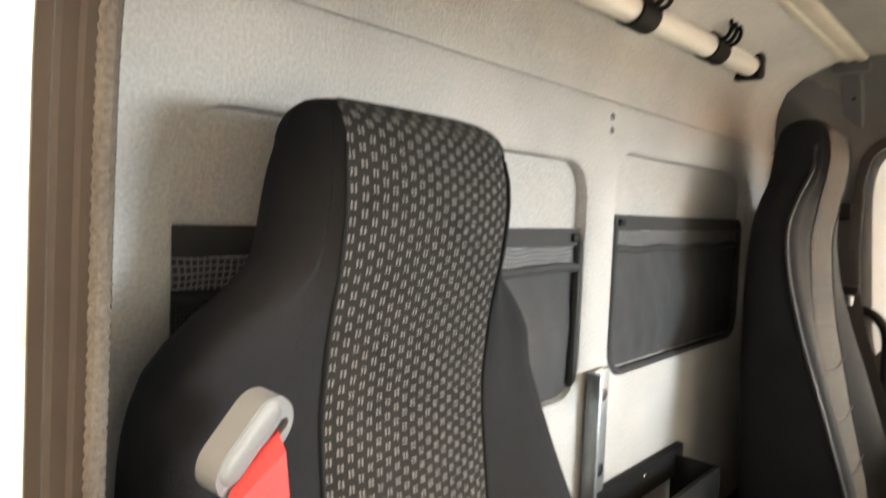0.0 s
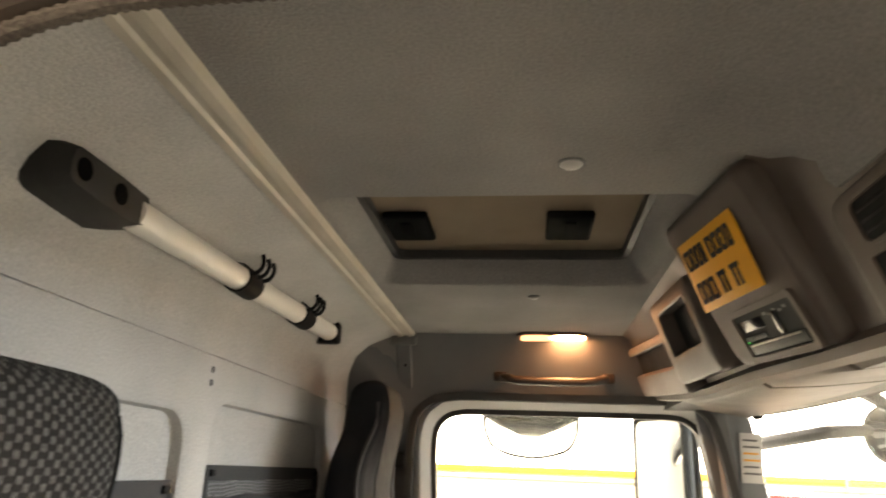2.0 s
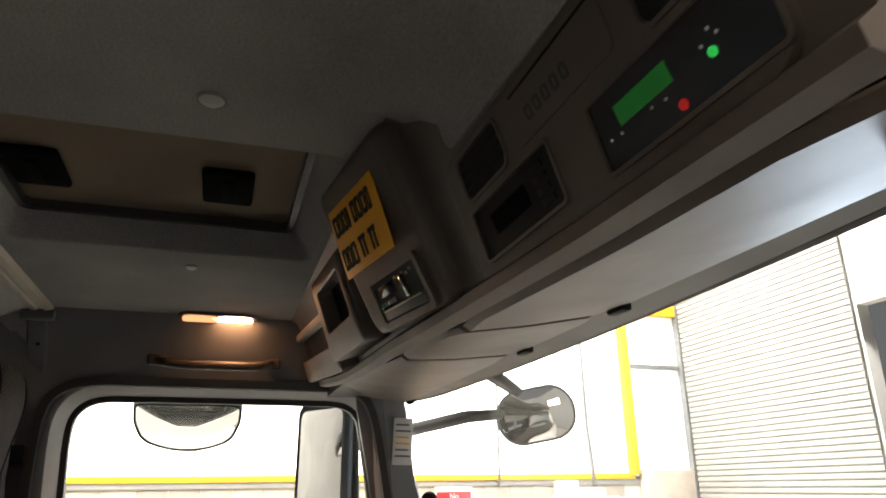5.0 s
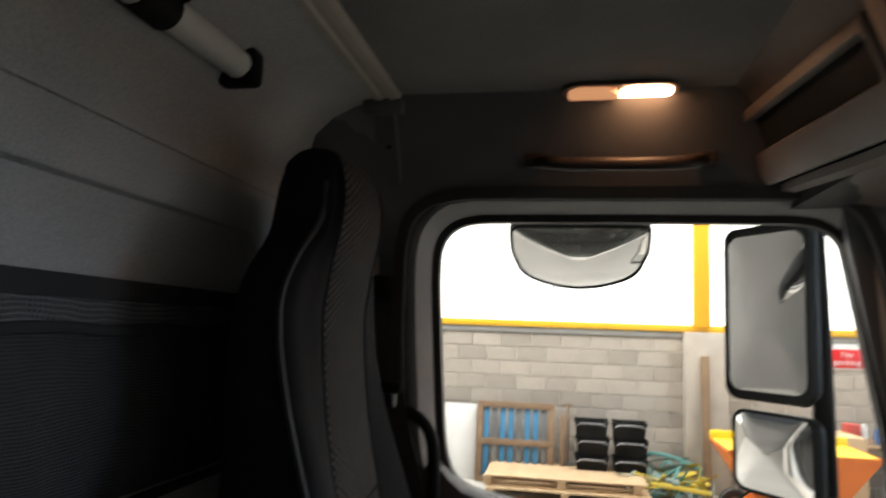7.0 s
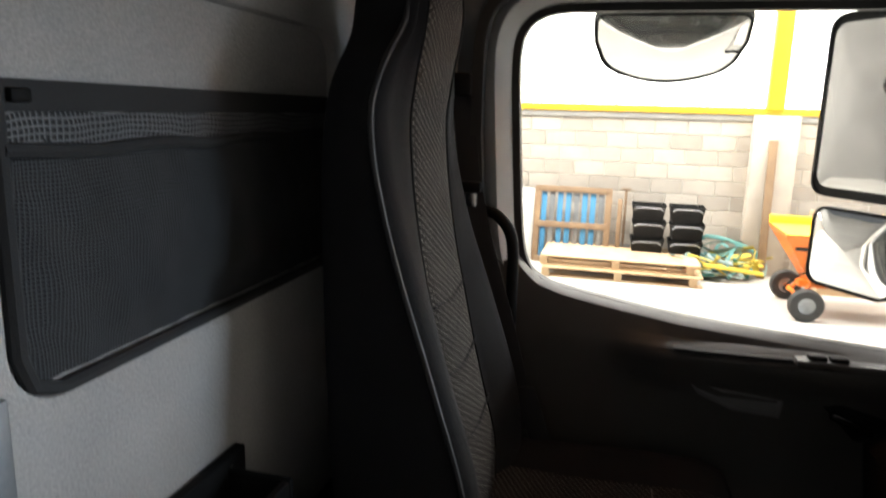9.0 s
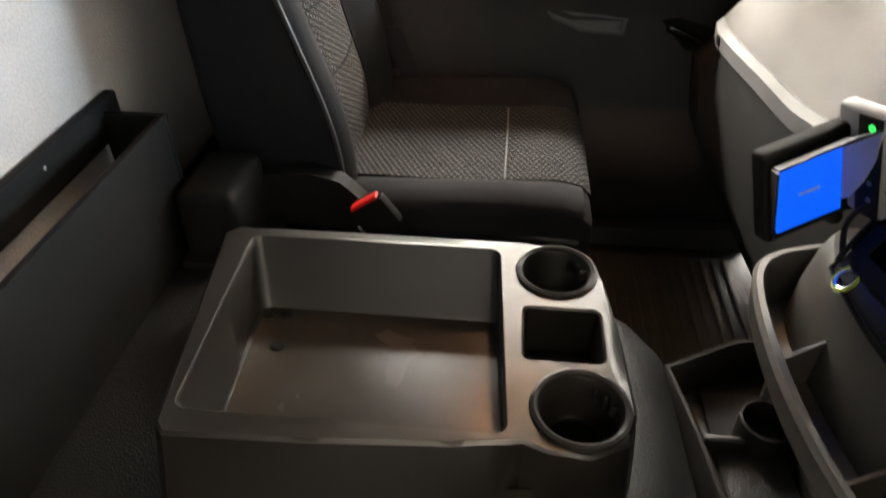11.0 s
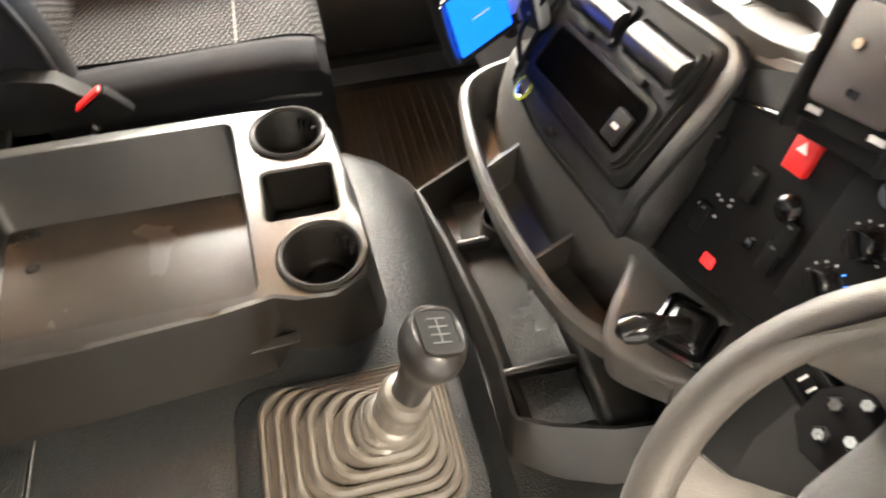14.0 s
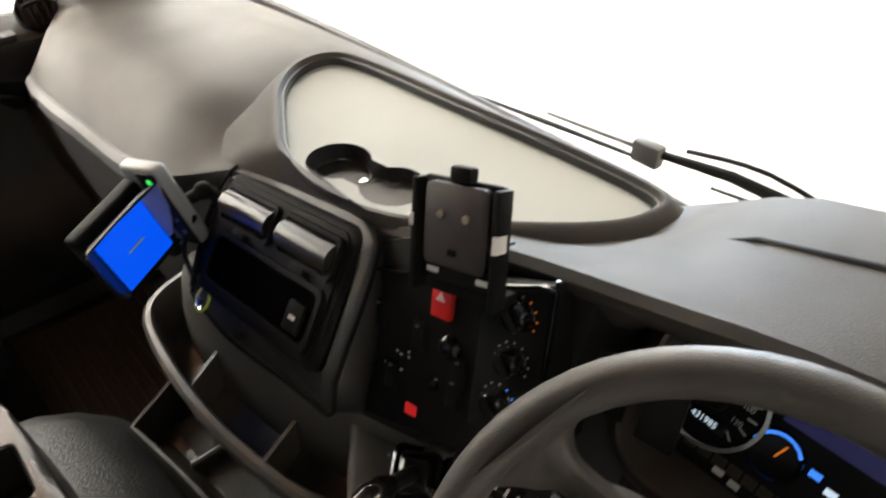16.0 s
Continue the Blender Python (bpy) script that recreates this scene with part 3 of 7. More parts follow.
for k in range(4):
    part("fin", rbox(-0.034, 0.034, -0.002, 0.002, 0.010, 0.022, 0.001, m=Matrix.Translation((-0.925, 1.15, 0.80)) @ pose(0, 0, 0, 20, 50, 0) @ pose(0, -0.024 + 0.016 * k, 0)), BLACK, vent)
part("cable", tube(smooth_path([(-0.96, 1.18, 0.79), (-0.93, 1.20, 0.82), (-0.91, 1.17, 0.83), (-0.90, 1.12, 0.825)]), 0.004, 6), BLACK, door)

part("outer_skin", loft([[Vector((x, y, z)) for y, z in ((0.20, 0.74), (1.30, 0.72), (1.32, -0.30), (0.18, -0.30))] for x in (-1.035, -1.022)]), WHITE, door, "white painted outer skin")

# grab rail beside the seat, on the door frame
rail = thing("door_grab_rail", (-0.93, 0.28, 0.60), "black bent grab rail on the rear door frame", "grab rail")
part("bar", tube(smooth_path([(-0.955, 0.225, 1.03), (-0.93, 0.25, 1.035), (-0.915, 0.285, 1.025), (-0.908, 0.315, 0.985), (-0.905, 0.322, 0.90), (-0.905, 0.322, 0.70), (-0.91, 0.322, 0.60), (-0.95, 0.322, 0.585)], 5), 0.013, 12), BLACK, rail)
part("foot", rbox(-0.955, -0.925, 0.205, 0.245, 0.86, 0.90, 0.006), TRIMGREY, rail)

gh = thing("passenger_grab_handle", (-0.88, 0.69, 1.56), "dark grab handle above the passenger door, lamp warmth put into its brown", "grab handle")
hx = side_x(1.565, -1)
part("grip", tube(smooth_path([(hx + 0.004, 0.52, 1.575), (hx + 0.035, 0.545, 1.567), (hx + 0.042, 0.60, 1.560), (hx + 0.042, 0.78, 1.560), (hx + 0.035, 0.84, 1.567), (hx + 0.004, 0.865, 1.575)], 5), 0.011, 12, flat=1.3), HANDLE, gh)
for y in (0.52, 0.865):
    part("mount", rbox(hx - 0.012, hx + 0.022, y - 0.022, y + 0.022, 1.558, 1.592, 0.008), HANDLE, gh)

lamp = thing("dome_lamp", (-0.80, 0.69, 1.69), "lit oval courtesy lamp glowing warm above the passenger door", "lamp")
LM = frame_on((-0.79, 0.688, 1.696), (0, 1, 0), (1, 0, 0.01))
part("base", plate(rrect(-0.112, 0.112, -0.042, 0.042, 0.04, 8), XYZ, -0.002, 0.006), CONSOLE, lamp, m=LM)
part("lens", plate(rrect(0.0, 0.100, -0.033, 0.033, 0.03, 8), XYZ, 0.0055, 0.010), LAMP, lamp, "lit warm lens", m=LM)
part("dim_lens", plate(rrect(-0.100, -0.004, -0.033, 0.033, 0.03, 8), XYZ, 0.0055, 0.014), LAMPDIM, lamp, "dimly glowing half of the lens", m=LM)

# A-pillars, header and windscreen
bm = None
WB = [(-0.98, 1.42), (-0.85, 1.50), (-0.5, 1.545), (0.055, 1.56), (0.61, 1.545), (0.96, 1.50), (1.09, 1.42)]
WT = [(-0.99, 1.335), (-0.85, 1.385), (-0.5, 1.41), (0.055, 1.42), (0.61, 1.41), (0.96, 1.385), (1.10, 1.335)]
ws = thing("windscreen", (0.05, 1.5, 0.85), "wide clear windscreen with black edge", "windscreen", kind="structure")
rings = [[Vector((x, y, z)) for (x, y), z in zip(WB, [0.815] * 7)], [Vector((x, y, z)) for (x, y), z in zip(WT, [1.50] * 7)]]
pane = part("pane", loft([rings[0], [(a + b) / 2 for a, b in zip(*rings)], rings[1]], caps=False, closed=False), GLASS, ws)
pane.visible_shadow = False
part("top_seal", tube(smooth_path([(x, y - 0.01, 1.492) for x, y in WT], 4), 0.012, 8), RUBBER, ws, "black rubber edge")
part("bottom_seal", tube(smooth_path([(x, y - 0.006, 0.818) for x, y in WB], 4), 0.012, 8), RUBBER, ws, "black rubber edge")
for s, nm in ((-1, "left"), (1, "right")):
    xs = (lambda x: x) if s < 0 else (lambda x: 0.045 - x)
    rings = []
    for z, y0, y1, xo in ((0.80, 1.24, 1.47, -0.990), (1.0, 1.235, 1.43, -0.990), (1.25, 1.19, 1.36, -0.983), (1.45, 1.15, 1.33, -0.970), (1.56, 1.13, 1.30, -0.95)):
        rings.append([Vector((xs(xo + 0.012), y0, z)), Vector((xs(xo + 0.02), (y0 + y1) / 2 - 0.03, z)), Vector((xs(xo + 0.01), y1 - 0.015, z)), Vector((xs(xo - 0.03), y1, z)), Vector((xs(xo - 0.05), y0, z))])
    structure("pillar_" + nm, loft(rings), surf("pillar_plastic_" + nm, (0.22, 0.23, 0.24), (0.18, 0.19, 0.2), 0.55), "grey plastic-lined windscreen pillar", "pillar")
st = thing("pillar_sticker", (-0.93, 1.27, 1.28), "white printed notice on the windscreen pillar", "sticker")
SM = frame_on((-0.950, 1.303, 1.35), (-0.1, 1, -0.02), (0.08, -0.28, 1))
part("sheet", rbox(-0.034, 0.034, -0.075, 0.075, 0.0, 0.002, 0.0008, m=SM), WHITEPRINT, st)
for k in range(6):
    part("print_line", rbox(-0.026, 0.02 + 0.006 * (k % 2), 0.05 - 0.02 * k, 0.056 - 0.02 * k, 0.0022, 0.0028, 0, m=SM), ORANGE if k in (2, 3) else TRIMGREY, st)

# driver's door opening: layered seals and painted frame
DOOR_R = [(0.228, 1.20), (0.222, 0.95), (0.25, 0.60), (0.27, 0.20), (0.30, 0.12), (1.20, 0.12), (1.27, 0.20), (1.30, 0.70), (1.275, 1.0), (1.235, 1.25), (1.20, 1.42), (1.17, 1.470), (1.12, 1.495), (1.05, 1.503),
          (0.75, 1.505), (0.45, 1.503), (0.365, 1.495), (0.30, 1.468), (0.257, 1.42), (0.238, 1.36), (0.231, 1.28)]
DOOR_R = dense([tuple(p[:2]) for p in smooth_path([(u, v, 0) for u, v in DOOR_R + DOOR_R[:1]], 5)[:-1]], 0.02)
rect = to_rect(DOOR_R, -0.01, 1.36, 0.0, 1.705)


def on_right(u, v, d):
    return Vector((side_x(v, 1) + d, u, v))


structure("wall_right", ringed(rect, offset(DOOR_R, 0.045), on_right, 0.004, 0.014), TRIMGREY, "dark grey side lining around the open driver door", "wall")
cord = dense(offset(DOOR_R, 0.006), 0.0035)
structure("door_seal_right", tube([(1.091, u, v) for u, v in cord], [0.0062 - 0.0012 * (i % 2) for i in range(len(cord))], 8, closed=True), SEAL, "worn ribbed rubber seal round the driver door opening", "seal")
rings = [[Vector((x, u, v)) for u, v in offset(DOOR_R, o)] for x, o in ((1.085, 0.006), (1.092, 0.011), (1.099, 0.014), (1.101, 0.018), (1.097, 0.022), (1.098, 0.026), (1.105, 0.029), (1.107, 0.033), (1.103, 0.037), (1.106, 0.041), (1.112, 0.045), (1.112, 0.050), (1.086, 0.050))]
structure("door_frame_right", loft(rings + [rings[0]], caps=False), FRAMEPAINT, "brownish painted door frame with stepped flange", "door frame")
structure("outer_seal_right", ringed(offset(DOOR_R, 0.0395), offset(DOOR_R, 0.0345), on_side, 1.099, 1.106), RUBBER, "thin dark seal on the door flange", "seal")
rings = [[Vector((x, u, v)) for u, v in offset(DOOR_R, o)] for x, o in ((1.108, 0.046), (1.115, 0.049), (1.119, 0.056), (1.120, 0.07), (1.120, 0.26), (1.10, 0.26))]
structure("cab_side_outer", loft(rings, caps=False), WHITE, "white painted cab side with dirty stains", "cab side")

# floor and engine tunnel
bm = rbox(XL - 0.05, XR + 0.05, -0.05, 1.50, -0.03, 0.03, 0)
structure("floor", bm, FLOORMAT, "dark ribbed rubber cab floor", "floor")
mat = thing("floor_mat", (-0.58, 1.05, 0.03), "black ribbed rubber mat in the passenger footwell", "floor mat")
bm = rbox(-0.88, -0.24, 0.82, 1.28, 0.03, 0.042, 0.004)
part("sheet", bm, FLOORMAT, mat)
for k in range(14):
    part("rib", rbox(-0.86, -0.26, 0.85 + 0.03 * k, 0.862 + 0.03 * k, 0.0415, 0.047, 0.002), FLOORMAT, mat)
rings = []
for y, zt in ((-0.03, 0.50), (0.3, 0.505), (0.6, 0.508), (0.80, 0.500), (0.85, 0.478), (0.90, 0.432), (0.93, 0.37), (1.0, 0.35), (1.12, 0.34), (1.3, 0.33)):
    xl = lerp([(0, -0.235), (0.6, -0.235), (0.9, -0.17), (1.3, -0.2)], y)[0]
    xr = 0.53
    pr = [(xl - 0.06, 0.02), (xl - 0.035, 0.25), (xl - 0.015, zt - 0.09), (xl + 0.015, zt - 0.035), (xl + 0.06, zt - 0.008), (xl + 0.12, zt), (0.2, zt + 0.004), (xr - 0.1, zt), (xr - 0.05, zt - 0.012), (xr - 0.015, zt - 0.04), (xr + 0.01, zt - 0.10), (xr + 0.03, 0.25), (xr + 0.05, 0.02)]
    rings.append([Vector((x, y, z)) for x, z in pr])
structure("engine_tunnel", loft(rings), MAT, "engine tunnel covered in dark grained vinyl", "tunnel")
# closing panels behind and under
structure("bulkhead", rbox(XL - 0.05, XR + 0.05, 1.42, 1.50, 0.0, 0.80, 0), BLACK, "dark front bulkhead under the dashboard", "bulkhead")

# ---- overhead console ----
def lip_z(x):
    return lerp([(-0.95, 1.515), (-0.75, 1.495), (-0.5, 1.470), (-0.25, 1.455), (0.05, 1.447), (0.36, 1.430), (0.8, 1.412), (1.1, 1.408)], x)[0]


def console_face(x, s):
    """A point on the sloping console face; s: 0 at its top, 1 at its lip."""
    zl = lip_z(x) + 0.02
    return Vector((x, 0.925 + 0.105 * s, 1.689 + (zl + 0.016 - 1.689) * s))


rings = []
for i in range(36):
    x = -0.935 + (1.11 + 0.935) * i / 35
    zl = lip_z(x)
    rings.append([Vector(p) for p in ((x, 0.89, 1.712), (x, 0.905, 1.700), (x, 0.925, 1.689), (x, 1.030, zl + 0.036), (x, 1.012, zl + 0.020), (x, 1.016, zl + 0.006), (x, 1.040, zl + 0.002), (x, 1.052, zl + 0.010), (x, 1.06, zl + 0.05), (x, 1.10, 1.71))])
console = thing("overhead_console", (0.05, 0.95, 1.45), "brownish grey plastic console over the windscreen with pockets and instruments", "overhead console")
body = part("body", loft(rings), CONSOLE, console)


def face_frame(x, s=0.5):
    a, b = console_face(x - 0.05, s), console_face(x + 0.05, s)
    up = console_face(x, 0.0) - console_face(x, 1.0)
    return frame_on(console_face(x, s), b - a, up)


def pocket(m, w, lo, hi, h0, h1, side, deep):
    """An open storage pocket: a proud hood, a black sheet that puts in its inner shade, and a rounded chin; lo..hi its
    height, h0..h1 the mouth's.
    """
    mouth = rrect(-w + side, w - side, h0, h1, 0.012, 6)
    rings = [[Vector((u, v, d)) for u, v in offset(rrect(-w, w, lo, hi, 0.016, 6), e)] for e, d in ((0.004, -0.075), (0.002, -0.012), (0.0, -0.004), (-0.006, 0.0))]
    rings += [[Vector((u, v, d)) for u, v in offset(mouth, e)] for e, d in ((0.003, 0.0), (0.0, -0.003), (-0.003, -deep))]
    p = part("pocket", loft(rings, caps=False), CONSOLE, console, "open storage pocket", m=m)
    part("hollow", plate(offset(mouth, -0.002), XYZ, -deep, 0.004 - deep), BLACK, p, "black sheet for the shade inside the pocket", m=m)
    return p


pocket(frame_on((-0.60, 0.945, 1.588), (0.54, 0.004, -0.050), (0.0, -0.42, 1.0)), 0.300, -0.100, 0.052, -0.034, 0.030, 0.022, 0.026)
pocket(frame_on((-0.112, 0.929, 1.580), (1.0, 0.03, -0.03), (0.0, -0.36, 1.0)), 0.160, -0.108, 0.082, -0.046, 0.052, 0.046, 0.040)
# recorder housing
m = frame_on((0.300, 0.930, 1.575), (0.25, 0.026, -0.012), (0.0, -0.53, 1.0))
hs = part("recorder_housing", loft([[Vector((u, v, d)) for u, v in rrect(-0.150 + e, 0.172 - e, -0.135 + e, 0.135 - e, 0.02, 5)] for e, d in ((-0.008, -0.10), (-0.004, -0.02), (0.0, -0.006), (0.008, 0.0), (0.014, 0.0))]), CONSOLE, console, m=m)
part("bezel", ringed(rrect(-0.082, 0.137, -0.134, -0.044, 0.010, 5), rrect(-0.070, 0.125, -0.123, -0.054, 0.006, 5), XYZ, -0.002, 0.007), CONSOLE, hs, m=m)
rec = part("recorder", plate(rrect(-0.070, 0.125, -0.123, -0.054, 0.006, 5), XYZ, -0.002, 0.0035), BLACK, hs, "black recorder face", m=m)
part("drawer", rbox(-0.062, 0.117, -0.120, -0.102, 0.003, 0.0055, 0.002, m=m), PLASTIC, hs, "printer drawer")
part("paper_slot", rbox(-0.058, 0.105, -0.106, -0.103, 0.0053, 0.0068, 0.0005, m=m), STRIP, hs)
for k in range(5):
    part("key", rbox(-0.058 + 0.014 * k, -0.049 + 0.014 * k, -0.098, -0.090, 0.003, 0.0060, 0.001, m=m), TRIMGREY, hs)
part("recorder_display", rbox(-0.055, 0.020, -0.082, -0.064, 0.003, 0.0045, 0.001, m=m), GLOSS, hs)
part("card_slot", rbox(0.052, 0.068, -0.100, -0.064, 0.003, 0.0065, 0.002, m=m), GLOSS, hs)
for k in range(5):
    part("mark", rbox(0.030 + 0.016 * k, 0.038 + 0.016 * k, -0.066 - 0.003 * (k % 2), -0.0615 - 0.003 * (k % 2), 0.0034, 0.0042, 0, m=m), TRIMGREY, hs)
part("tell_tale", rbox(-0.060, -0.055, -0.100, -0.097, 0.0060, 0.0066, 0, m=m), GREENLED, hs)

sg = thing("yellow_notice", (0.305, 0.906, 1.545), "orange-yellow warning card with dark print on the console", "notice")
SG = frame_on((0.305, 0.9065, 1.5995), (0.2065, 0.029, -0.006), (0.0225, -0.039, 0.112)) @ Matrix.Diagonal((0.94, 0.92, 1.0, 1.0))
part("card", rbox(-0.112, 0.112, -0.066, 0.066, 0.0, 0.003, 0.001, m=SG), ORANGE, sg)
part("tape", rbox(-0.03, 0.03, -0.05, 0.05, -0.012, 0.0005, 0.001, m=SG), BLACK, sg)
x = -0.1
for k, w in enumerate((0.022, 0.018, 0.018, 0.012, 0.0, 0.02, 0.02, 0.02, 0.016)):
    if w:
        part("print_bar", ringed(rrect(x, x + w, 0.012, 0.05, 0.004, 4), rrect(x + 0.006, x + w - 0.005, 0.02, 0.042, 0.003, 4), XYZ, 0.0028, 0.0042, None), INK, sg, m=SG)
    x += w + 0.004 if w else 0.012
x = -0.1
for k, w in enumerate((0.02, 0.02, 0.024, 0.0, 0.03, 0.0, 0.03)):
    if w > 0.025:
        b2 = rbox(x, x + w, -0.02, -0.012, 0.0028, 0.0042, 0)
        b2 = rbox(x + 0.004, x + 0.011, -0.05, -0.012, 0.0028, 0.0042, 0, bm=b2)
        b2 = rbox(x + 0.019, x + 0.026, -0.05, -0.012, 0.0028, 0.0042, 0, bm=b2)
        part("print_bar", b2, INK, sg, m=SG)
    elif w:
        part("print_bar", ringed(rrect(x, x + w, -0.052, -0.012, 0.004, 4), rrect(x + 0.006, x + w - 0.006, -0.044, -0.02, 0.003, 4), XYZ, 0.0028, 0.0042, None), INK, sg, m=SG)
    x += w + 0.004 if w else 0.014

# large panel over the driver
m = face_frame(0.85, 0.5)
PAN = rrect(-0.285, 0.236, -0.138, 0.024, 0.028, 7)
pn = part("instrument_panel", loft([[Vector((u + 0.12 * v, v, d)) for u, v in offset(PAN, -e)] for e, d in ((0.0, -0.012), (0.0, 0.002), (0.003, 0.007), (0.009, 0.009), (0.016, 0.009))]), CONSOLE, console, "raised panel with vents and a radio control", m=m)


def panel_box(name, u0, u1, v0, v1, material, r=0.006, d=(0.0085, 0.0115), lab="", parent=None):
    return part(name, plate([(u + 0.12 * v, v) for u, v in rrect(u0, u1, v0, v1, r, 5)], XYZ, *d), material, parent or pn, lab, m=m)


def recess(name, u0, u1, v0, v1, material, r, lab):
    """A sunk field with a moulded lip round it."""
    o = rrect(u0, u1, v0, v1, r, 6)
    g = part(name, plate([(u + 0.12 * v, v) for u, v in offset(o, -0.001)], XYZ, 0.0085, 0.0098), material, pn, lab, m=m)
    part("lip", ringed([(u + 0.12 * v, v) for u, v in offset(o, 0.004)], [(u + 0.12 * v, v) for u, v in o], XYZ, 0.006, 0.0125), CONSOLE, g, m=m)
    return g


for u0, u1, v0, v1, n in ((-0.232, -0.115, -0.040, 0.008, 3), (0.128, 0.226, -0.050, 0.006, 3)):
    g = recess("vent", u0, u1, v0, v1, BLACK, 0.012, "black air vent")
    for k in range(n):
        v = v0 + (v1 - v0) * (k + 1) / (n + 1)
        part("louvre", rbox(u0 + 0.006 + 0.12 * v, u1 - 0.006 + 0.12 * v, v - 0.0018, v + 0.0018, 0.0096, 0.0112, 0.0006, m=m), BLACK, g)
rad = recess("radio", -0.238, -0.040, -0.113, -0.054, BLACK, 0.005, "black slot radio")
part("radio_window", rbox(-0.205, -0.115, -0.094, -0.070, 0.0096, 0.0108, 0.001, m=m), CATCH, rad)
for k in range(4):
    part("radio_key", rbox(-0.095, -0.068, -0.106 + 0.012 * k, -0.098 + 0.012 * k, 0.0096, 0.0112, 0.001, m=m), BLACK, rad)
lid = panel_box("storage_lid", -0.085, 0.094, -0.042, 0.002, CONSOLE, 0.008, (0.0085, 0.0108), "closed storage lid with moulded lettering")
part("grip_line", rbox(-0.075, 0.085, 0.006, 0.009, 0.0086, 0.0098, 0.001, m=m), BLACK, lid)
for k in range(5):
    part("moulded_letter", ringed(rrect(-0.056 + 0.018 * k, -0.044 + 0.018 * k, -0.028, -0.013, 0.003, 3), rrect(-0.053 + 0.018 * k, -0.047 + 0.018 * k, -0.025, -0.016, 0.002, 3), XYZ, 0.0105, 0.0112), PLASTIC, lid, m=m)
ctl = recess("control_unit", 0.034, 0.232, -0.121, -0.062, GLOSS, 0.004, "black control unit with green display")
part("display", rbox(0.056, 0.124, -0.094, -0.077, 0.0096, 0.0106, 0, m=m), GREENLCD, ctl, "lit green display")
part("power_light", lathe([(0.0005, 0.003), (0.0038, 0.002), (0.0038, 0.0)], 12, m @ pose(0.165, -0.097, 0.0096)), GREENLED, ctl, "green lit key")
part("red_key", lathe([(0.0005, 0.003), (0.0042, 0.002), (0.0042, 0.0)], 12, m @ pose(0.123, -0.113, 0.0096)), REDLED, ctl, "red key")
for u, v in ((0.094, -0.099), (0.110, -0.101), (0.053, -0.099), (0.038, -0.098), (0.169, -0.082), (0.174, -0.088), (0.206, -0.085), (0.158, -0.089)):
    part("mark", lathe([(0.0005, 0.0016), (0.0014, 0.001), (0.0014, 0.0)], 8, m @ pose(u, v, 0.0096)), WHITEPRINT, ctl)

# felt lining curving down from the roof to the panel beside the driver
rows = []
for i in range(12):
    x = 0.505 + 0.57 * i / 11
    k = min(1.0, 0.35 + i / 3) + 0.28 * i / 11
    rows.append([Vector((x, y, 1.7 - (1.7 - z) * k)) for y, z in ((0.78, 1.698), (0.84, 1.694), (0.89, 1.682), (0.925, 1.662), (0.948, 1.636), (0.962, 1.604))] + [Vector((x, 0.975, 1.7 - 0.096 * k))])
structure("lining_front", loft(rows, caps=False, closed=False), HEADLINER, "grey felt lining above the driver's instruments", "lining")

# corner lining closing the console towards the driver's pillar
structure("lining_corner", rbox(0.97, 1.088, 1.055, 1.33, 1.462, 1.70, 0.012, 3), CONSOLE, "brownish grey corner lining beside the driver's pillar", "lining")

# sun visors under the console
for x0, x1 in ((-0.90, -0.02), (0.0, 0.34), (0.36, 1.09)):
    v = thing("sun_visor", ((x0 + x1) / 2, 1.18, 1.45), "grey sun visor folded against the windscreen header", "sun visor", "sun visors")
    rings = []
    for i in range(9):
        x = x0 + (x1 - x0) * i / 8
        zl = lip_z(x)
        e = 0.012 if i in (0, 8) else 0.0
        rings.append([Vector(p) for p in ((x, 1.048 + e, zl + 0.008), (x, 1.06 + e, zl + 0.000), (x, 1.17, (zl + 1.468) / 2 - 0.004), (x, 1.30 - e, 1.468), (x, 1.31 - e, 1.474), (x, 1.30 - e, 1.484), (x, 1.06 + e, zl + 0.018))])
    part("board", loft(rings), CONSOLE, v)
    part("hinge", rbox(x0 + 0.03, x0 + 0.075, 1.292, 1.312, 1.460, 1.478, 0.004), BLACK, v)
structure("header", loft([[Vector(p) for p in ((x, 1.05, 1.49), (x, 1.30, 1.49), (x, 1.345 + 0.06 * (1 - ((x - 0.055) / 1.05) ** 2), 1.482), (x, 1.37 + 0.06 * (1 - ((x - 0.055) / 1.05) ** 2), 1.50), (x, 1.35, 1.60), (x, 1.05, 1.60))] for x in [-0.98 + 2.07 * i / 14 for i in range(15)]]), PLASTIC, "dark header rail above the windscreen", "header")

# ---- rear wall fittings ----
bar = thing("coat_rail", (0.0, 0.0, 1.61), "white tube coat rail with black brackets on the rear wall", "coat rail")
part("tube", tube([(0.55, 0.062, 1.598), (0.0, 0.062, 1.614), (-0.445, 0.064, 1.628)], 0.0235, 16), ALU, bar)
foot = [(0.716, 1.586), (0.718, 1.604), (0.712, 1.628), (0.698, 1.637), (0.61, 1.634), (0.535, 1.629), (0.526, 1.604), (0.529, 1.579), (0.575, 1.565), (0.640, 1.568), (0.694, 1.572), (0.710, 1.578)]
nose = [(0.702, 1.590), (0.703, 1.604), (0.699, 1.621), (0.690, 1.627), (0.61, 1.627), (0.538, 1.624), (0.530, 1.604), (0.532, 1.583), (0.575, 1.576), (0.640, 1.578), (0.688, 1.581), (0.698, 1.584)]
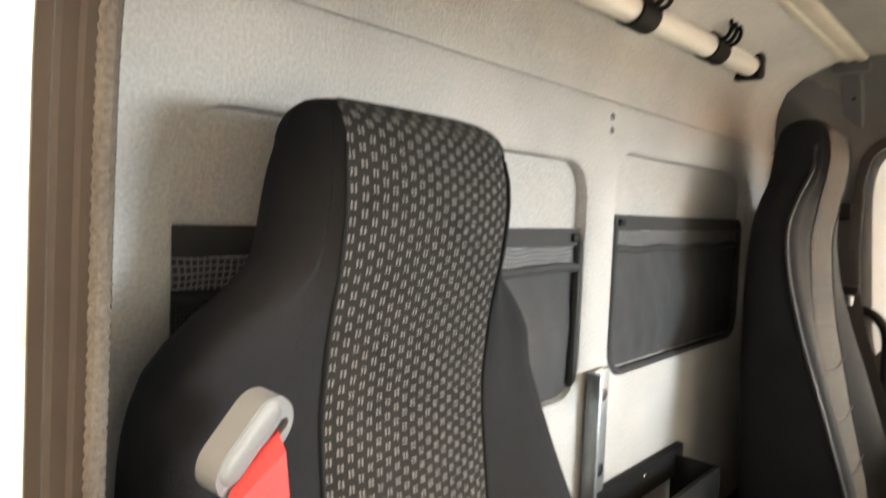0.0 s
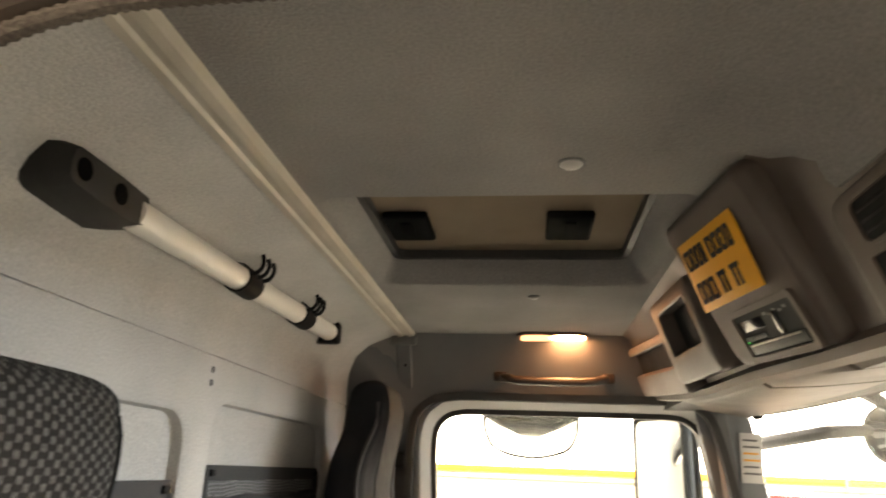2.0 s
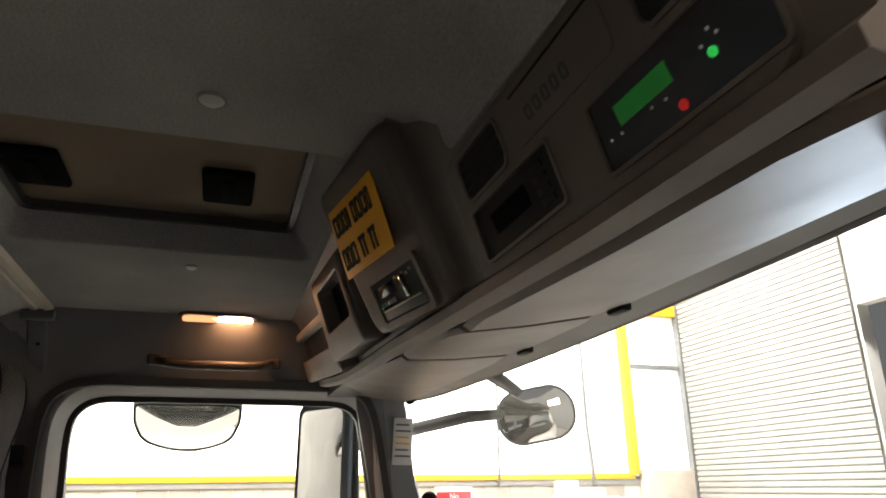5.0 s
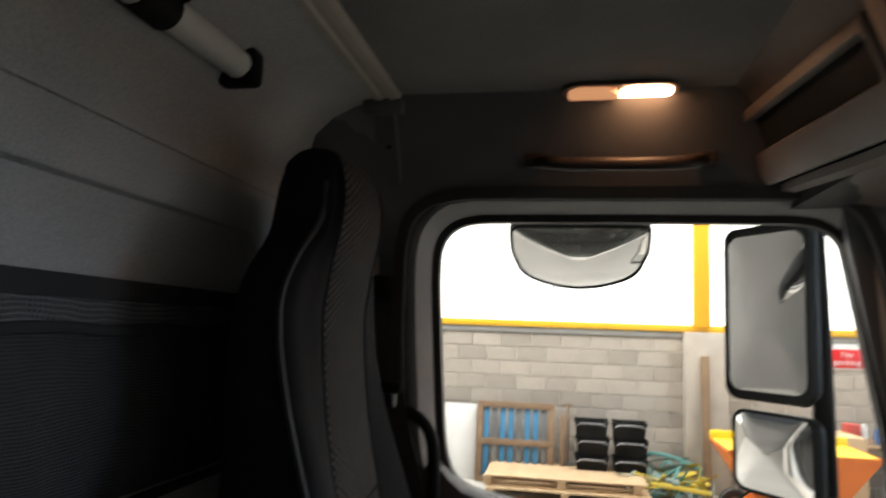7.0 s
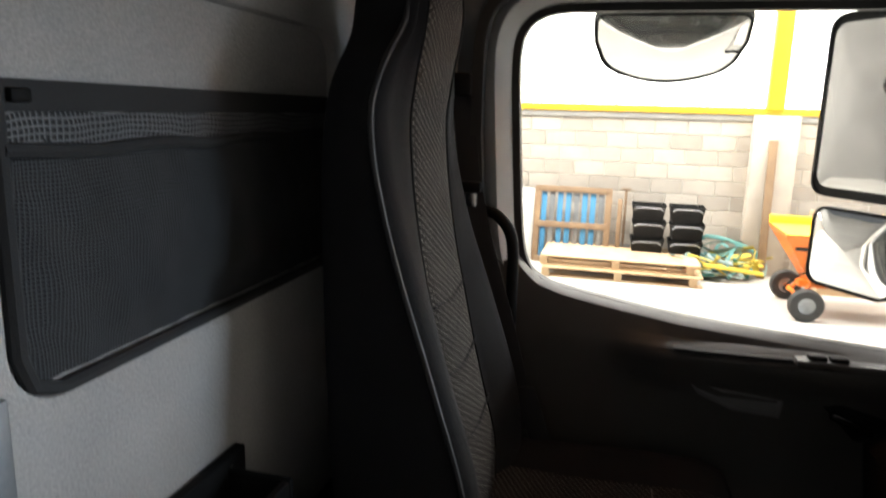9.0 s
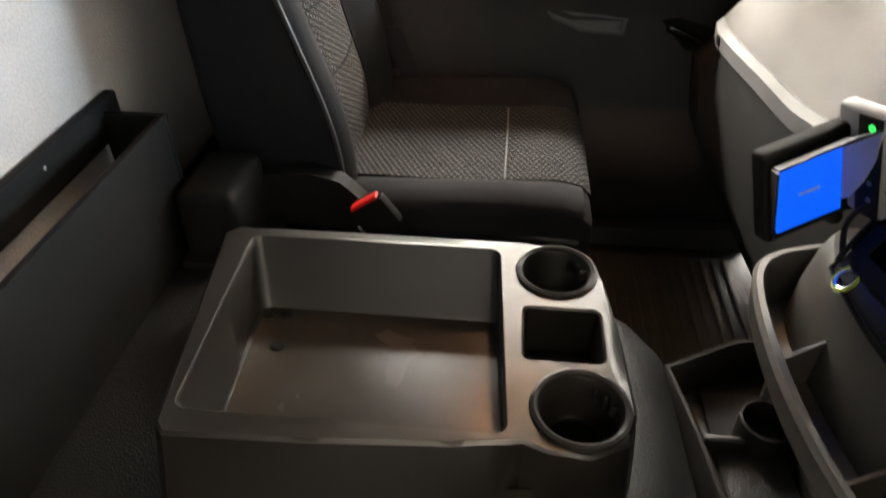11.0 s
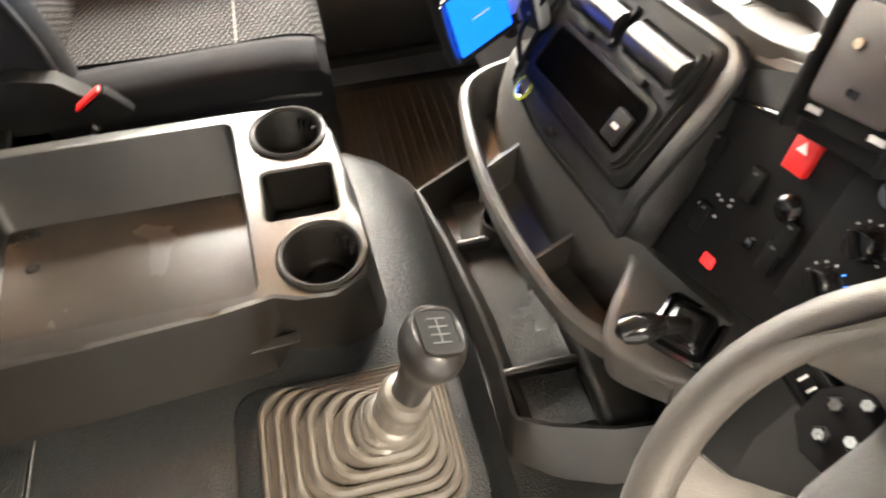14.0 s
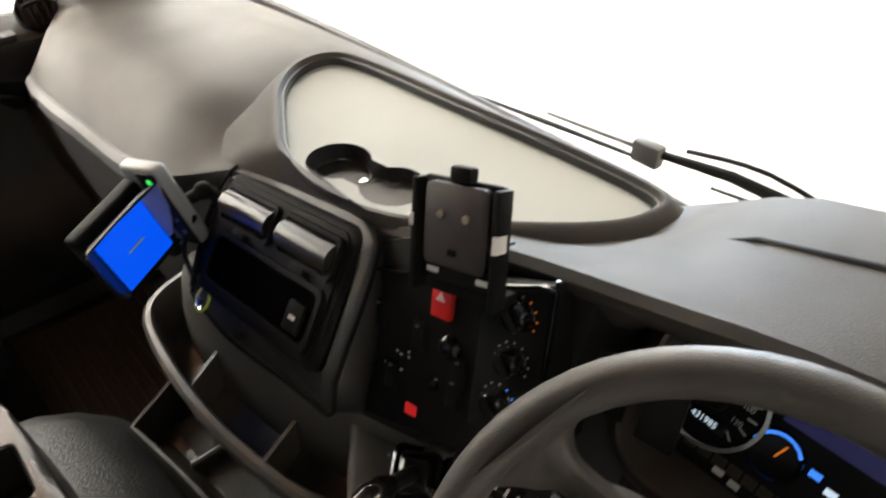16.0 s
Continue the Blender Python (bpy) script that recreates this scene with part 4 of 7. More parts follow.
br = part("bracket", loft([[Vector((a + (c - a) * k, y, b + (d - b) * k)) for (a, b), (c, d) in zip(foot, nose)] for y, k in ((0.0, 0.15), (0.040, 0.05), (0.048, 0.06), (0.076, 0.92), (0.0785, 1.0), (0.079, 1.15))]), surf("bracket_plastic", (0.026, 0.024, 0.022), None, 0.55, spec=0.3), bar, "black plastic end bracket")
# black discs on the face put in the shade of the bracket's holes
for x in (0.680, 0.602):
    part("hole", lathe([(0.0005, 0.0010), (0.0145, 0.0010), (0.0155, -0.004)], 18, pose(x, 0.0790, 1.603, -90, 0, 0)), CATCH, br)
part("end_cap", rbox(-0.478, -0.434, 0.0, 0.092, 1.598, 1.660, 0.012, 3), BLACK, bar, "black end cap")
for x in (0.15, -0.20):
    zc = 1.614 - 0.033 * x
    c = part("clamp", lathe([(0.0255, -0.035), (0.029, -0.034), (0.029, 0.034), (0.0255, 0.035)], 16, pose(x, 0.062, zc, 0, 90, 0)), BLACK, bar, "black clamp with coat hooks")
    for dx in (-0.028, 0.0, 0.028):
        part("hook", tube(smooth_path([(x + dx, 0.084, zc + 0.008), (x + dx, 0.100, zc + 0.012), (x + dx, 0.109, zc + 0.028), (x + dx, 0.106, zc + 0.046)], 4), [0.0045] * 12 + [0.003], 8), BLACK, c)
hk = thing("wall_mark", (0.10, 0.0, 1.43), "small dark fixing in the rear wall felt", "fixing")
for z in (1.42, 1.445):
    part("stud", lathe([(0.0005, 0.003), (0.006, 0.002), (0.007, 0.0)], 10, pose(0.10, 0.0, z, -90, 0, 0)), TRIMGREY, hk)


def net_pocket(x0, x1, z0, z1, label, clip):
    t = thing("net_pocket", ((x0 + x1) / 2, -0.02, z0), label, "net pocket", "net pockets")
    n = 24

    def sheet(za, zb, bulge, y, rows=8):
        rings = []
        for j in range(rows + 1):
            z = za + (zb - za) * j / rows
            s = math.sin(math.pi * j / rows)
            rings.append([Vector((x0 + (x1 - x0) * i / n, y + bulge * s * math.sin(math.pi * i / n) + 0.0025 * math.sin(9.1 * i + 5 * j), z + 0.004 * math.sin(i * 0.9) * (j == rows))) for i in range(n + 1)])
        return loft(rings, caps=False, closed=False)
    part("net", sheet(z0 + 0.012, z1 - 0.060, 0.020, -0.020), NET, t, "sagging black net")
    part("elastic", sheet(z1 - 0.066, z1 - 0.028, 0.004, -0.017, 2), ELASTIC, t, "pale stretched elastic edge")
    part("band", loft([[Vector((x, y, z)) for y, z in ((-0.022, z1 - 0.03), (-0.012, z1 - 0.03), (-0.010, z1 - 0.015), (-0.012, z1), (-0.022, z1))] for x in [x0 + (x1 - x0) * i / 12 for i in range(13)]]), BAND, t, "black cloth band")
    part("inner_hem", tube([(x0 + (x1 - x0) * i / 12, -0.014 + 0.003 * math.sin(i * 2.2), z1 - 0.068 + 0.003 * math.sin(i * 1.7)) for i in range(13)], 0.008, 8), BAND, t)
    r = 0.05
    path = [(x0, -0.014, z1 - 0.02), (x0, -0.014, z0 + r), (x0 + 0.012, -0.014, z0 + 0.015), (x0 + r, -0.014, z0), (x1 - r, -0.014, z0), (x1 - 0.012, -0.014, z0 + 0.015), (x1, -0.014, z0 + r), (x1, -0.014, z1 - 0.02)]
    part("binding", tube(path, 0.009, 8), BAND, t, "black bound edge")
    for x in clip:
        part("clip", rbox(x - 0.012, x + 0.012, -0.016, -0.004, z1 - 0.022, z1 - 0.008, 0.003), BLACK, t)
    return t


net_pocket(-0.69, 0.043, 0.955, 1.268, "black net pocket sagging on the rear wall behind the passenger seat", (0.02, -0.67))
net_pocket(0.175, 1.03, 0.925, 1.24, "black net pocket on the rear wall behind the driver seat", (0.195, 1.0))

sp = thing("anchor_strap", (0.12, 0.02, 0.62), "upright galvanised steel strap with bolts on the rear wall", "bracket")
part("plate", rbox(0.085, 0.158, 0.006, 0.016, 0.62, 0.985, 0.003), METAL, sp)
part("edge", rbox(0.148, 0.160, 0.012, 0.036, 0.62, 0.985, 0.003), METAL, sp)
for z in (0.94, 0.80, 0.68):
    part("bolt", lathe([(0.0005, 0.008), (0.012, 0.007), (0.014, 0.0)], 10, pose(0.118, 0.016, z, -90, 0, 0)), STEEL, sp)

tr = thing("rear_storage_trough", (-0.05, 0.07, 0.5), "black storage trough along the foot of the rear wall", "storage trough")
part("back_strip", rbox(-0.30, 0.62, 0.002, 0.020, 0.685, 0.752, 0.004), BLACK, tr, "black strip with screws")
part("front_panel", rbox(-0.25, 0.62, 0.105, 0.118, 0.50, 0.735, 0.004), BLACK, tr)
part("end_panel", rbox(-0.262, -0.25, 0.01, 0.118, 0.50, 0.735, 0.004), BLACK, tr)
part("bottom", rbox(-0.25, 0.62, 0.015, 0.105, 0.50, 0.515, 0.002), BLACK, tr)
for x in (-0.26, -0.09, 0.3):
    part("screw", lathe([(0.0005, 0.003), (0.004, 0.002), (0.005, 0.0)], 8, pose(x, 0.020, 0.732, -90, 0, 0)), STEEL, tr)
bb = thing("seat_base_cover", (-0.33, 0.14, 0.36), "black moulded cover beside the passenger seat base", "cover")
part("shell", rbox(-0.34, -0.19, 0.125, 0.225, 0.50, 0.63, 0.018, 4), BLACK, bb)
part("ledge", rbox(-0.36, -0.17, 0.122, 0.26, 0.495, 0.51, 0.006, 3), BLACK, bb)
structure("rear_step", rbox(XL, XR, -0.03, 0.16, 0.03, 0.495, 0.01), BLACK, "dark step under the rear wall", "step")


# ---- seats ----
BACK = [(0.50, 0.12, 0.37, 0.335, 0.250), (0.60, 0.11, 0.368, 0.33, 0.252), (0.70, 0.10, 0.350, 0.305, 0.252), (0.80, 0.095, 0.318, 0.28, 0.250), (0.90, 0.09, 0.285, 0.258, 0.247),
        (1.00, 0.086, 0.250, 0.236, 0.243), (1.10, 0.085, 0.222, 0.220, 0.243), (1.18, 0.086, 0.206, 0.212, 0.243), (1.24, 0.09, 0.200, 0.210, 0.240), (1.285, 0.094, 0.203, 0.216, 0.226),
        (1.32, 0.098, 0.206, 0.221, 0.196), (1.345, 0.100, 0.210, 0.226, 0.164), (1.37, 0.102, 0.216, 0.231, 0.144), (1.42, 0.106, 0.222, 0.236, 0.136), (1.46, 0.112, 0.218, 0.232, 0.130), (1.485, 0.120, 0.211, 0.223, 0.123)]


def back_ring(z, yb, yf, yc, hw, w):
    """Cross-section of the backrest: flat centre of half width w between rolled bolsters."""
    b, f = hw - w, min(1.0, (yc - yb) / 0.10)
    half = [(0.0, yb), (hw * 0.55, yb + 0.001 * f), (hw * 0.80, yb + 0.007 * f), (hw * 0.94, yb + 0.022 * f), (hw, yb + 0.045 * f), (hw + 0.001, (yb + yf) / 2), (hw - 0.001, yf - 0.034 * f), (hw - 0.03 * b - 0.002, yf - 0.016 * f), (hw - 0.12 * b - 0.003, yf - 0.005 * f), (hw - 0.28 * b - 0.003, yf),
            (hw - 0.46 * b - 0.002, yf - 0.001 * f + (yc - yf) * 0.08), (hw - 0.70 * b - 0.001, yf + (yc - yf) * 0.48), (hw - 0.90 * b, yf + (yc - yf) * 0.88), (w, yc - 0.004 * f), (w * 0.5, yc - 0.002 * f), (0.0, yc - 0.002 * f)]
    pts = half + [(-x, y) for x, y in half[-2:0:-1]]
    return [Vector((x, y, z)) for x, y in pts]


def seat(cx, dy, dz, label, group, head=1.0, wing=0.0):
    t = thing("truck_seat", (cx, 0.45 + dy, 0.10 + dz), label, "seat", group)
    M = Matrix.Translation((cx, dy, dz))
    rest = []
    for k in range(47):
        z = 0.50 + 0.968 * k / 46
        yb, yf, yc, hw = smooth_row(BACK, z)
        yf += wing * lerp([(0.5, 0.3), (0.9, 1.0), (1.08, 1.0), (1.24, 0.0), (1.6, 0.0)], z)[0]
        hw *= lerp([(1.28, 1.0), (1.36, head), (1.6, head)], z)[0]
        yc += 0.2 * wing * lerp([(0.9, 1.0), (1.12, 1.0), (1.30, 0.0)], z)[0]
        rest.append((z, yb, yf, yc, hw, min(0.114 - 0.11 * wing, hw * 0.90)))
    # rounded crown of the headrest
    z, yb, yf, yc, hw, w = rest[-1]
    ym = (yb + yc) / 2 + 0.005
    for k in range(1, 9):
        a = math.pi / 2 * k / 8.5
        q = 1 - math.cos(a)
        rest.append((z + 0.041 * math.sin(a), yb + (ym - yb) * q, yf + (ym - yf) * q, yc + (ym - yc) * q, hw - 0.045 * q * q, w - 0.041 * q * q))
    back = part("backrest", loft([back_ring(*r) for r in rest]), CLOTH, t, "black cloth backrest with built-in headrest", m=M)
    strip = []
    for z, yb, yf, yc, hw, w in rest[1:]:
        lift = lerp([(1.468, 0.0), (1.51, 0.0015)], z)[0]
        strip.append([Vector((w * (i - 5) / 5, yc - 0.0005 + 0.0035 * math.cos(math.pi * (i - 5) / 10) - 0.003 * (abs(i - 5) == 5), z + lift)) for i in range(11)])
    z, yb, yf, yc, hw, w = rest[-1]
    strip.append([Vector((w * 0.8 * (i - 5) / 5, ym - 0.004, z + 0.0012)) for i in range(11)])
    ob = finish("centre_panel", loft(strip, caps=False, closed=False), PAT_BACK)
    ob.parent, ob.location = back, (cx, dy, dz)
    ob["label"] = "dark cloth centre panel with pale dashes"
    for s in (-1, 1):
        path = [(s * (hw - 0.003), yf - 0.014, z) for z, yb, yf, yc, hw, w in rest[:46:3]]
        if not wing:
            part("piping", tube(smooth_path(path, 3), 0.0045, 6), PIPING, back, m=M)
        path = [(s * (w + 0.001), yc - 0.002, z) for z, yb, yf, yc, hw, w in rest[1:47]]
        part("seam", tube(path, 0.0022, 6), BLACK, back, m=M)
    for z in (0.68, 0.80, 0.92):
        yc = lerp([(r[0], r[3]) for r in BACK], z)[0]
        part("cross_seam", tube([(-0.118 + 0.236 * i / 8, yc + 0.0005 + 0.004 * math.cos(math.pi * (i - 4) / 8), z + 0.012 * abs(i - 4) / 4) for i in range(9)], 0.0018, 6), CLOTH, back, m=M)
    # cushion: swept along y, with raised sides
    rings = []
    for y, e, zt in ((0.30, 0.01, 0.50), (0.34, 0.0, 0.515), (0.50, 0.0, 0.512), (0.64, 0.0, 0.518), (0.74, 0.004, 0.522), (0.785, 0.012, 0.512), (0.803, 0.022, 0.49), (0.806, 0.03, 0.45), (0.79, 0.04, 0.405)):
        b = 0.385 if y < 0.79 else 0.39
        hw = 0.275 - e
        rise = lerp([(0.30, 0.020), (0.42, 0.036), (0.68, 0.036), (0.785, 0.022), (0.803, 0.008), (0.81, 0.0)], y)[0]
        half = [(0, b), (hw - 0.04, b), (hw - 0.01, b + 0.02), (hw, min(0.45, zt - 0.02)), (hw + 0.003, zt + rise * 0.15), (hw - 0.008, zt + rise * 0.65), (hw - 0.032, zt + rise), (hw - 0.058, zt + rise), (hw - 0.085, zt + rise * 0.7), (0.170, zt + rise * 0.22), (0.158, zt - 0.002), (0, zt)]
        pts = half + [(-x, z) for x, z in half[-2:0:-1]]
        rings.append([Vector((x, y, z)) for x, z in pts])
    cush = part("cushion", loft(rings), CLOTH, t, "black cloth seat cushion", m=M)
    strip = [[Vector((-0.155 + 0.31 * i / 6, y, z)) for i in range(7)] for y, z in ((0.335, 0.520), (0.50, 0.5175), (0.635, 0.5225), (0.642, 0.5185), (0.649, 0.5235), (0.74, 0.5275), (0.787, 0.518), (0.807, 0.496))]
    ob = finish("centre_panel", loft(strip, caps=False, closed=False), PAT_SEAT)
    ob.parent, ob.location = cush, (cx, dy, dz)
    ob["label"] = "dark cloth centre panel with pale dashes"
    for s in (-1, 1):
        part("seam", tube([(s * 0.272, y, z) for y, z in ((0.34, 0.475), (0.5, 0.472), (0.7, 0.475), (0.78, 0.468))], 0.004, 6), PIPING, cush, m=M)
    part("cross_stitch", tube([(-0.15, 0.642, 0.5205), (-0.05, 0.6425, 0.5205), (0.05, 0.6425, 0.5205), (0.15, 0.642, 0.5205)], 0.0016, 6), STITCH, cush, "pale stitched seam", m=M)
    part("hinge_cover", loft([[Vector((0.268 + d, y, z)) for y, z in ((0.16, 0.50), (0.20, 0.585), (0.30, 0.60), (0.36, 0.585), (0.40, 0.545), (0.39, 0.505), (0.30, 0.49))] for d in (-0.01, 0.018, 0.026)]), BLACK, t, "dark plastic hinge cover", m=M)
    bk = part("buckle", rbox(-0.012, 0.012, -0.035, 0.035, -0.03, 0.03, 0.006, m=M @ pose(0.315, 0.425, 0.535, 35, 0, 0)), BLACK, t, m=None)
    part("release", rbox(-0.010, 0.010, -0.028, 0.028, 0.0302, 0.037, 0.003, m=M @ pose(0.315, 0.425, 0.535, 35, 0, 0)), RED, bk, "red buckle button")
    part("stalk", tube([(cx + 0.31, 0.40 + dy, 0.50 + dz), (cx + 0.305, 0.36 + dy, 0.42 + dz)], 0.012, 8), BLACK, t)
    part("base", rbox(cx - 0.23, cx + 0.23, 0.30 + dy, 0.74 + dy, 0.03, 0.392 + dz, 0.02, 3), BLACK, t, "black seat base")
    return t


seat(-0.615, 0.0, 0.0, "black passenger seat with dash-patterned cloth and built-in headrest", "cab seats")
dseat = seat(0.775, -0.055, -0.152, "black driver seat with dash-patterned cloth, red belt through a grey guide", "cab seats", 0.92, 0.045)
# belt guide on the driver's shoulder
gm = frame_on((0.984, 0.198, 1.103), (-0.72, -0.25, -0.66), (-0.66, 0.0, 0.75)) @ Matrix.Scale(0.82, 4)
gd = part("belt_guide", ringed(rrect(-0.027, 0.027, -0.045, 0.045, 0.025, 7), rrect(0.007, 0.018, -0.028, 0.034, 0.0052, 7), XYZ, -0.012, 0.012), SILVER, dseat, "grey plastic belt guide", m=gm)
part("guide_pad", loft([[Vector((u, v, d)) for u, v in offset(rrect(-0.024, 0.004, -0.038, 0.038, 0.013, 7), e)] for d, e in ((0.0115, 0.0), (0.015, -0.003), (0.0165, -0.009))]), SILVER, gd, m=gm)
part("guide_throat", plate(rrect(0.006, 0.019, -0.029, 0.035, 0.006, 7), XYZ, -0.010, -0.004), BLACK, gd, m=gm)
part("belt", loft([[Vector((xa, y, za)), Vector((xb, y - 0.004, zb)), Vector((xb, y - 0.001, zb)), Vector((xa, y + 0.003, za))] for xa, za, xb, zb, y in ((0.994, 1.085, 0.964, 1.114, 0.202), (1.012, 1.068, 0.964, 1.096, 0.216), (1.012, 1.04, 0.962, 1.045, 0.222), (1.006, 0.95, 0.956, 0.95, 0.242), (0.985, 0.80, 0.935, 0.80, 0.280), (0.95, 0.60, 0.90, 0.60, 0.34))]), REDBELT, gd, "red seat belt")

bl = thing("passenger_seat_belt", (-0.92, 0.24, 0.50), "black seat belt hanging from the door pillar with a clip", "seat belt")
part("webbing", loft([[Vector((x + a, y + b, z)) for a, b in ((0, -0.023), (0.003, -0.023), (0.003, 0.023), (0, 0.023))] for x, y, z in ((-0.925, 0.19, 1.30), (-0.918, 0.215, 1.12), (-0.905, 0.25, 0.98), (-0.885, 0.31, 0.80), (-0.875, 0.345, 0.68), (-0.872, 0.36, 0.56))]), BELT, bl)
part("lower_webbing", loft([[Vector((x + a, y + b, z)) for a, b in ((0, -0.023), (0.003, -0.023), (0.003, 0.023), (0, 0.023))] for x, y, z in ((-0.868, 0.365, 0.66), (-0.866, 0.40, 0.56), (-0.868, 0.42, 0.50))]), BELT, bl)
tg = part("tongue", rbox(-0.92, -0.895, 0.195, 0.245, 1.075, 1.10, 0.006), BLACK, bl, "black belt tongue")
part("blade", rbox(-0.912, -0.908, 0.21, 0.235, 1.03, 1.076, 0.002), STEEL, tg)
part("anchor", rbox(-0.93, -0.905, 0.165, 0.215, 1.28, 1.33, 0.01), BLACK, bl)

# ---- centre console tray ----
tray = thing("centre_tray", (0.06, 0.52, 0.505), "dark moulded storage tray with two cup wells on the engine tunnel", "storage tray")
ZT = 0.625
# plan of the rim: wide bin behind, cup block in front
outer = [(-0.112, 0.243), (0.225, 0.287), (0.238, 0.300), (0.233, 0.45), (0.222, 0.60), (0.212, 0.675), (0.222, 0.70), (0.226, 0.745), (0.205, 0.785), (0.165, 0.797), (0.06, 0.792), (-0.05, 0.780), (-0.098, 0.768), (-0.122, 0.73), (-0.128, 0.66), (-0.130, 0.45), (-0.128, 0.26)]
outer = dense(outer, 0.02)


def flare(u, v, d):
    """The outer skin widens towards its foot, most on the driver's side."""
    k = (ZT - d) / 0.12
    return Vector((u + (0.028 * k * (u > 0.15) * (v < 0.66)) - 0.008 * k * (u < -0.05), v - 0.01 * k * (v < 0.32) + 0.012 * k * (v > 0.75), d))


cups = [(-0.066, 0.718, 0.046), (0.164, 0.737, 0.047)]
BIN = dense(rrect(-0.108, 0.205, 0.285, 0.642, 0.015, 5), 0.03)
BIN = [(u, v + (0.012 if v < 0.4 else 0.0) * (u + 0.1) * 3 + (0.018 * (u + 0.108) / 0.31 if v > 0.6 else 0)) for u, v in BIN]
# outer skin
skin = loft([[flare(u, v, ZT - 0.004) for u, v in outer], [flare(u, v, ZT - 0.05) for u, v in outer], [flare(u, v, 0.500) for u, v in outer]], caps=False)
part("skin", skin, TRAYPLASTIC, tray)
# top deck, cut by the bin, the coin slot and the cups with a triangulated fill
bm = bmesh.new()
edges = []
SLOT = dense(rrect(0.004, 0.098, 0.672, 0.772, 0.012, 5), 0.02)
loops = [offset(outer, -0.003), BIN, SLOT] + [[(cx + r * math.cos(2 * math.pi * k / 28), cy + r * math.sin(2 * math.pi * k / 28)) for k in range(28)] for cx, cy, r in cups]
for lp in loops:
    vs = [bm.verts.new((u, v, ZT)) for u, v in lp]
    edges += [bm.edges.new((a, b)) for a, b in zip(vs, vs[1:] + vs[:1])]
bmesh.ops.triangle_fill(bm, use_beauty=True, edges=edges)
bmesh.ops.dissolve_limit(bm, angle_limit=0.01, verts=bm.verts, edges=bm.edges)
bmesh.ops.triangulate(bm, faces=bm.faces)
bm = loft([[XYZ(u, v, ZT) for u, v in offset(outer, -0.003)], [flare(u, v, ZT - 0.004) for u, v in outer]], caps=False, bm=bm)
part("deck", bm, TRAYPLASTIC, tray)
FOOT = [(u * 0.76 + 0.013, 0.296 + (v - 0.285) * 0.975) for u, v in BIN]
FOOT_IN = offset(FOOT, -0.004)
bm = loft([[XYZ(u, v, ZT) for u, v in BIN], [XYZ(u, v, ZT - 0.004) for u, v in offset(BIN, -0.003)], [XYZ(u, v, 0.529) for u, v in FOOT], [XYZ(u, v, 0.525) for u, v in FOOT_IN]], caps=False)
bin_ = part("bin", bm, TRAYPLASTIC, tray, "deep open bin with a shiny floor")
own = bmesh.new()
own.faces.new([own.verts.new(XYZ(u, v, 0.525)) for u, v in FOOT_IN])
bmesh.ops.triangulate(own, faces=own.faces)
# floor lighter and glossier than the tray walls
part("bin_floor", own, surf("glossy_tray_floor", (0.022, 0.019, 0.016), (0.036, 0.031, 0.025), 0.24, scale=9, fine=300, bump=0.05), bin_, "shiny floor", smooth=0)
for u, v in ((-0.050, 0.335), (0.012, 0.342), (0.150, 0.352)):
    part("screw", lathe([(0.0005, 0.0035), (0.004, 0.004), (0.008, 0.003), (0.010, 0.0)], 12, pose(u, v, 0.5255)), BLACK, bin_)
bm = loft([[XYZ(u, v, ZT) for u, v in SLOT], [XYZ(u, v, ZT - 0.003) for u, v in offset(SLOT, -0.003)], [XYZ(u, v, 0.548) for u, v in offset(SLOT, -0.008)]], caps=False)
own = bmesh.new()
own.faces.new([own.verts.new(XYZ(u, v, 0.548)) for u, v in offset(SLOT, -0.008)])
part("coin_slot", join(bm, own), TRAYPLASTIC, tray, "square coin well")
for cx, cy, r in cups:
    c = part("cup_well", lathe([(r, 0.0), (r - 0.002, -0.004), (r - 0.004, -0.06), (r - 0.008, -0.065), (r - 0.012, -0.065), (r - 0.014, -0.072), (0.0005, -0.072)], 28, pose(cx, cy, ZT)), TRAYPLASTIC, tray, "round cup well")
    part("rim", lathe([(r + 0.009, -0.001), (r + 0.008, 0.004), (r + 0.004, 0.006), (r, 0.003), (r, -0.002)], 28, pose(cx, cy, ZT)), TRAYPLASTIC, c)
    for a in (110, 130, 150):
        q = pose(cx, cy, ZT - 0.012) @ pose(0, 0, 0, 0, 0, a)
        part("grip_fin", rbox(r - 0.010, r - 0.002, -0.003, 0.003, -0.012, 0.004, 0.001, m=q), BLACK, c)
part("side_rib", loft([[Vector(p) for p in ((0.232, 0.48, 0.535), (0.236, 0.48, 0.530), (0.236, 0.48, 0.527))], [Vector(p) for p in ((0.224, 0.69, 0.560), (0.236, 0.69, 0.556), (0.232, 0.69, 0.548))]]), TRAYPLASTIC, tray)

# ---- gear lever ----
gear = thing("gear_lever", (0.37, 0.745, 0.51), "gear lever with a black knob and a ribbed rubber boot", "gear lever")
GP = dense(rrect(0.268, 0.478, 0.600, 0.875, 0.03, 6), 0.03)
part("floor_plate", loft([[XYZ(u, v, 0.506) for u, v in GP], [XYZ(u, v, 0.5145) for u, v in GP], [XYZ(u, v, 0.518) for u, v in offset(GP, -0.006)]]), MAT, gear, "vinyl-covered plate")
rings = []
N = 7
for k in range(N):
    q = k / (N - 1)
    cx, cy = 0.372 + 0.014 * q, 0.742 + 0.038 * q
    hx, hy = 0.092 * (1 - q) + 0.030 * q, 0.112 * (1 - q) + 0.033 * q
    z, dz = 0.517 + 0.084 * q, 0.0135
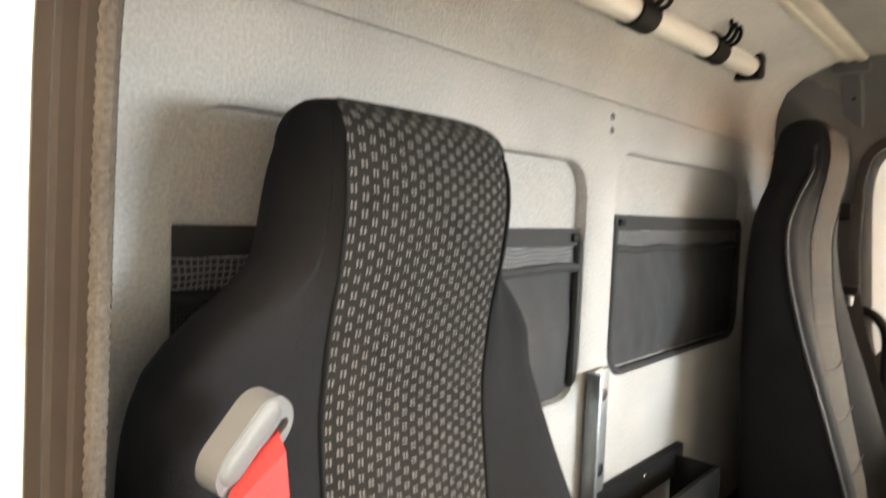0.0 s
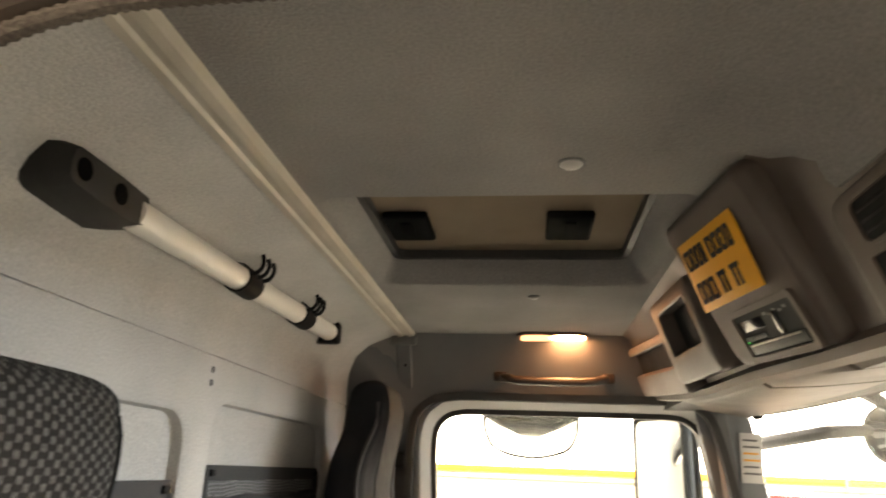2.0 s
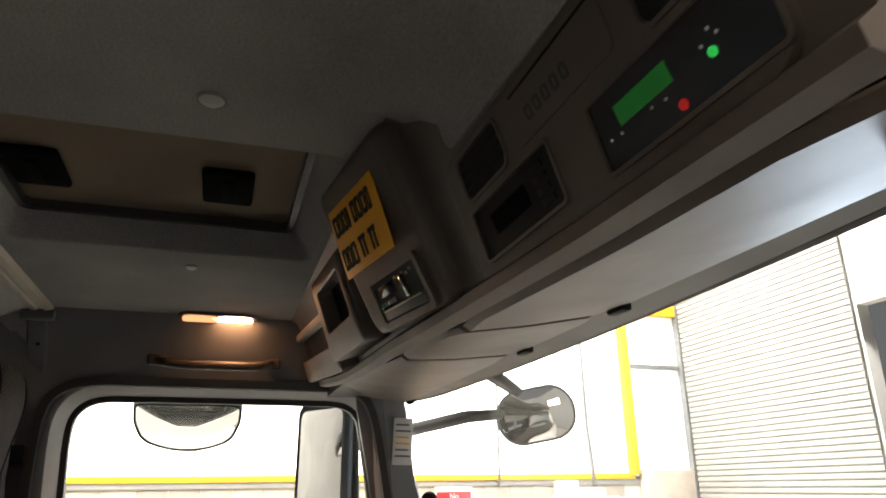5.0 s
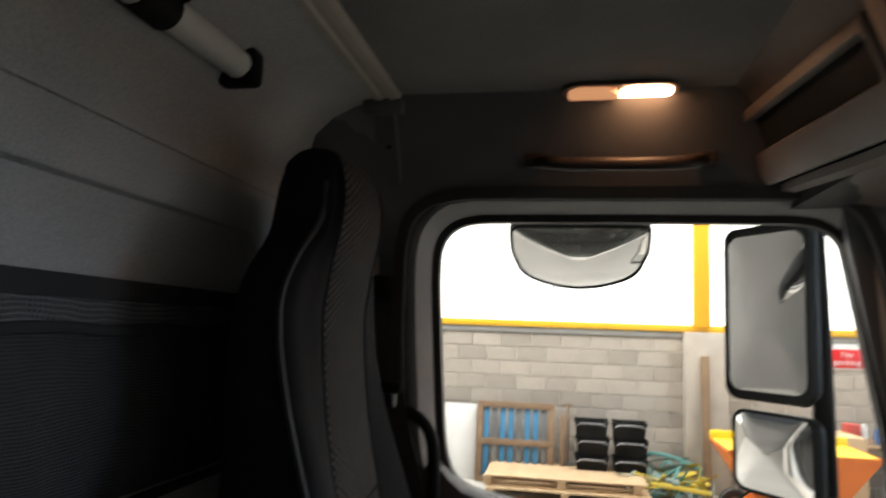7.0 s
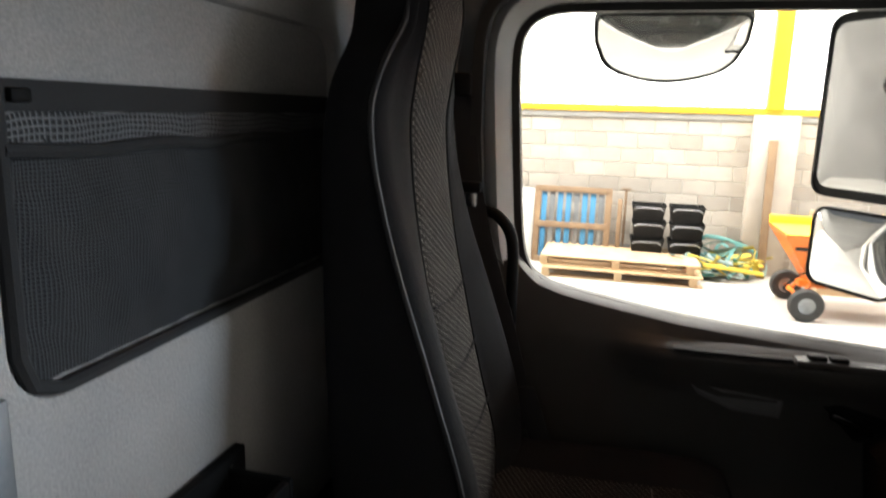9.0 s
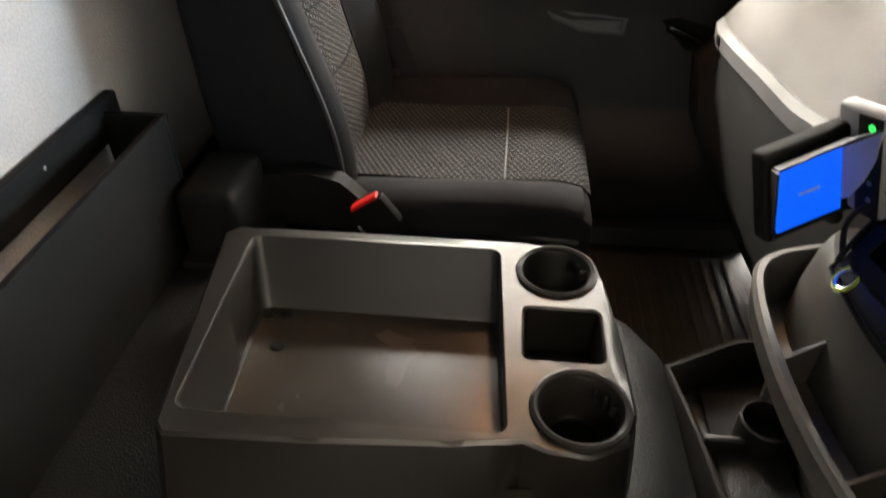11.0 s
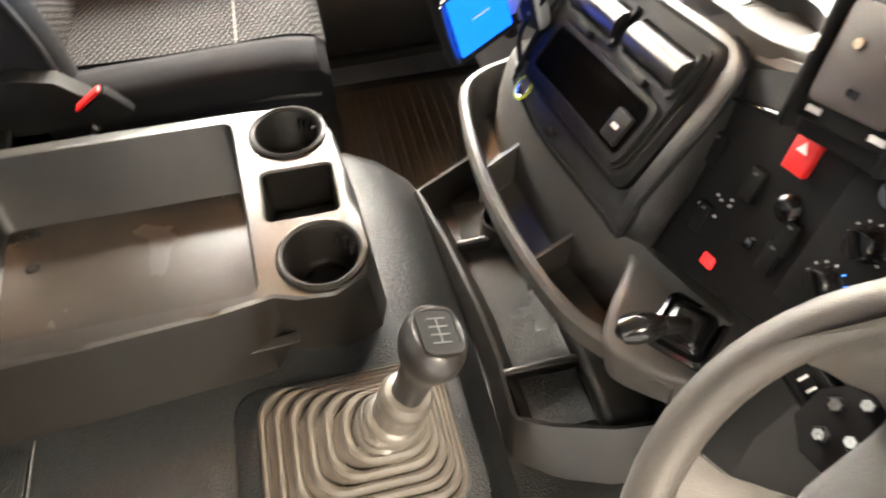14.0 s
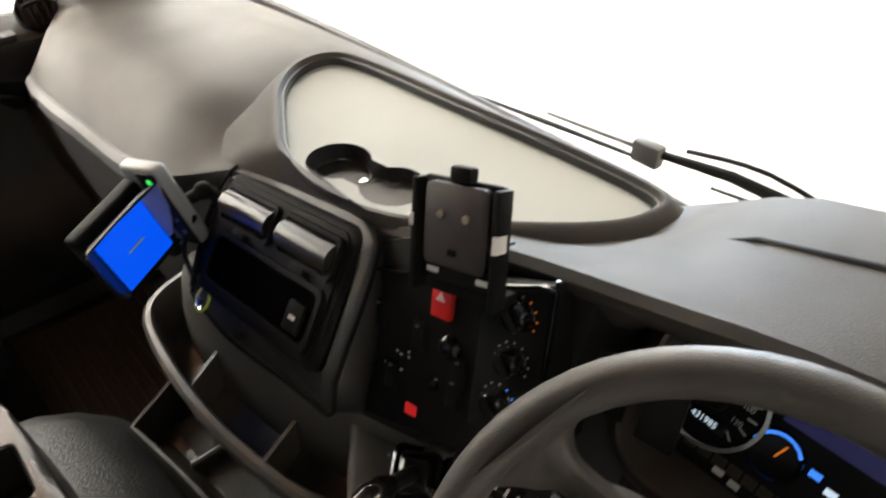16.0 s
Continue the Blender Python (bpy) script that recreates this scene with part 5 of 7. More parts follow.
    for e, h in ((0.0, -0.004 if k else 0.0), (0.0016, dz * 0.35), (0.0010, dz * 0.75), (-0.0022, dz), (-0.0055, dz * 0.98), (-0.0075, dz * 0.70), (-0.0082, dz * 0.25)):
        rings.append([Vector((u, v, z + h)) for u, v in rrect(cx - hx - e, cx + hx + e, cy - hy - e, cy + hy + e, min(0.034, hx * 0.8), 7)])
boot = part("boot", loft(rings), surf("boot_rubber", (0.070, 0.062, 0.052), (0.095, 0.085, 0.070), 0.34, scale=30, fine=400, bump=0.15), gear, "ribbed rubber boot")
A, B = Vector((0.386, 0.782, 0.602)), Vector((0.372, 0.834, 0.762))
ax = (B - A).normalized()
gmx = frame_on(A, (1, 0.05, 0), ax.cross(Vector((1, 0.05, 0))))
L = (B - A).length
col = part("collar", lathe([(0.040, -0.034), (0.040, -0.012), (0.037, -0.006), (0.033, -0.004), (0.033, 0.010), (0.030, 0.014), (0.027, 0.016), (0.027, 0.030), (0.025, 0.036), (0.028, 0.040), (0.028, 0.052), (0.024, 0.058), (0.017, 0.059)], 28, gmx), boot.data.materials[0], gear, "stepped rubber collar")
KNOB = surf("knob_plastic", (0.016, 0.015, 0.014), (0.024, 0.022, 0.020), 0.32, fine=500, bump=0.1, spec=0.5)
knob = part("knob", lathe([(0.0165, 0.050), (0.0175, 0.07), (0.019, 0.095), (0.0235, 0.112), (0.030, 0.124), (0.0335, 0.136), (0.0335, 0.147), (0.031, 0.156), (0.026, 0.161), (0.0005, 0.162)], 32, gmx @ Matrix.Diagonal((1.1, 0.92, 1, 1))), KNOB, gear, "dark gear knob")
kt = gmx @ pose(0, 0, 0.1622)
part("badge_rim", ringed(rrect(-0.0255, 0.0255, -0.0195, 0.0195, 0.010, 6), rrect(-0.0225, 0.0225, -0.0165, 0.0165, 0.008, 6), XYZ, -0.003, 0.0022), surf("satin_rim", (0.008, 0.0078, 0.0075), None, 0.7, spec=0.2), knob, "satin rim", m=kt)
part("badge", plate(rrect(-0.0225, 0.0225, -0.0165, 0.0165, 0.008, 5), XYZ, -0.001, 0.0012), BLACK, knob, "shift pattern badge", m=kt)
for u in (-0.013, -0.0043, 0.0043, 0.013):
    part("pattern_line", rbox(u - 0.0006, u + 0.0006, -0.009, 0.009, 0.0011, 0.0019, 0, m=kt), BADGEGREY, knob)
part("pattern_line", rbox(-0.013, 0.013, -0.0006, 0.0006, 0.0011, 0.0018, 0, m=kt), BADGEGREY, knob)
part("seam", tube([(0.05, 0.36 + 0.02, 0.509), (0.27, 0.30, 0.5095)], 0.001, 4), MAT, gear)
tc = thing("tunnel_cover_flap", (0.32, 0.36, 0.508), "flush vinyl flap in the tunnel cover", "flap")
part("flap", loft([[XYZ(u, v, z) for u, v in rrect(0.275 + e, 0.40 - e, 0.20 + e, 0.365 - e, 0.02, 5)] for e, z in ((0.0, 0.506), (0.0, 0.511), (0.004, 0.5135))]), MAT, tc)
part("edge", tube([(0.27, 0.369, 0.511), (0.41, 0.369, 0.511)], 0.0015, 6), TRIMGREY, tc)

# ---- dashboard ----
dash = thing("dashboard", (0.05, 1.25, 0.40), "moulded dashboard, pale sunlit top over dark grey fascia", "dashboard")
EDGE = [(-0.94, 1.20, 0.812), (-0.87, 1.15, 0.782), (-0.81, 1.066, 0.716), (-0.75, 1.058, 0.712), (-0.65, 1.058, 0.720), (-0.5, 1.066, 0.731), (-0.34, 1.070, 0.744), (-0.22, 1.078, 0.765), (-0.13, 1.115, 0.800), (-0.05, 1.138, 0.838), (0.05, 1.150, 0.858), (0.23, 1.158, 0.888), (0.30, 1.175, 0.908), (0.40, 1.195, 0.935),
        (0.48, 1.20, 0.955), (0.56, 1.20, 0.978), (0.64, 1.20, 1.003), (0.72, 1.20, 1.018), (0.80, 1.20, 1.020), (0.90, 1.20, 1.005), (1.06, 1.21, 0.96)]
TOP = [(-0.94, 0.80), (-0.5, 0.845), (-0.22, 0.868), (-0.12, 0.862), (0.40, 0.862), (0.46, 0.90), (0.55, 0.965), (0.7, 1.01), (0.82, 1.015), (0.92, 0.995), (1.06, 0.95)]
rings = []
for i in range(46):
    x = -0.94 + 2.0 * i / 45
    ye, ze = lerp(EDGE, x)
    zt = lerp(TOP, x)[0]
    yb = 1.44 + 0.11 * (1 - ((x - 0.055) / 1.0) ** 2)
    r = [(ye + 0.012, ze - 0.022), (ye + 0.002, ze - 0.012), (ye, ze), (ye + 0.008, ze + 0.008)]
    for s in (0.15, 0.3, 0.5, 0.75):
        y = ye + 0.008 + (yb - ye) * s
        k = min(1.0, s / lerp([(-0.9, 0.24), (-0.2, 0.24), (-0.05, 0.45), (1.1, 0.45)], x)[0])
        z = ze + 0.008 + (max(zt, ze) - ze) * math.sin(k * math.pi / 2) - max(0.0, ze - zt) * k
        r.append((y, z))
    lo = 0.07 if x > 0.505 else 0.10
    r += [(yb - 0.02, 0.838), (yb, 0.825), (yb, 0.70 if x < 0.505 else 0.81), (ye + 0.06, ze - lo)]
    rings.append([Vector((x, y, z)) for y, z in r])
top = part("top_pad", loft(rings), DASHTOP, dash, "pale grey dash top")
# fascia below the pad
rings = []
for i in range(61):
    x = -0.94 + 2.0 * i / 60
    ye, ze = lerp(EDGE, x)
    yl = lerp([(-0.94, 1.06), (-0.2, 1.08), (-0.05, 1.09), (0.45, 1.12), (0.6, 1.20), (1.06, 1.20)], x)[0]
    front = ((ye + 0.016, ze - 0.016), (ye + 0.012, ze - 0.05), (yl, 0.60), (yl + 0.02, 0.45)) if x < 0.51 else ((ye + 0.10, ze - 0.07), (1.335, 0.86), (1.30, 0.60), (1.28, 0.45))
    rings.append([Vector((x, y, z)) for y, z in front + ((yl + 0.12, 0.25), (1.40, 0.10), (1.44, 0.3), (1.44, ze - 0.08))])
fascia = part("fascia", loft(rings), PLASTIC, dash, "dark plastic lower fascia")
# bright edge strip on the passenger side
part("edge_strip", loft([[Vector((x, y + a, z + b)) for a, b in ((-0.004, -0.028), (-0.006, 0.0), (0.004, 0.012), (0.018, 0.01), (0.018, -0.03))] for x, y, z in [(x, *lerp(EDGE, x)) for x in [-0.80 + 0.595 * i / 14 for i in range(15)]]]), TRIMGREY, dash, "grey edge strip")
part("screw_cover", lathe([(0.0005, 0.004), (0.011, 0.003), (0.012, 0.0)], 14, pose(-0.735, 1.053, 0.702, 100, 0, 0)), BLACK, dash)
# seam cord round the left bulge
part("seam_cord", tube(smooth_path([(-0.03, 1.150, 0.860), (-0.055, 1.18, 0.868), (-0.075, 1.23, 0.8715), (-0.165, 1.30, 0.872), (-0.175, 1.36, 0.872), (-0.17, 1.42, 0.866)], 5), 0.0016, 6), BLACK, top)

part("defrost_slot", tube([(x, 1.345, lerp(TOP, x)[0] + 0.010) for x in (0.50, 0.56, 0.62, 0.70, 0.80, 0.90)], [0.001, 0.004, 0.005, 0.005, 0.005, 0.002], 8, flat=0.5), BLACK, top, "black defroster slot")

# tray on the dash top
TR = [(-0.02, 1.205), (0.06, 1.163), (0.15, 1.148), (0.25, 1.178), (0.33, 1.25), (0.405, 1.335), (0.43, 1.395), (0.415, 1.432), (0.30, 1.432), (0.10, 1.412), (-0.08, 1.392), (-0.135, 1.365), (-0.135, 1.31), (-0.09, 1.25)]
TR = [tuple(p[:2]) for p in smooth_path([(u, v, 0) for u, v in TR + TR[:1]], 4)[:-1]]
def flank(o, z):
    """The broad outer slope of the tray, held behind the edge of the pad."""
    out = []
    for u, v in offset(TR, o):
        ye, ze = lerp(EDGE, u)
        out.append(XYZ(u, max(v, ye + 0.004), z if v > ye + 0.004 else max(z, ze - 0.002)))
    return out


rings = [flank(0.085, 0.846), flank(0.055, 0.866), flank(0.034, 0.888), flank(0.016, 0.906), flank(0.006, 0.9135)] + [[XYZ(u, v, 0.9135) for u, v in offset(TR, 0.0)], [XYZ(u, v, 0.908) for u, v in offset(TR, -0.004)], [XYZ(u, v, 0.892) for u, v in offset(TR, -0.008)]]
rim = part("tray_rim", loft(rings, caps=False), DASHTOP, dash, "raised rim of the dash tray")
part("rim_groove", loft([[XYZ(u, v, z) for u, v in offset(TR, o)] for o, z in ((-0.0045, 0.9075), (-0.0075, 0.9065), (-0.0095, 0.8965))], caps=False), PLASTIC, rim, "dark inner edge")
c1, c2, rr = Vector((0.105, 1.212)), Vector((0.192, 1.228)), 0.041
d = (c2 - c1).normalized()
pp = Vector((-d.y, d.x))
eight = []
for c, sgn in ((c2, 1), (c1, -1)):
    for k in range(15):
        a = radians(-140 + 280 * k / 14)
        eight.append(c + (d * sgn * math.cos(a) + pp * sgn * math.sin(a)) * rr)
eight = [(p.x, p.y) for p in eight]
bm = bmesh.new()
edges = []
for lp in (offset(TR, -0.008), eight):
    vs = [bm.verts.new((u, v, 0.896)) for u, v in lp]
    edges += [bm.edges.new((a, b)) for a, b in zip(vs, vs[1:] + vs[:1])]
bmesh.ops.triangle_fill(bm, use_beauty=True, edges=edges)
floor_ = part("tray_floor", bm, surf("pale_tray_mat", (0.36, 0.37, 0.34), (0.30, 0.31, 0.285), 0.8, scale=3, fine=500, bump=0.2), dash, "pale tray mat")
bm = loft([[XYZ(u, v, 0.896) for u, v in eight], [XYZ(u, v, 0.872) for u, v in offset(eight, -0.003)]], caps=False)
own = bmesh.new()
own.faces.new([own.verts.new(XYZ(u, v, 0.872)) for u, v in offset(eight, -0.003)])
# dark plastic puts the shadow inside the wells into their colour
well = part("cup_well", join(bm, own), PLASTIC, floor_, "twin cup wells")
for c in (c1, c2):
    part("well_wall", lathe([(rr - 0.002, 0.0), (rr + 0.001, 0.004), (rr + 0.001, 0.006), (rr - 0.004, 0.0)], 24, pose(c.x, c.y, 0.8728)), PLASTIC, well)
    for a in (20, 140, 260):
        part("grip", rbox(rr - 0.010, rr, -0.006, 0.006, 0.0, 0.006, 0.001, m=pose(c.x, c.y, 0.8728, 0, 0, a)), STEEL, well)

# left insert: air vents over an empty slot
P1 = frame_on((0.112, 1.104, 0.797), (0.27, 0.010, 0.052), (-0.015, 0.092, 0.118))
SP = [(-0.150, -0.098), (-0.10, -0.106), (-0.02, -0.117), (0.058, -0.122), (0.12, -0.122), (0.168, -0.114), (0.172, -0.03), (0.168, 0.056), (0.148, 0.086), (0.06, 0.108), (-0.06, 0.122), (-0.135, 0.094), (-0.166, 0.045), (-0.170, -0.014)]
SP = [tuple(p[:2]) for p in smooth_path([(u, v, 0) for u, v in SP + SP[:1]], 4)[:-1]]


def fall(u, v, d):
    return Vector((u, v, d - 0.55 * max(0.0, -0.082 - v) * min(1.0, max(0.0, (u + 0.05) / 0.12))))


stack = part("stack_panel", loft([[fall(u, v, d) for u, v in offset(SP, -e)] for e, d in ((0.0, -0.045), (0.0, 0.0), (0.002, 0.004), (0.006, 0.0055), (0.02, 0.0055))]), FASCIA, dash, "dark satin panel round the vents", m=P1)
part("panel_bead", tube([P1 @ fall(u, v, 0.0045) for u, v in offset(SP, 0.003)], 0.0028, 6, closed=True), BLACK, stack, "black bead round the panel")
ins = part("vent_insert", loft([[Vector((u, v, d)) for u, v in rrect(-0.140 + e, 0.138 - e, -0.082 + e, 0.080 - e, 0.02, 6)] for e, d in ((-0.006, -0.05), (-0.006, 0.004), (0.0, 0.010), (0.006, 0.010))]), BLACK, dash, "dark insert with vents", m=P1)
part("insert_face", plate(rrect(-0.132, 0.130, -0.075, 0.074, 0.016, 6), XYZ, 0.0095, 0.013), BLACK, ins, m=P1)
for u0, u1 in ((-0.130, -0.004), (0.010, 0.126)):
    v = part("air_vent", ringed(rrect(u0, u1, 0.014, 0.066, 0.008, 5), rrect(u0 + 0.006, u1 - 0.006, 0.019, 0.061, 0.006, 5), XYZ, 0.012, 0.02), BLACK, ins, "black air vent", m=P1)
    part("barrel", loft([[Vector((u, 0.040 + 0.02 * math.cos(t), 0.008 + 0.022 * math.sin(t))) for t in [math.pi * k / 10 for k in range(11)]] for u in (u0 + 0.006, u1 - 0.006)], caps=True), BARREL, v, "rolled glossy louvre", m=P1)
    part("thumb", rbox((u0 + u1) / 2 - 0.014, (u0 + u1) / 2 + 0.014, 0.006, 0.016, 0.012, 0.022, 0.002, m=P1), BLACK, v)
part("empty_slot", ringed(rrect(-0.126, 0.124, -0.070, 0.004, 0.012, 5), rrect(-0.118, 0.116, -0.063, -0.003, 0.010, 5), XYZ, 0.012, 0.017), BLACK, ins, "black frame of an empty slot", m=P1)
# flat black sheet puts in the shade of the empty slot
part("slot_back", plate(rrect(-0.118, 0.116, -0.063, -0.003, 0.010, 5), XYZ, 0.0125, 0.0138), surf("slot_shade", (0.003, 0.003, 0.003), None, 0.7, spec=0.0), ins, m=P1)
b = part("rocker", rbox(0.072, 0.104, -0.058, -0.022, 0.012, 0.019, 0.004, m=P1), BLACK, ins, "rocker switch")
part("legend", rbox(0.082, 0.094, -0.043, -0.038, 0.0188, 0.0195, 0, m=P1), WHITEPRINT, b)
sock = part("socket", lathe([(0.0005, -0.004), (0.010, -0.004), (0.011, 0.003), (0.014, 0.004), (0.015, 0.0)], 18, P1 @ pose(-0.118, -0.096, 0.004)), STEEL, ins, "round power socket")
part("socket_ring", lathe([(0.0152, 0.0), (0.0155, 0.003), (0.0175, 0.003), (0.018, 0.0)], 18, P1 @ pose(-0.118, -0.096, 0.005)), surf("yellow_ring", (0.45, 0.55, 0.05), None, 0.4), ins, "yellow ring")
part("hook", rbox(-0.02, 0.0, -0.109, -0.098, 0.004, 0.012, 0.003, m=P1), BLACK, ins)

# right insert: switches and heater dials
P2 = frame_on((0.362, 1.125, 0.820), (0.245, 0.030, 0.045), (-0.02, 0.065, 0.20)) @ pose(-0.011, 0.0, -0.020) @ Matrix.Diagonal((0.985, 0.985, 1.0, 1.0))
SWO = [(-0.147, -0.127), (0.075, -0.088), (0.150, -0.060), (0.150, 0.02), (0.146, 0.120), (0.07, 0.099), (-0.098, 0.062)]
sw = part("switch_insert", loft([[Vector((u, v, d)) for u, v in offset(SWO, -e)] for e, d in ((-0.004, -0.08), (-0.004, 0.002), (0.0, 0.006), (0.004, 0.006))]), BLACK, dash, "black switch and heater insert", m=P2)


def on2(name, u0, u1, v0, v1, material, d=(0.0055, 0.011), r=0.003, lab="", parent=None):
    return part(name, rbox(u0, u1, v0, v1, d[0], d[1], r, m=P2), material, parent or sw, lab)


hz = on2("hazard_switch", 0.012, 0.038, 0.046, 0.081, RED, (0.0055, 0.015), lab="red hazard switch")
part("triangle", loft([[P2 @ Vector(p) for p in ((0.019, 0.066, d), (0.031, 0.066, d), (0.025, 0.076, d))] for d in (0.0148, 0.0156)]), WHITEPRINT, hz)
for u, v in ((-0.006, 0.014), (-0.040, -0.046), (0.048, -0.030), (0.052, -0.005), (-0.065, 0.02)):
    k = on2("rocker", u - 0.009, u + 0.009, v - 0.017, v + 0.017, BLACK, (0.0055, 0.011), 0.004)
    part("legend", rbox(u - 0.003, u + 0.002, v + 0.010, v + 0.0125, 0.0108, 0.0114, 0, m=P2), TRIMGREY, k)
on2("red_tell_tale", -0.016, 0.0, -0.084, -0.071, REDLED, (0.0055, 0.009), lab="red lit key")
part("light_switch", lathe([(0.0005, 0.010), (0.009, 0.009), (0.013, 0.005), (0.015, 0.0)], 18, P2 @ pose(0.037, 0.017, 0.0058)), GLOSS, sw, "round light switch")
part("round_key", lathe([(0.0005, 0.004), (0.006, 0.003), (0.007, 0.0)], 14, P2 @ pose(0.020, -0.034, 0.0058)), GLOSS, sw)
for u, v in ((-0.036, -0.017), (-0.030, -0.019), (-0.019, -0.012), (-0.018, -0.018), (0.022, -0.028), (-0.028, -0.037), (-0.052, -0.037)):
    on2("legend_mark", u - 0.0018, u + 0.0018, v - 0.0012, v + 0.0012, WHITEPRINT, (0.0056, 0.0064), 0)
# heater block
HB = P2 @ pose(0.110, 0.035, 0.004)
hb = part("heater_panel", loft([[Vector((u, v, d)) for u, v in [(-0.040 + e, -0.090 + e), (0.036 - e, -0.085 + e), (0.034 - e, 0.082 - e), (-0.038 + e, 0.062 - e)]] for e, d in ((0.0, -0.01), (0.0, 0.003), (0.003, 0.005))]), BLACK, sw, "heater panel with three dials", m=HB)
for u, v, mats in ((0.006, 0.047, ORANGELED), (0.004, 0.0, WHITEPRINT), (-0.006, -0.048, BLUELED)):
    q = HB @ pose(u, v, 0.0048)
    part("dial", lathe([(0.0005, 0.016), (0.011, 0.016), (0.0135, 0.013), (0.014, 0.003), (0.016, 0.0)], 22, q), GLOSS, hb, "black heater dial")
    part("dial_bar", rbox(-0.003, 0.003, -0.012, 0.012, 0.0155, 0.021, 0.002, m=q @ pose(0, 0, 0, 0, 0, 40)), BLACK, hb)
    for a in range(-120, 121, 30):
        part("dial_mark", rbox(-0.0007, 0.0007, 0.0175, 0.0195, 0.0, 0.0008, 0, m=q @ pose(0, 0, 0, 0, 0, a)), mats if a < -20 or mats is WHITEPRINT else WHITEPRINT, hb)
part("trim_line", rbox(-0.0012, 0.0012, -0.05, 0.118, 0.004, 0.009, 0.0005, m=P2 @ pose(0.149, 0, 0)), GLOSS, sw)
# shallow pale-hooded niche over the switches, its shade put in as a dark plate
part("niche", plate([(-0.100, 0.064), (-0.012, 0.080), (0.070, 0.100), (0.066, 0.130), (-0.014, 0.120), (-0.072, 0.100)], XYZ, -0.04, 0.003), surf("niche_shade", (0.008, 0.008, 0.008), None, 0.6), dash, "dark plate for the shade of the niche over the switches", m=P2)
# blank switches between the heater and the wheel
for k in range(2):
    part("blank_switch", rbox(-0.018, 0.018, -0.03, 0.03, 0.0, 0.006, 0.006, m=frame_on((0.535 + 0.05 * k, 1.20, 0.875 + 0.005 * k), (1, 0.08, 0.1), (0, 0.3, 0.95))), BLACK, dash)

# phone cradle
ch = thing("device_cradle", (0.375, 1.16, 0.90), "empty black metal device cradle standing on the dashboard", "device cradle")
CM = frame_on((0.382, 1.159, 0.957), (0.10, 0.012, 0.028), (-0.012, 0.035, 0.10))
part("back_plate", rbox(-0.046, 0.046, -0.035, 0.062, 0.0, 0.006, 0.003, m=CM), BLACK, ch)
part("pad", loft([[Vector((u, v, d)) for u, v in rrect(-0.038 + e, 0.036 - e, -0.018 + e, 0.058 - e, 0.008, 5)] for e, d in ((0, 0.005), (0, 0.013), (0.003, 0.015))]), surf("cradle_pad", (0.035, 0.028, 0.026), None, 0.55), ch, m=CM)
for u in (-0.048, 0.047):
    part("side_arm", rbox(u - 0.0035, u + 0.0035, -0.046, 0.060, -0.002, 0.018, 0.002, m=CM), BLACK, ch)
for u in (-0.016, 0.014):
    part("screw", lathe([(0.0005, 0.0025), (0.004, 0.002), (0.0045, 0.0)], 10, CM @ pose(u, 0.030, 0.0148)), surf("brass_screw", (0.75, 0.62, 0.45), None, 0.3, 1.0), ch)
part("notch", rbox(-0.006, 0.004, -0.006, 0.0, 0.0148, 0.0156, 0, m=CM), GLOSS, ch)
part("top_clip", rbox(-0.012, 0.013, 0.060, 0.074, 0.0, 0.012, 0.003, m=CM), BLACK, ch)
# white bars painted in for the light at the plate's slots
for u in (-0.030, 0.030):
    part("slot_light", rbox(u - 0.008, u + 0.006, -0.028, -0.023, 0.0058, 0.0072, 0, m=CM), WHITEPRINT, ch)
part("side_tab", rbox(-0.0525, -0.0475, 0.014, 0.026, 0.004, 0.0195, 0.001, m=CM), WHITEPRINT, ch)
part("side_tab", rbox(0.0465, 0.0512, 0.006, 0.022, 0.004, 0.0195, 0.001, m=CM), WHITEPRINT, ch)
part("foot_plate", rbox(-0.048, 0.048, -0.050, -0.034, -0.022, -0.004, 0.002, m=CM), BLACK, ch)
for pts in (((-0.106, 0.050), (-0.098, 0.064), (-0.045, 0.074), (-0.014, 0.080)), ((0.062, 0.092), (0.075, 0.098), (0.138, 0.118), (0.150, 0.116), (0.150, 0.128))):
    part("edge_rail", tube([P2 @ Vector((u, v, 0.010)) for u, v in pts], 0.0022, 6), GLOSS, ch)

# reversing monitor
mn = thing("monitor", (-0.05, 1.03, 0.74), "small monitor with a plain blue screen on a black bracket", "monitor")
MM = frame_on((-0.035, 0.965, 0.729), (-0.394, 0.892, 0.223), (-0.066, -0.269, 0.961))
CASE = surf("grey_case", (0.30, 0.31, 0.32), (0.26, 0.27, 0.28), 0.4, bump=0.05)
# blue light of the screen put into the hood's black
HOODM = surf("hood_black_screenlit", (0.010, 0.011, 0.020), None, 0.45)
part("case", rbox(-0.012, 0.112, -0.012, 0.106, -0.028, -0.001, 0.006, 3, m=MM), BLACK, mn)
part("screen", plate(rrect(0.0, 0.087, 0.0, 0.086, 0.002, 3), XYZ, -0.0012, 0.0005), BLUELCD, mn, "lit blue screen", m=MM)
part("screen_text", rbox(0.030, 0.058, 0.040, 0.0435, 0.0004, 0.0009, 0, m=MM), WHITEPRINT, mn)


def hood(rows, material, name, lab):
    """A thin flared wall of the sun hood between its foot and its outer edge."""
    foot, rim, shift = rows
    k = Vector(shift)
    part(name, loft([[MM @ Vector(p) for p in foot + rim[::-1]], [MM @ (Vector(p) + k) for p in foot + rim[::-1]]]), material, mn, lab)


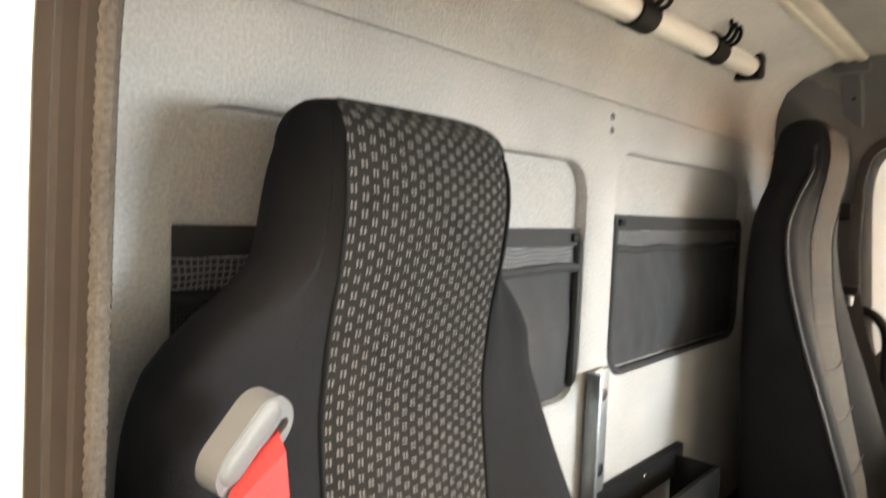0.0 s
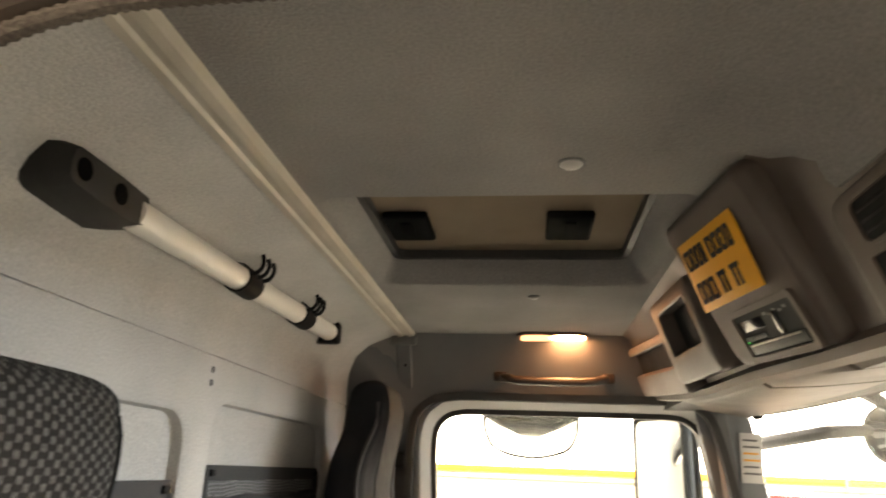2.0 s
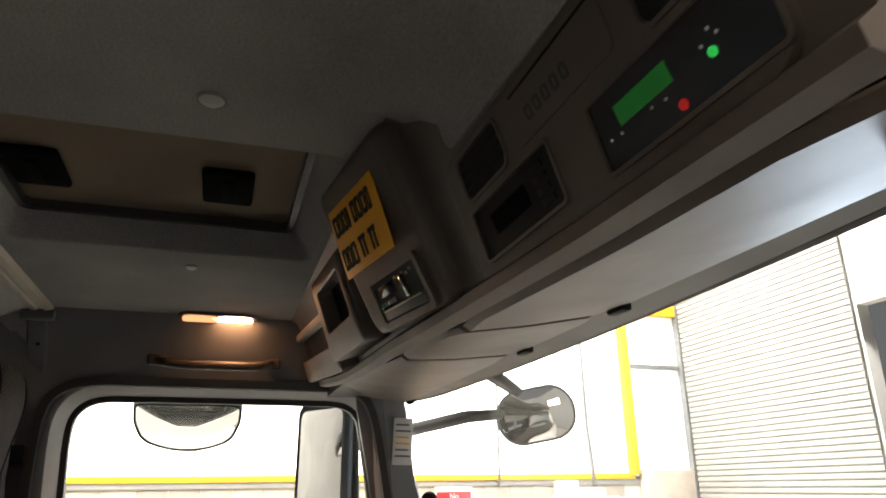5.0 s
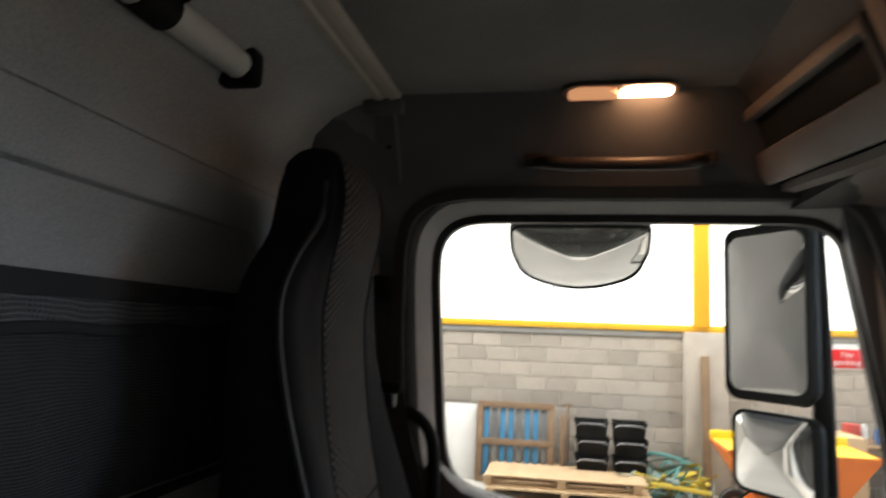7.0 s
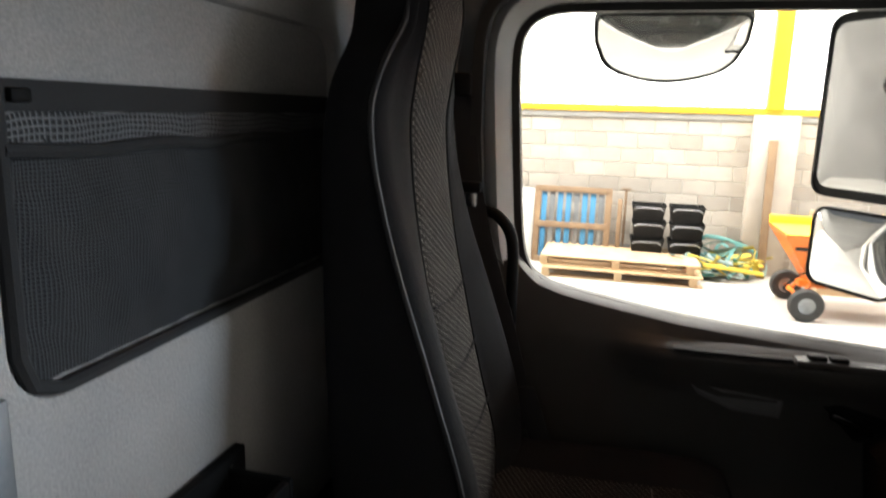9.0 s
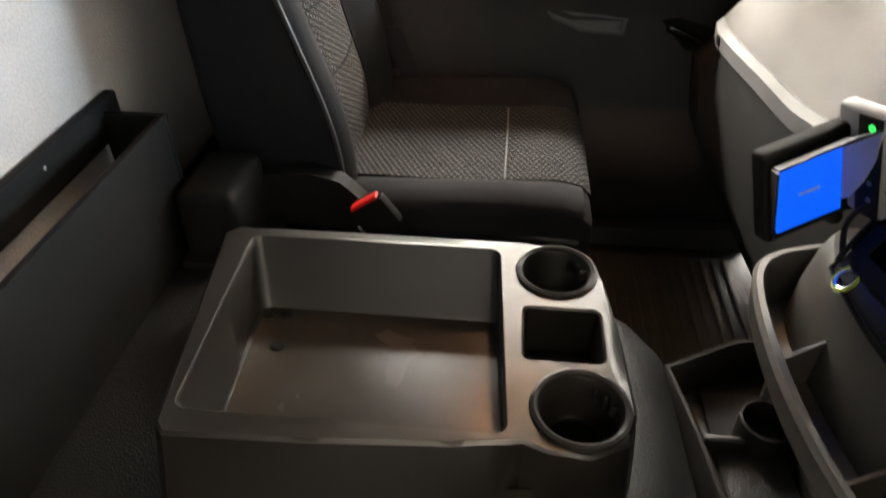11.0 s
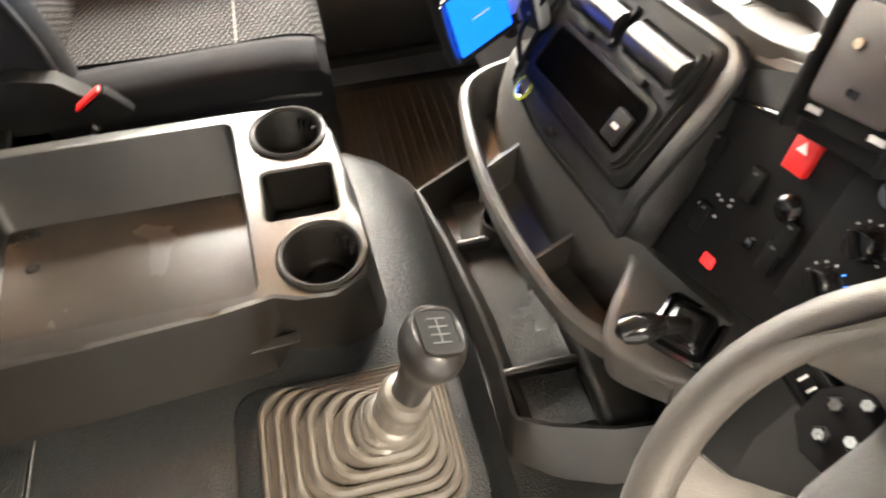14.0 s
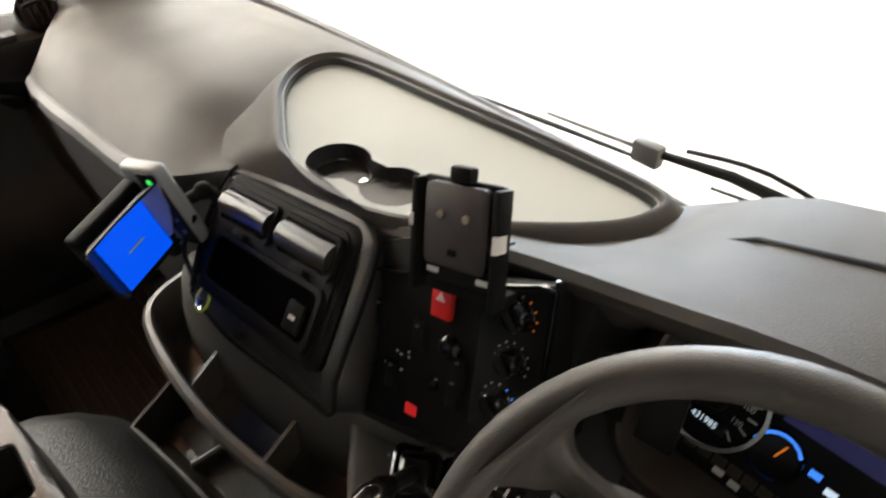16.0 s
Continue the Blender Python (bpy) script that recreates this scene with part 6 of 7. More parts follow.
hood(([(-0.003, -0.006, 0.0), (-0.003, 0.03, 0.0), (-0.003, 0.06, 0.0), (-0.003, 0.090, 0.0)], [(-0.014, 0.008, 0.014), (-0.024, 0.036, 0.030), (-0.030, 0.076, 0.042), (-0.030, 0.112, 0.046)], (-0.003, 0, 0)), HOODM, "hood_side", "dark sun hood")
hood(([(-0.004, 0.089, 0.0), (0.03, 0.089, 0.0), (0.06, 0.089, 0.0), (0.090, 0.089, 0.0)], [(-0.030, 0.113, 0.046), (0.02, 0.116, 0.048), (0.06, 0.116, 0.048), (0.094, 0.112, 0.046)], (0, 0.003, 0)), HOODM, "hood_top", "dark sun hood")
# far wall takes the pale case grey to carry the light on it
hood(([(0.088, 0.012, 0.0), (0.088, 0.035, 0.0), (0.088, 0.06, 0.0), (0.088, 0.090, 0.0)], [(0.089, 0.018, 0.010), (0.091, 0.044, 0.026), (0.093, 0.076, 0.040), (0.094, 0.113, 0.046)], (0.003, 0, 0)), CASE, "hood_far_side", "hood side with the light on it put in as pale grey")
tp = part("control_box", rbox(0.098, 0.120, -0.006, 0.128, -0.022, 0.046, 0.007, 3, m=MM), CASE, mn, "light grey key box")
part("key_strip", rbox(0.0945, 0.0985, -0.002, 0.124, 0.012, 0.044, 0.002, m=MM), BLACK, tp)
part("led", lathe([(0.0005, 0.002), (0.0045, 0.001), (0.0045, 0.0)], 12, MM @ pose(0.0946, 0.112, 0.032, 0, -90, 0)), GREENLED, tp, "green light")
for k in range(4):
    part("key", lathe([(0.0005, 0.0012), (0.003, 0.001), (0.0034, 0.0)], 10, MM @ pose(0.0946, 0.088 - 0.022 * k, 0.032, 0, -90, 0)), TRIMGREY, tp)
part("port", rbox(0.03, 0.05, -0.016, -0.011, -0.022, -0.010, 0.001, m=MM), TRIMGREY, mn)
part("knob", lathe([(0.0005, 0.016), (0.009, 0.016), (0.011, 0.012), (0.011, 0.0)], 14, MM @ pose(0.090, -0.010, -0.014, 90, 0, 0)), BLACK, mn)
AE = MM @ Vector((0.118, 0.035, -0.012))
part("arm", tube(smooth_path([AE, AE + Vector((0.006, 0.012, 0.004)), Vector((-0.06, 1.102, 0.812)), Vector((-0.045, 1.112, 0.80))], 5), 0.009, 10), BLACK, mn, "ball-joint arm")
for p, r in ((AE + Vector((0.004, 0.008, 0.004)), 0.015), (Vector((-0.062, 1.098, 0.815)), 0.013)):
    bmv = bmesh.new()
    bmesh.ops.create_uvsphere(bmv, u_segments=14, v_segments=8, radius=r)
    part("joint", bmv, BLACK, mn, m=Matrix.Translation(p))
part("wing_screw", tube([AE + Vector((0.0, 0.006, 0.012)), AE + Vector((0.002, 0.012, 0.036))], [0.004, 0.006], 8), BLACK, mn)
part("base_plate", rbox(-0.006, 0.016, -0.07, 0.07, -0.004, 0.002, 0.002, m=P1 @ pose(-0.158, 0.0, 0.006)), BLACK, mn)
part("lead", tube(smooth_path([P1 @ Vector(p) for p in ((-0.150, -0.09, 0.010), (-0.160, -0.04, 0.012), (-0.166, 0.02, 0.012), (-0.150, 0.075, 0.012), (-0.11, 0.106, 0.010), (-0.05, 0.118, 0.008))], 5), 0.003, 6), BLACK, mn, "black lead")
part("lead", tube(smooth_path([(-0.035, 1.07, 0.80), (-0.055, 1.05, 0.74), (-0.02, 1.045, 0.70)], 6), 0.0035, 6), BLACK, mn)

# curved shelf under the inserts
sh = thing("dash_shelf", (0.15, 1.02, 0.55), "curved open shelf with dividers below the fascia", "shelf")
LIP = smooth_path([(-0.125, 1.075, 0.655), (-0.112, 1.015, 0.650), (-0.085, 0.980, 0.645), (-0.02, 0.963, 0.640), (0.09, 0.958, 0.636), (0.20, 0.968, 0.632), (0.31, 0.995, 0.63), (0.38, 1.040, 0.628), (0.43, 1.075, 0.628)], 5)
BACKT = smooth_path([(-0.085, 1.060, 0.700), (-0.07, 1.045, 0.697), (-0.03, 1.035, 0.692), (0.02, 1.034, 0.690), (0.09, 1.040, 0.688), (0.16, 1.050, 0.684), (0.235, 1.068, 0.680), (0.31, 1.092, 0.676), (0.40, 1.13, 0.672)], 5)
rings = []
for a, b in zip(LIP, BACKT):
    o = Vector((b.x - a.x, b.y - a.y, 0)).normalized()
    rings.append([a + o * 0.024 + Vector((0, 0, -0.075)), a + o * 0.014 + Vector((0, 0, -0.004)), a + o * 0.010 + Vector((0, 0, 0.002)), a + o * 0.002 + Vector((0, 0, 0.001)), a - o * 0.003 + Vector((0, 0, -0.006)), a + o * 0.004 + Vector((0, 0, -0.045)), a + o * 0.030 + Vector((0, 0, -0.085)),
                  b + Vector((0, 0.05, -0.16)), b + Vector((0, 0.05, 0.01)), b + Vector((0, 0.006, 0.008)), b, b + Vector((0, -0.006, -0.015)), b + Vector((0, -0.014, -0.060)), b + Vector((0, -0.016, -0.115))])
shell = part("shell", loft(rings), SHELF, sh)
for xa, ya, xb, yb, zb in ((0.070, 0.966, 0.047, 1.026, 0.640), (0.232, 0.984, 0.204, 1.050, 0.624)):
    part("divider", loft([[Vector((xa + d, ya, 0.624)), Vector((xb + d, yb, zb)), Vector((xb + d, yb, 0.55)), Vector((xa + d, ya, 0.56))] for d in (-0.003, -0.001, 0.001, 0.003)]), SHELF, sh, "grey divider")
# bulging end of the shelf, carrying the parking brake
BP = frame_on((0.35675, 1.072, 0.656), (0.986, 0.0, -0.165), (0.0, 0.957, 0.290))
END = [(-0.115, 0.012), (-0.095, 0.002), (-0.070, 0.004), (-0.030, -0.030), (0.005, -0.052), (0.032, -0.048), (0.075, 0.0), (0.105, 0.05), (0.10, 0.13), (0.045, 0.125), (-0.03, 0.070)]
END = [tuple(p[:2]) for p in smooth_path([(u, v, 0) for u, v in END + END[:1]], 4)[:-1]]
part("brake_panel", loft([[BP @ Vector((u, v, d)) for u, v in offset(END, -e)] for e, d in ((-0.004, -0.10), (-0.002, -0.012), (0.0, -0.004), (0.004, 0.0), (0.012, 0.001))]), SHELF, sh, "moulded end of the shelf round the parking brake")
pb = thing("parking_brake", (0.395, 1.08, 0.66), "black parking brake lever in a square gaiter", "parking brake")
PM = BP @ pose(0.030, 0.030, 0.001, 0, 0, 40)
part("bezel", loft([[Vector((u, v, d)) for u, v in rrect(-0.034 + e, 0.034 - e, -0.034 + e, 0.034 - e, 0.012, 6)] for e, d in ((-0.002, -0.01), (0.0, 0.005), (0.004, 0.008), (0.008, 0.004))]), GLOSS, pb, m=PM)
part("gaiter", loft([[Vector((u * q, v * q + o, d)) for u, v in rrect(-0.026, 0.026, -0.026, 0.026, 0.009, 6)] for q, o, d in ((1, 0, 0.003), (0.92, 0, 0.014), (0.78, 0, 0.017), (0.76, -0.002, 0.026), (0.60, -0.004, 0.029), (0.55, -0.006, 0.036), (0.3, -0.008, 0.038))]), GLOSS, pb, "folded gaiter", m=PM)
part("lever", tube([PM @ Vector(p) for p in ((0, -0.004, 0.030), (-0.010, -0.016, 0.046), (-0.024, -0.030, 0.058))], 0.009, 12), BLACK, pb)
part("grip", tube([PM @ Vector(p) for p in ((-0.018, -0.024, 0.052), (-0.026, -0.032, 0.058), (-0.038, -0.044, 0.063), (-0.046, -0.052, 0.062), (-0.050, -0.056, 0.060))], [0.010, 0.0155, 0.0165, 0.0135, 0.004], 14), GLOSS, pb, "glossy lever grip")

# lower bin in front of the tunnel
lb = thing("lower_bin", (0.13, 1.0, 0.40), "long dark bin with patterned rubber floor ahead of the tunnel", "storage bin")
BO = dense([(-0.092, 0.903), (0.029, 0.924), (0.158, 0.940), (0.251, 0.945), (0.335, 0.940), (0.346, 0.944), (0.368, 0.990), (0.391, 1.068), (0.40, 1.15), (0.30, 1.17), (0.0, 1.14), (-0.17, 1.10), (-0.157, 1.02)], 0.03)
rings = [[XYZ(u + 0.030 * (u > 0.3), v - 0.004, 0.345) for u, v in offset(BO, 0.010)], [XYZ(u, v, 0.428) for u, v in offset(BO, 0.003)], [XYZ(u, v, 0.434) for u, v in BO], [XYZ(u, v, 0.433) for u, v in offset(BO, -0.006)], [XYZ(u, v, 0.362) for u, v in offset(BO, -0.016)]]
bm = loft(rings, caps=False)
part("bin_wall", bm, TRAYPLASTIC, lb)
part("floor", plate(offset(BO, -0.012), XYZ, 0.35, 0.364), TRAYPLASTIC, lb)
DOTS = vinyl("bin_mat", (0.020, 0.019, 0.017), 0.30, 330, 1.0)
matt = part("mat", loft([[XYZ(u, v, z) for u, v in ((x, 0.968 + 0.02 * max(0.0, x)), (x, 0.972 + 0.02 * max(0.0, x)), (x, 1.064), (x, 1.068))] for x, z in ((-0.10, 0.372), (0.05, 0.371), (0.20, 0.371), (0.345, 0.370))], caps=False, closed=False), DOTS, lb, "dimpled rubber mat")
for x in (0.000, 0.250):
    part("rib", rbox(x, x + 0.012, 0.950, 1.07, 0.366, 0.397, 0.005, 3), TRAYPLASTIC, lb)
part("ledge", rbox(-0.13, 0.37, 1.07, 1.14, 0.36, 0.405, 0.012, 3), TRAYPLASTIC, lb)
part("front_ledge", loft([[Vector((x, y, z)) for y, z in ((0.940 + 0.1 * max(0.0, 0.1 - x) * 0.0 + dy, 0.36), (0.962 + dy, 0.364), (0.958 + dy, 0.380), (0.940 + dy, 0.395))] for x, dy in ((-0.06, -0.012), (0.03, 0.0), (0.16, 0.016), (0.33, 0.020))]), TRAYPLASTIC, lb)
part("cup_ring", lathe([(0.034, 0.0), (0.037, 0.003), (0.037, 0.05), (0.034, 0.053), (0.033, 0.05), (0.033, 0.0)], 22, pose(-0.012, 1.035, 0.368)), TRAYPLASTIC, lb)

# ---- steering wheel, column, instruments ----
wh = thing("steering_wheel", (0.73, 1.08, 0.78), "dark grey four-spoke steering wheel with a bolted cover plate", "steering wheel")
WM = frame_on((0.73, 1.03, 0.877), (1, 0, 0), (0, 0.667, 0.745))
WGREY = vinyl("wheel_grain", (0.060, 0.055, 0.049), 0.5, 420, 0.3)
part("rim", tube([WM @ Vector((0.2065 * math.cos(2 * math.pi * k / 64), 0.2065 * math.sin(2 * math.pi * k / 64), 0)) for k in range(64)], 0.0175, 14, closed=True), WGREY, wh)
pad = [(0.0, 0.080), (-0.058, 0.076), (-0.10, 0.068), (-0.14, 0.056), (-0.157, 0.040), (-0.148, 0.01), (-0.142, -0.02), (-0.13, -0.06), (-0.09, -0.09), (0.0, -0.10), (0.09, -0.09), (0.13, -0.06), (0.142, -0.02), (0.148, 0.01), (0.157, 0.040), (0.14, 0.056), (0.10, 0.068), (0.058, 0.076)]
pad = [tuple(p[:2]) for p in smooth_path([(u, v, 0) for u, v in pad + pad[:1]], 3)[:-1]]
part("airbag_cover", loft([[Vector((u * s, v * s, d)) for u, v in pad] for s, d in ((0.95, -0.095), (1.0, -0.075), (0.99, -0.062), (0.93, -0.052), (0.75, -0.045), (0.4, -0.042))]), surf("hub_plastic", (0.10, 0.096, 0.092), (0.08, 0.077, 0.074), 0.55, fine=700, bump=0.3), wh, "grey hub cover", m=WM)
for side in (1, -1):
    # broad upper web flowing from the rim into the hub
    up = smooth_path([(-0.160, 0.130, 0.0), (-0.166, 0.107, -0.014), (-0.175, 0.084, -0.028), (-0.165, 0.066, -0.038), (-0.142, 0.060, -0.048), (-0.105, 0.060, -0.060)], 4)
    low = smooth_path([(-0.2065, -0.002, 0.0), (-0.199, 0.006, -0.020), (-0.189, 0.013, -0.040), (-0.178, 0.018, -0.055), (-0.165, 0.026, -0.064), (-0.138, 0.020, -0.070)], 4)
    rings = []
    for a, b in zip(up, low):
        a, b = Vector(a), Vector(b)
        rim = 0.014 * max(0.0, 1 - (a - Vector(up[0])).length / 0.035)
        ring = [a + (b - a) * q + Vector((0, 0, h + rim * (0.3 + 0.7 * (0 < q < 1)))) for q, h in ((0.0, 0.0), (0.05, 0.005), (0.16, 0.009), (0.40, 0.010), (0.56, 0.006), (0.80, 0.003), (0.95, 0.002), (1.0, -0.003))]
        ring += [a + (b - a) * q + Vector((0, 0, -0.016)) for q in (0.95, 0.5, 0.05)]
        rings.append([Vector((p.x * side, p.y, p.z)) for p in ring])
    part("spoke", loft(rings), WGREY, wh, m=WM)
for a in (218, 322):
    c, s = math.cos(radians(a)), math.sin(radians(a))
    rings = []
    for q, w, dz in ((0.10, 0.046, -0.078), (0.14, 0.036, -0.064), (0.175, 0.032, -0.034), (0.203, 0.044, -0.006)):
        rings.append([Vector((q * c - s * w * u, q * s + c * w * u, dz + 0.010 * v)) for u, v in ((-1, -0.6), (-1, 0.4), (-0.6, 1), (0.6, 1), (1, 0.4), (1, -0.6), (0.6, -1), (-0.6, -1))])
    part("spoke", loft(rings), WGREY, wh, m=WM)
cp = part("cover_plate", plate([(-0.140, -0.036), (-0.142, 0.013), (-0.160, 0.036), (-0.182, 0.022), (-0.193, -0.005), (-0.186, -0.032), (-0.162, -0.042)], XYZ, -0.090, -0.080), BLACK, wh, "dark cover plate with four bolts", m=WM)
for u, v in ((-0.167, 0.016), (-0.1775, -0.002), (-0.165, -0.023), (-0.151, -0.007)):
    part("bolt", lathe([(0.0005, 0.006), (0.0045, 0.006), (0.006, 0.004), (0.007, 0.0)], 6, WM @ pose(u, v, -0.0802)), STEEL, cp, "bright bolt")
part("column", loft([[WM @ Vector((u * s, v * s, d)) for u, v in rrect(-0.075, 0.075, -0.065, 0.065, 0.03, 6)] for s, d in ((0.7, -0.09), (1.0, -0.11), (1.0, -0.22), (1.25, -0.34))]), PLASTIC, wh, "steering column cowl")
part("stalk", tube([WM @ Vector(p) for p in ((-0.06, -0.01, -0.135), (-0.14, -0.014, -0.122), (-0.196, -0.014, -0.108))], [0.010, 0.012, 0.016], 12), GLOSS, wh, "black control stalk")
part("stalk_tip", tube([WM @ Vector(p) for p in ((-0.190, -0.014, -0.109), (-0.226, -0.013, -0.101))], 0.0185, 14), GLOSS, wh)
for k in range(4):
    part("stalk_mark", rbox(-0.0012, 0.0012, -0.004, 0.004, 0.0, 0.0008, 0, m=WM @ pose(-0.218 + 0.010 * k, -0.0135, -0.0845 - 0.0022 * k)), WHITEPRINT, wh)

ic = thing("instrument_cluster", (0.74, 1.28, 0.70), "dark instrument cluster with two dials and lit displays behind the wheel", "instrument cluster")
IM = frame_on((0.76, 1.262, 0.83), (1, 0, 0), (0, 0.52, 0.85))
OUT = rrect(-0.215, 0.215, -0.062, 0.100, 0.042, 8)
FLOOR = rrect(-0.208, 0.208, -0.034, 0.092, 0.026, 8)
part("binnacle", loft([[Vector((u, v, d)) for u, v in offset(OUT, o)] for o, d in ((0.040, -0.06), (0.030, 0.0), (0.018, 0.030), (0.008, 0.043), (0.002, 0.047), (-0.002, 0.045), (-0.004, 0.038))] + [[Vector((p[0] + (q[0] - p[0]) * k, p[1] + (q[1] - p[1]) * k, d)) for p, q in zip(OUT, FLOOR)] for k, d in ((0.5, 0.020), (0.85, 0.006), (1.0, 0.0))], caps=False), vinyl("binnacle_plastic", (0.046, 0.038, 0.031), 0.5, 450, 0.2), ic, "deep dark rounded surround", m=IM)
part("face", plate(offset(FLOOR, 0.003), XYZ, -0.004, 0.004), BLACK, ic, m=IM)
for k in range(9):
    part("warning_cell", rbox(-0.006, 0.006, -0.005, 0.005, 0.0, 0.001, 0, m=IM @ pose(-0.19 + 0.0145 * k, -0.020, 0.004)), surf("cell_brown", (0.03, 0.022, 0.016), None, 0.5) if k == 0 else bpy.data.materials["cell_brown"], ic)
for cu, r0, n, mt in ((-0.160, 0.041, 13, WHITEPRINT), (0.12, 0.041, 13, WHITEPRINT)):
    g = part("dial", lathe([(r0, 0.0), (r0 + 0.002, 0.006), (r0 + 0.006, 0.006), (r0 + 0.007, 0.0)], 32, IM @ pose(cu, 0.028, 0.004)), STEEL, ic, "round dial with a bright rim")
    for k in range(n):
        a = 225 - 270 * k / (n - 1)
        part("tick", rbox(r0 - 0.012, r0 - 0.003, -0.0008, 0.0008, 0.0045, 0.0052, 0, m=IM @ pose(cu, 0.028, 0, 0, 0, a)), mt, g)
    part("needle", rbox(0.004, r0 - 0.012, -0.0014, 0.0014, 0.006, 0.0075, 0.0005, m=IM @ pose(cu, 0.028, 0, 0, 0, 190)), ORANGELED, g, "orange needle")
    part("needle_hub", lathe([(0.0005, 0.010), (0.009, 0.009), (0.011, 0.004)], 14, IM @ pose(cu, 0.028, 0)), BLACK, g)
dd = part("mileage_display", rbox(-0.182, -0.140, 0.0, 0.012, 0.004, 0.0052, 0, m=IM), GLOSS, ic)


def writing(name, text, size, m, material, parent):
    cu = bpy.data.curves.new("text", "FONT")
    cu.body, cu.size, cu.align_x, cu.extrude = text, size, "CENTER", 0.0002
    tmp = bpy.data.objects.new("text", cu)
    scene.collection.objects.link(tmp)
    me = bpy.data.meshes.new_from_object(tmp.evaluated_get(bpy.context.evaluated_depsgraph_get()))
    bpy.data.objects.remove(tmp)
    b = bmesh.new()
    b.from_mesh(me)
    bpy.data.meshes.remove(me)
    return part(name, b, material, parent, m=m, smooth=0)


writing("digits", "431985", 0.0085, IM @ pose(-0.161, 0.0025, 0.0055), DIGITS, dd)
writing("dial_number", "100", 0.0075, IM @ pose(-0.134, 0.034, 0.0048), WHITEPRINT, ic)
writing("dial_number", "120", 0.0075, IM @ pose(-0.137, 0.017, 0.0048), WHITEPRINT, ic)
part("info_display", rbox(-0.108, -0.02, 0.045, 0.068, 0.004, 0.0052, 0, m=IM), glow("dim_blue_screen", (0.03, 0.03, 0.12), 0.12), ic, "dim blue display")
part("small_gauge", lathe([(0.0005, 0.0), (0.020, 0.0), (0.022, 0.003), (0.024, 0.0)], 24, IM @ pose(-0.098, 0.014, 0.0042)), GLOSS, ic)
for k in range(7):
    a = 160 - 20 * k
    part("gauge_arc", rbox(0.019, 0.022, -0.0034, 0.0034, 0.006, 0.0075, 0, m=IM @ pose(-0.098, 0.014, 0, 0, 0, a)), BLUELED, ic)
part("gauge_needle", rbox(0, 0.014, -0.001, 0.001, 0.006, 0.0075, 0, m=IM @ pose(-0.098, 0.014, 0, 0, 0, 70)), ORANGELED, ic)
for u, v, mt in ((-0.066, 0.020, BLUELED), (-0.050, 0.014, DIGITS), (-0.056, -0.020, REDLED), (-0.128, -0.028, WHITEPRINT), (-0.112, -0.030, WHITEPRINT)):
    part("tell_tale", rbox(u - 0.005, u + 0.005, v - 0.003, v + 0.003, 0.0042, 0.0058, 0, m=IM), mt, ic)

# small black fans clipped on the windscreen pillar
fn = thing("pillar_cups", (-0.90, 1.28, 0.95), "three round black suction cups on the passenger windscreen pillar", "suction cups")
for y, z in ((1.395, 1.165), (1.415, 1.085), (1.44, 1.005)):
    part("cup", lathe([(0.0005, 0.02), (0.022, 0.018), (0.027, 0.012), (0.027, 0.0), (0.010, -0.02)], 18, pose(-0.945, y, z, 75, 0, 50)), BLACK, fn)
part("stem", tube([(-0.96, 1.36, 1.15), (-0.965, 1.365, 1.10), (-0.965, 1.38, 0.96)], 0.010, 8), BLACK, fn)
part("handle", tube(smooth_path([(-0.95, 1.235, 1.09), (-0.915, 1.235, 1.085), (-0.905, 1.245, 1.05), (-0.905, 1.25, 0.86)], 5), 0.012, 10), BLACK, fn, "black grab handle on the pillar")

# ---- outside: mirrors and wipers ----
def mirror_head(name, m, w, h, depth, label, convex=0.02, r=0.04, edge=BLACK, drop=0.0):
    t = thing(name, tuple(m.translation), label, "mirror")
    o = dense(rrect(-w, w, -h, h, r, 8), 0.02)
    # a drooping lower edge
    o = [(u * (1.0 + 0.10 * drop * min(0.0, v / h)), v - drop * 0.42 * h * ((1 - (u / w) ** 2) - 0.55) * min(1.0, max(0.0, 0.5 - 0.5 * v / h))) for u, v in o]
    part("housing", loft([[Vector((u * s, v * s, d)) for u, v in o] for s, d in ((1.0, 0.004), (1.03, -0.01), (0.98, -depth * 0.5), (0.75, -depth), (0.3, -depth * 1.1))]), BLACK, t, "black housing", m=m)
    rings = [[Vector((u * s, v * s, 0.003 + convex * (1 - s * s))) for u, v in o] for s in (0.97, 0.85, 0.7, 0.5, 0.3, 0.1)]
    part("glass", loft(rings), MIRROR, t, "mirror glass", m=m)
    part("rim", ringed(offset(o, 0.003), offset(o, -0.004), XYZ, -0.004, 0.007), edge, t, m=m)
    return t


# the kerb mirror hangs over the door window
km = mirror_head("kerb_mirror", frame_on((-1.16, 0.62, 1.412), (0, 1, 0), (0.766, 0, 0.643)), 0.165, 0.094, 0.05, "wide convex kerb mirror hanging above the passenger window", 0.03, 0.03, BLACK, 1.3)
part("arm", rbox(-1.14, -1.06, 0.585, 0.655, 1.47, 1.52, 0.01), BLACK, km)
for y in (0.56, 0.68):
    part("mount", rbox(-1.15, -1.02, y - 0.02, y + 0.02, 1.49, 1.51, 0.005), STEEL, km)
mirror_head("main_mirror", frame_on((-1.27, 1.08, 1.285), (0.838, 0.545, 0), (0, 0, 1)), 0.125, 0.215, 0.07, "tall main mirror outside the passenger door", 0.006, 0.035)
mirror_head("wide_angle_mirror", frame_on((-1.27, 1.09, 0.94), (0.838, 0.545, 0), (0, 0, 1)), 0.118, 0.098, 0.07, "square wide-angle mirror below the main mirror", 0.02, 0.035)
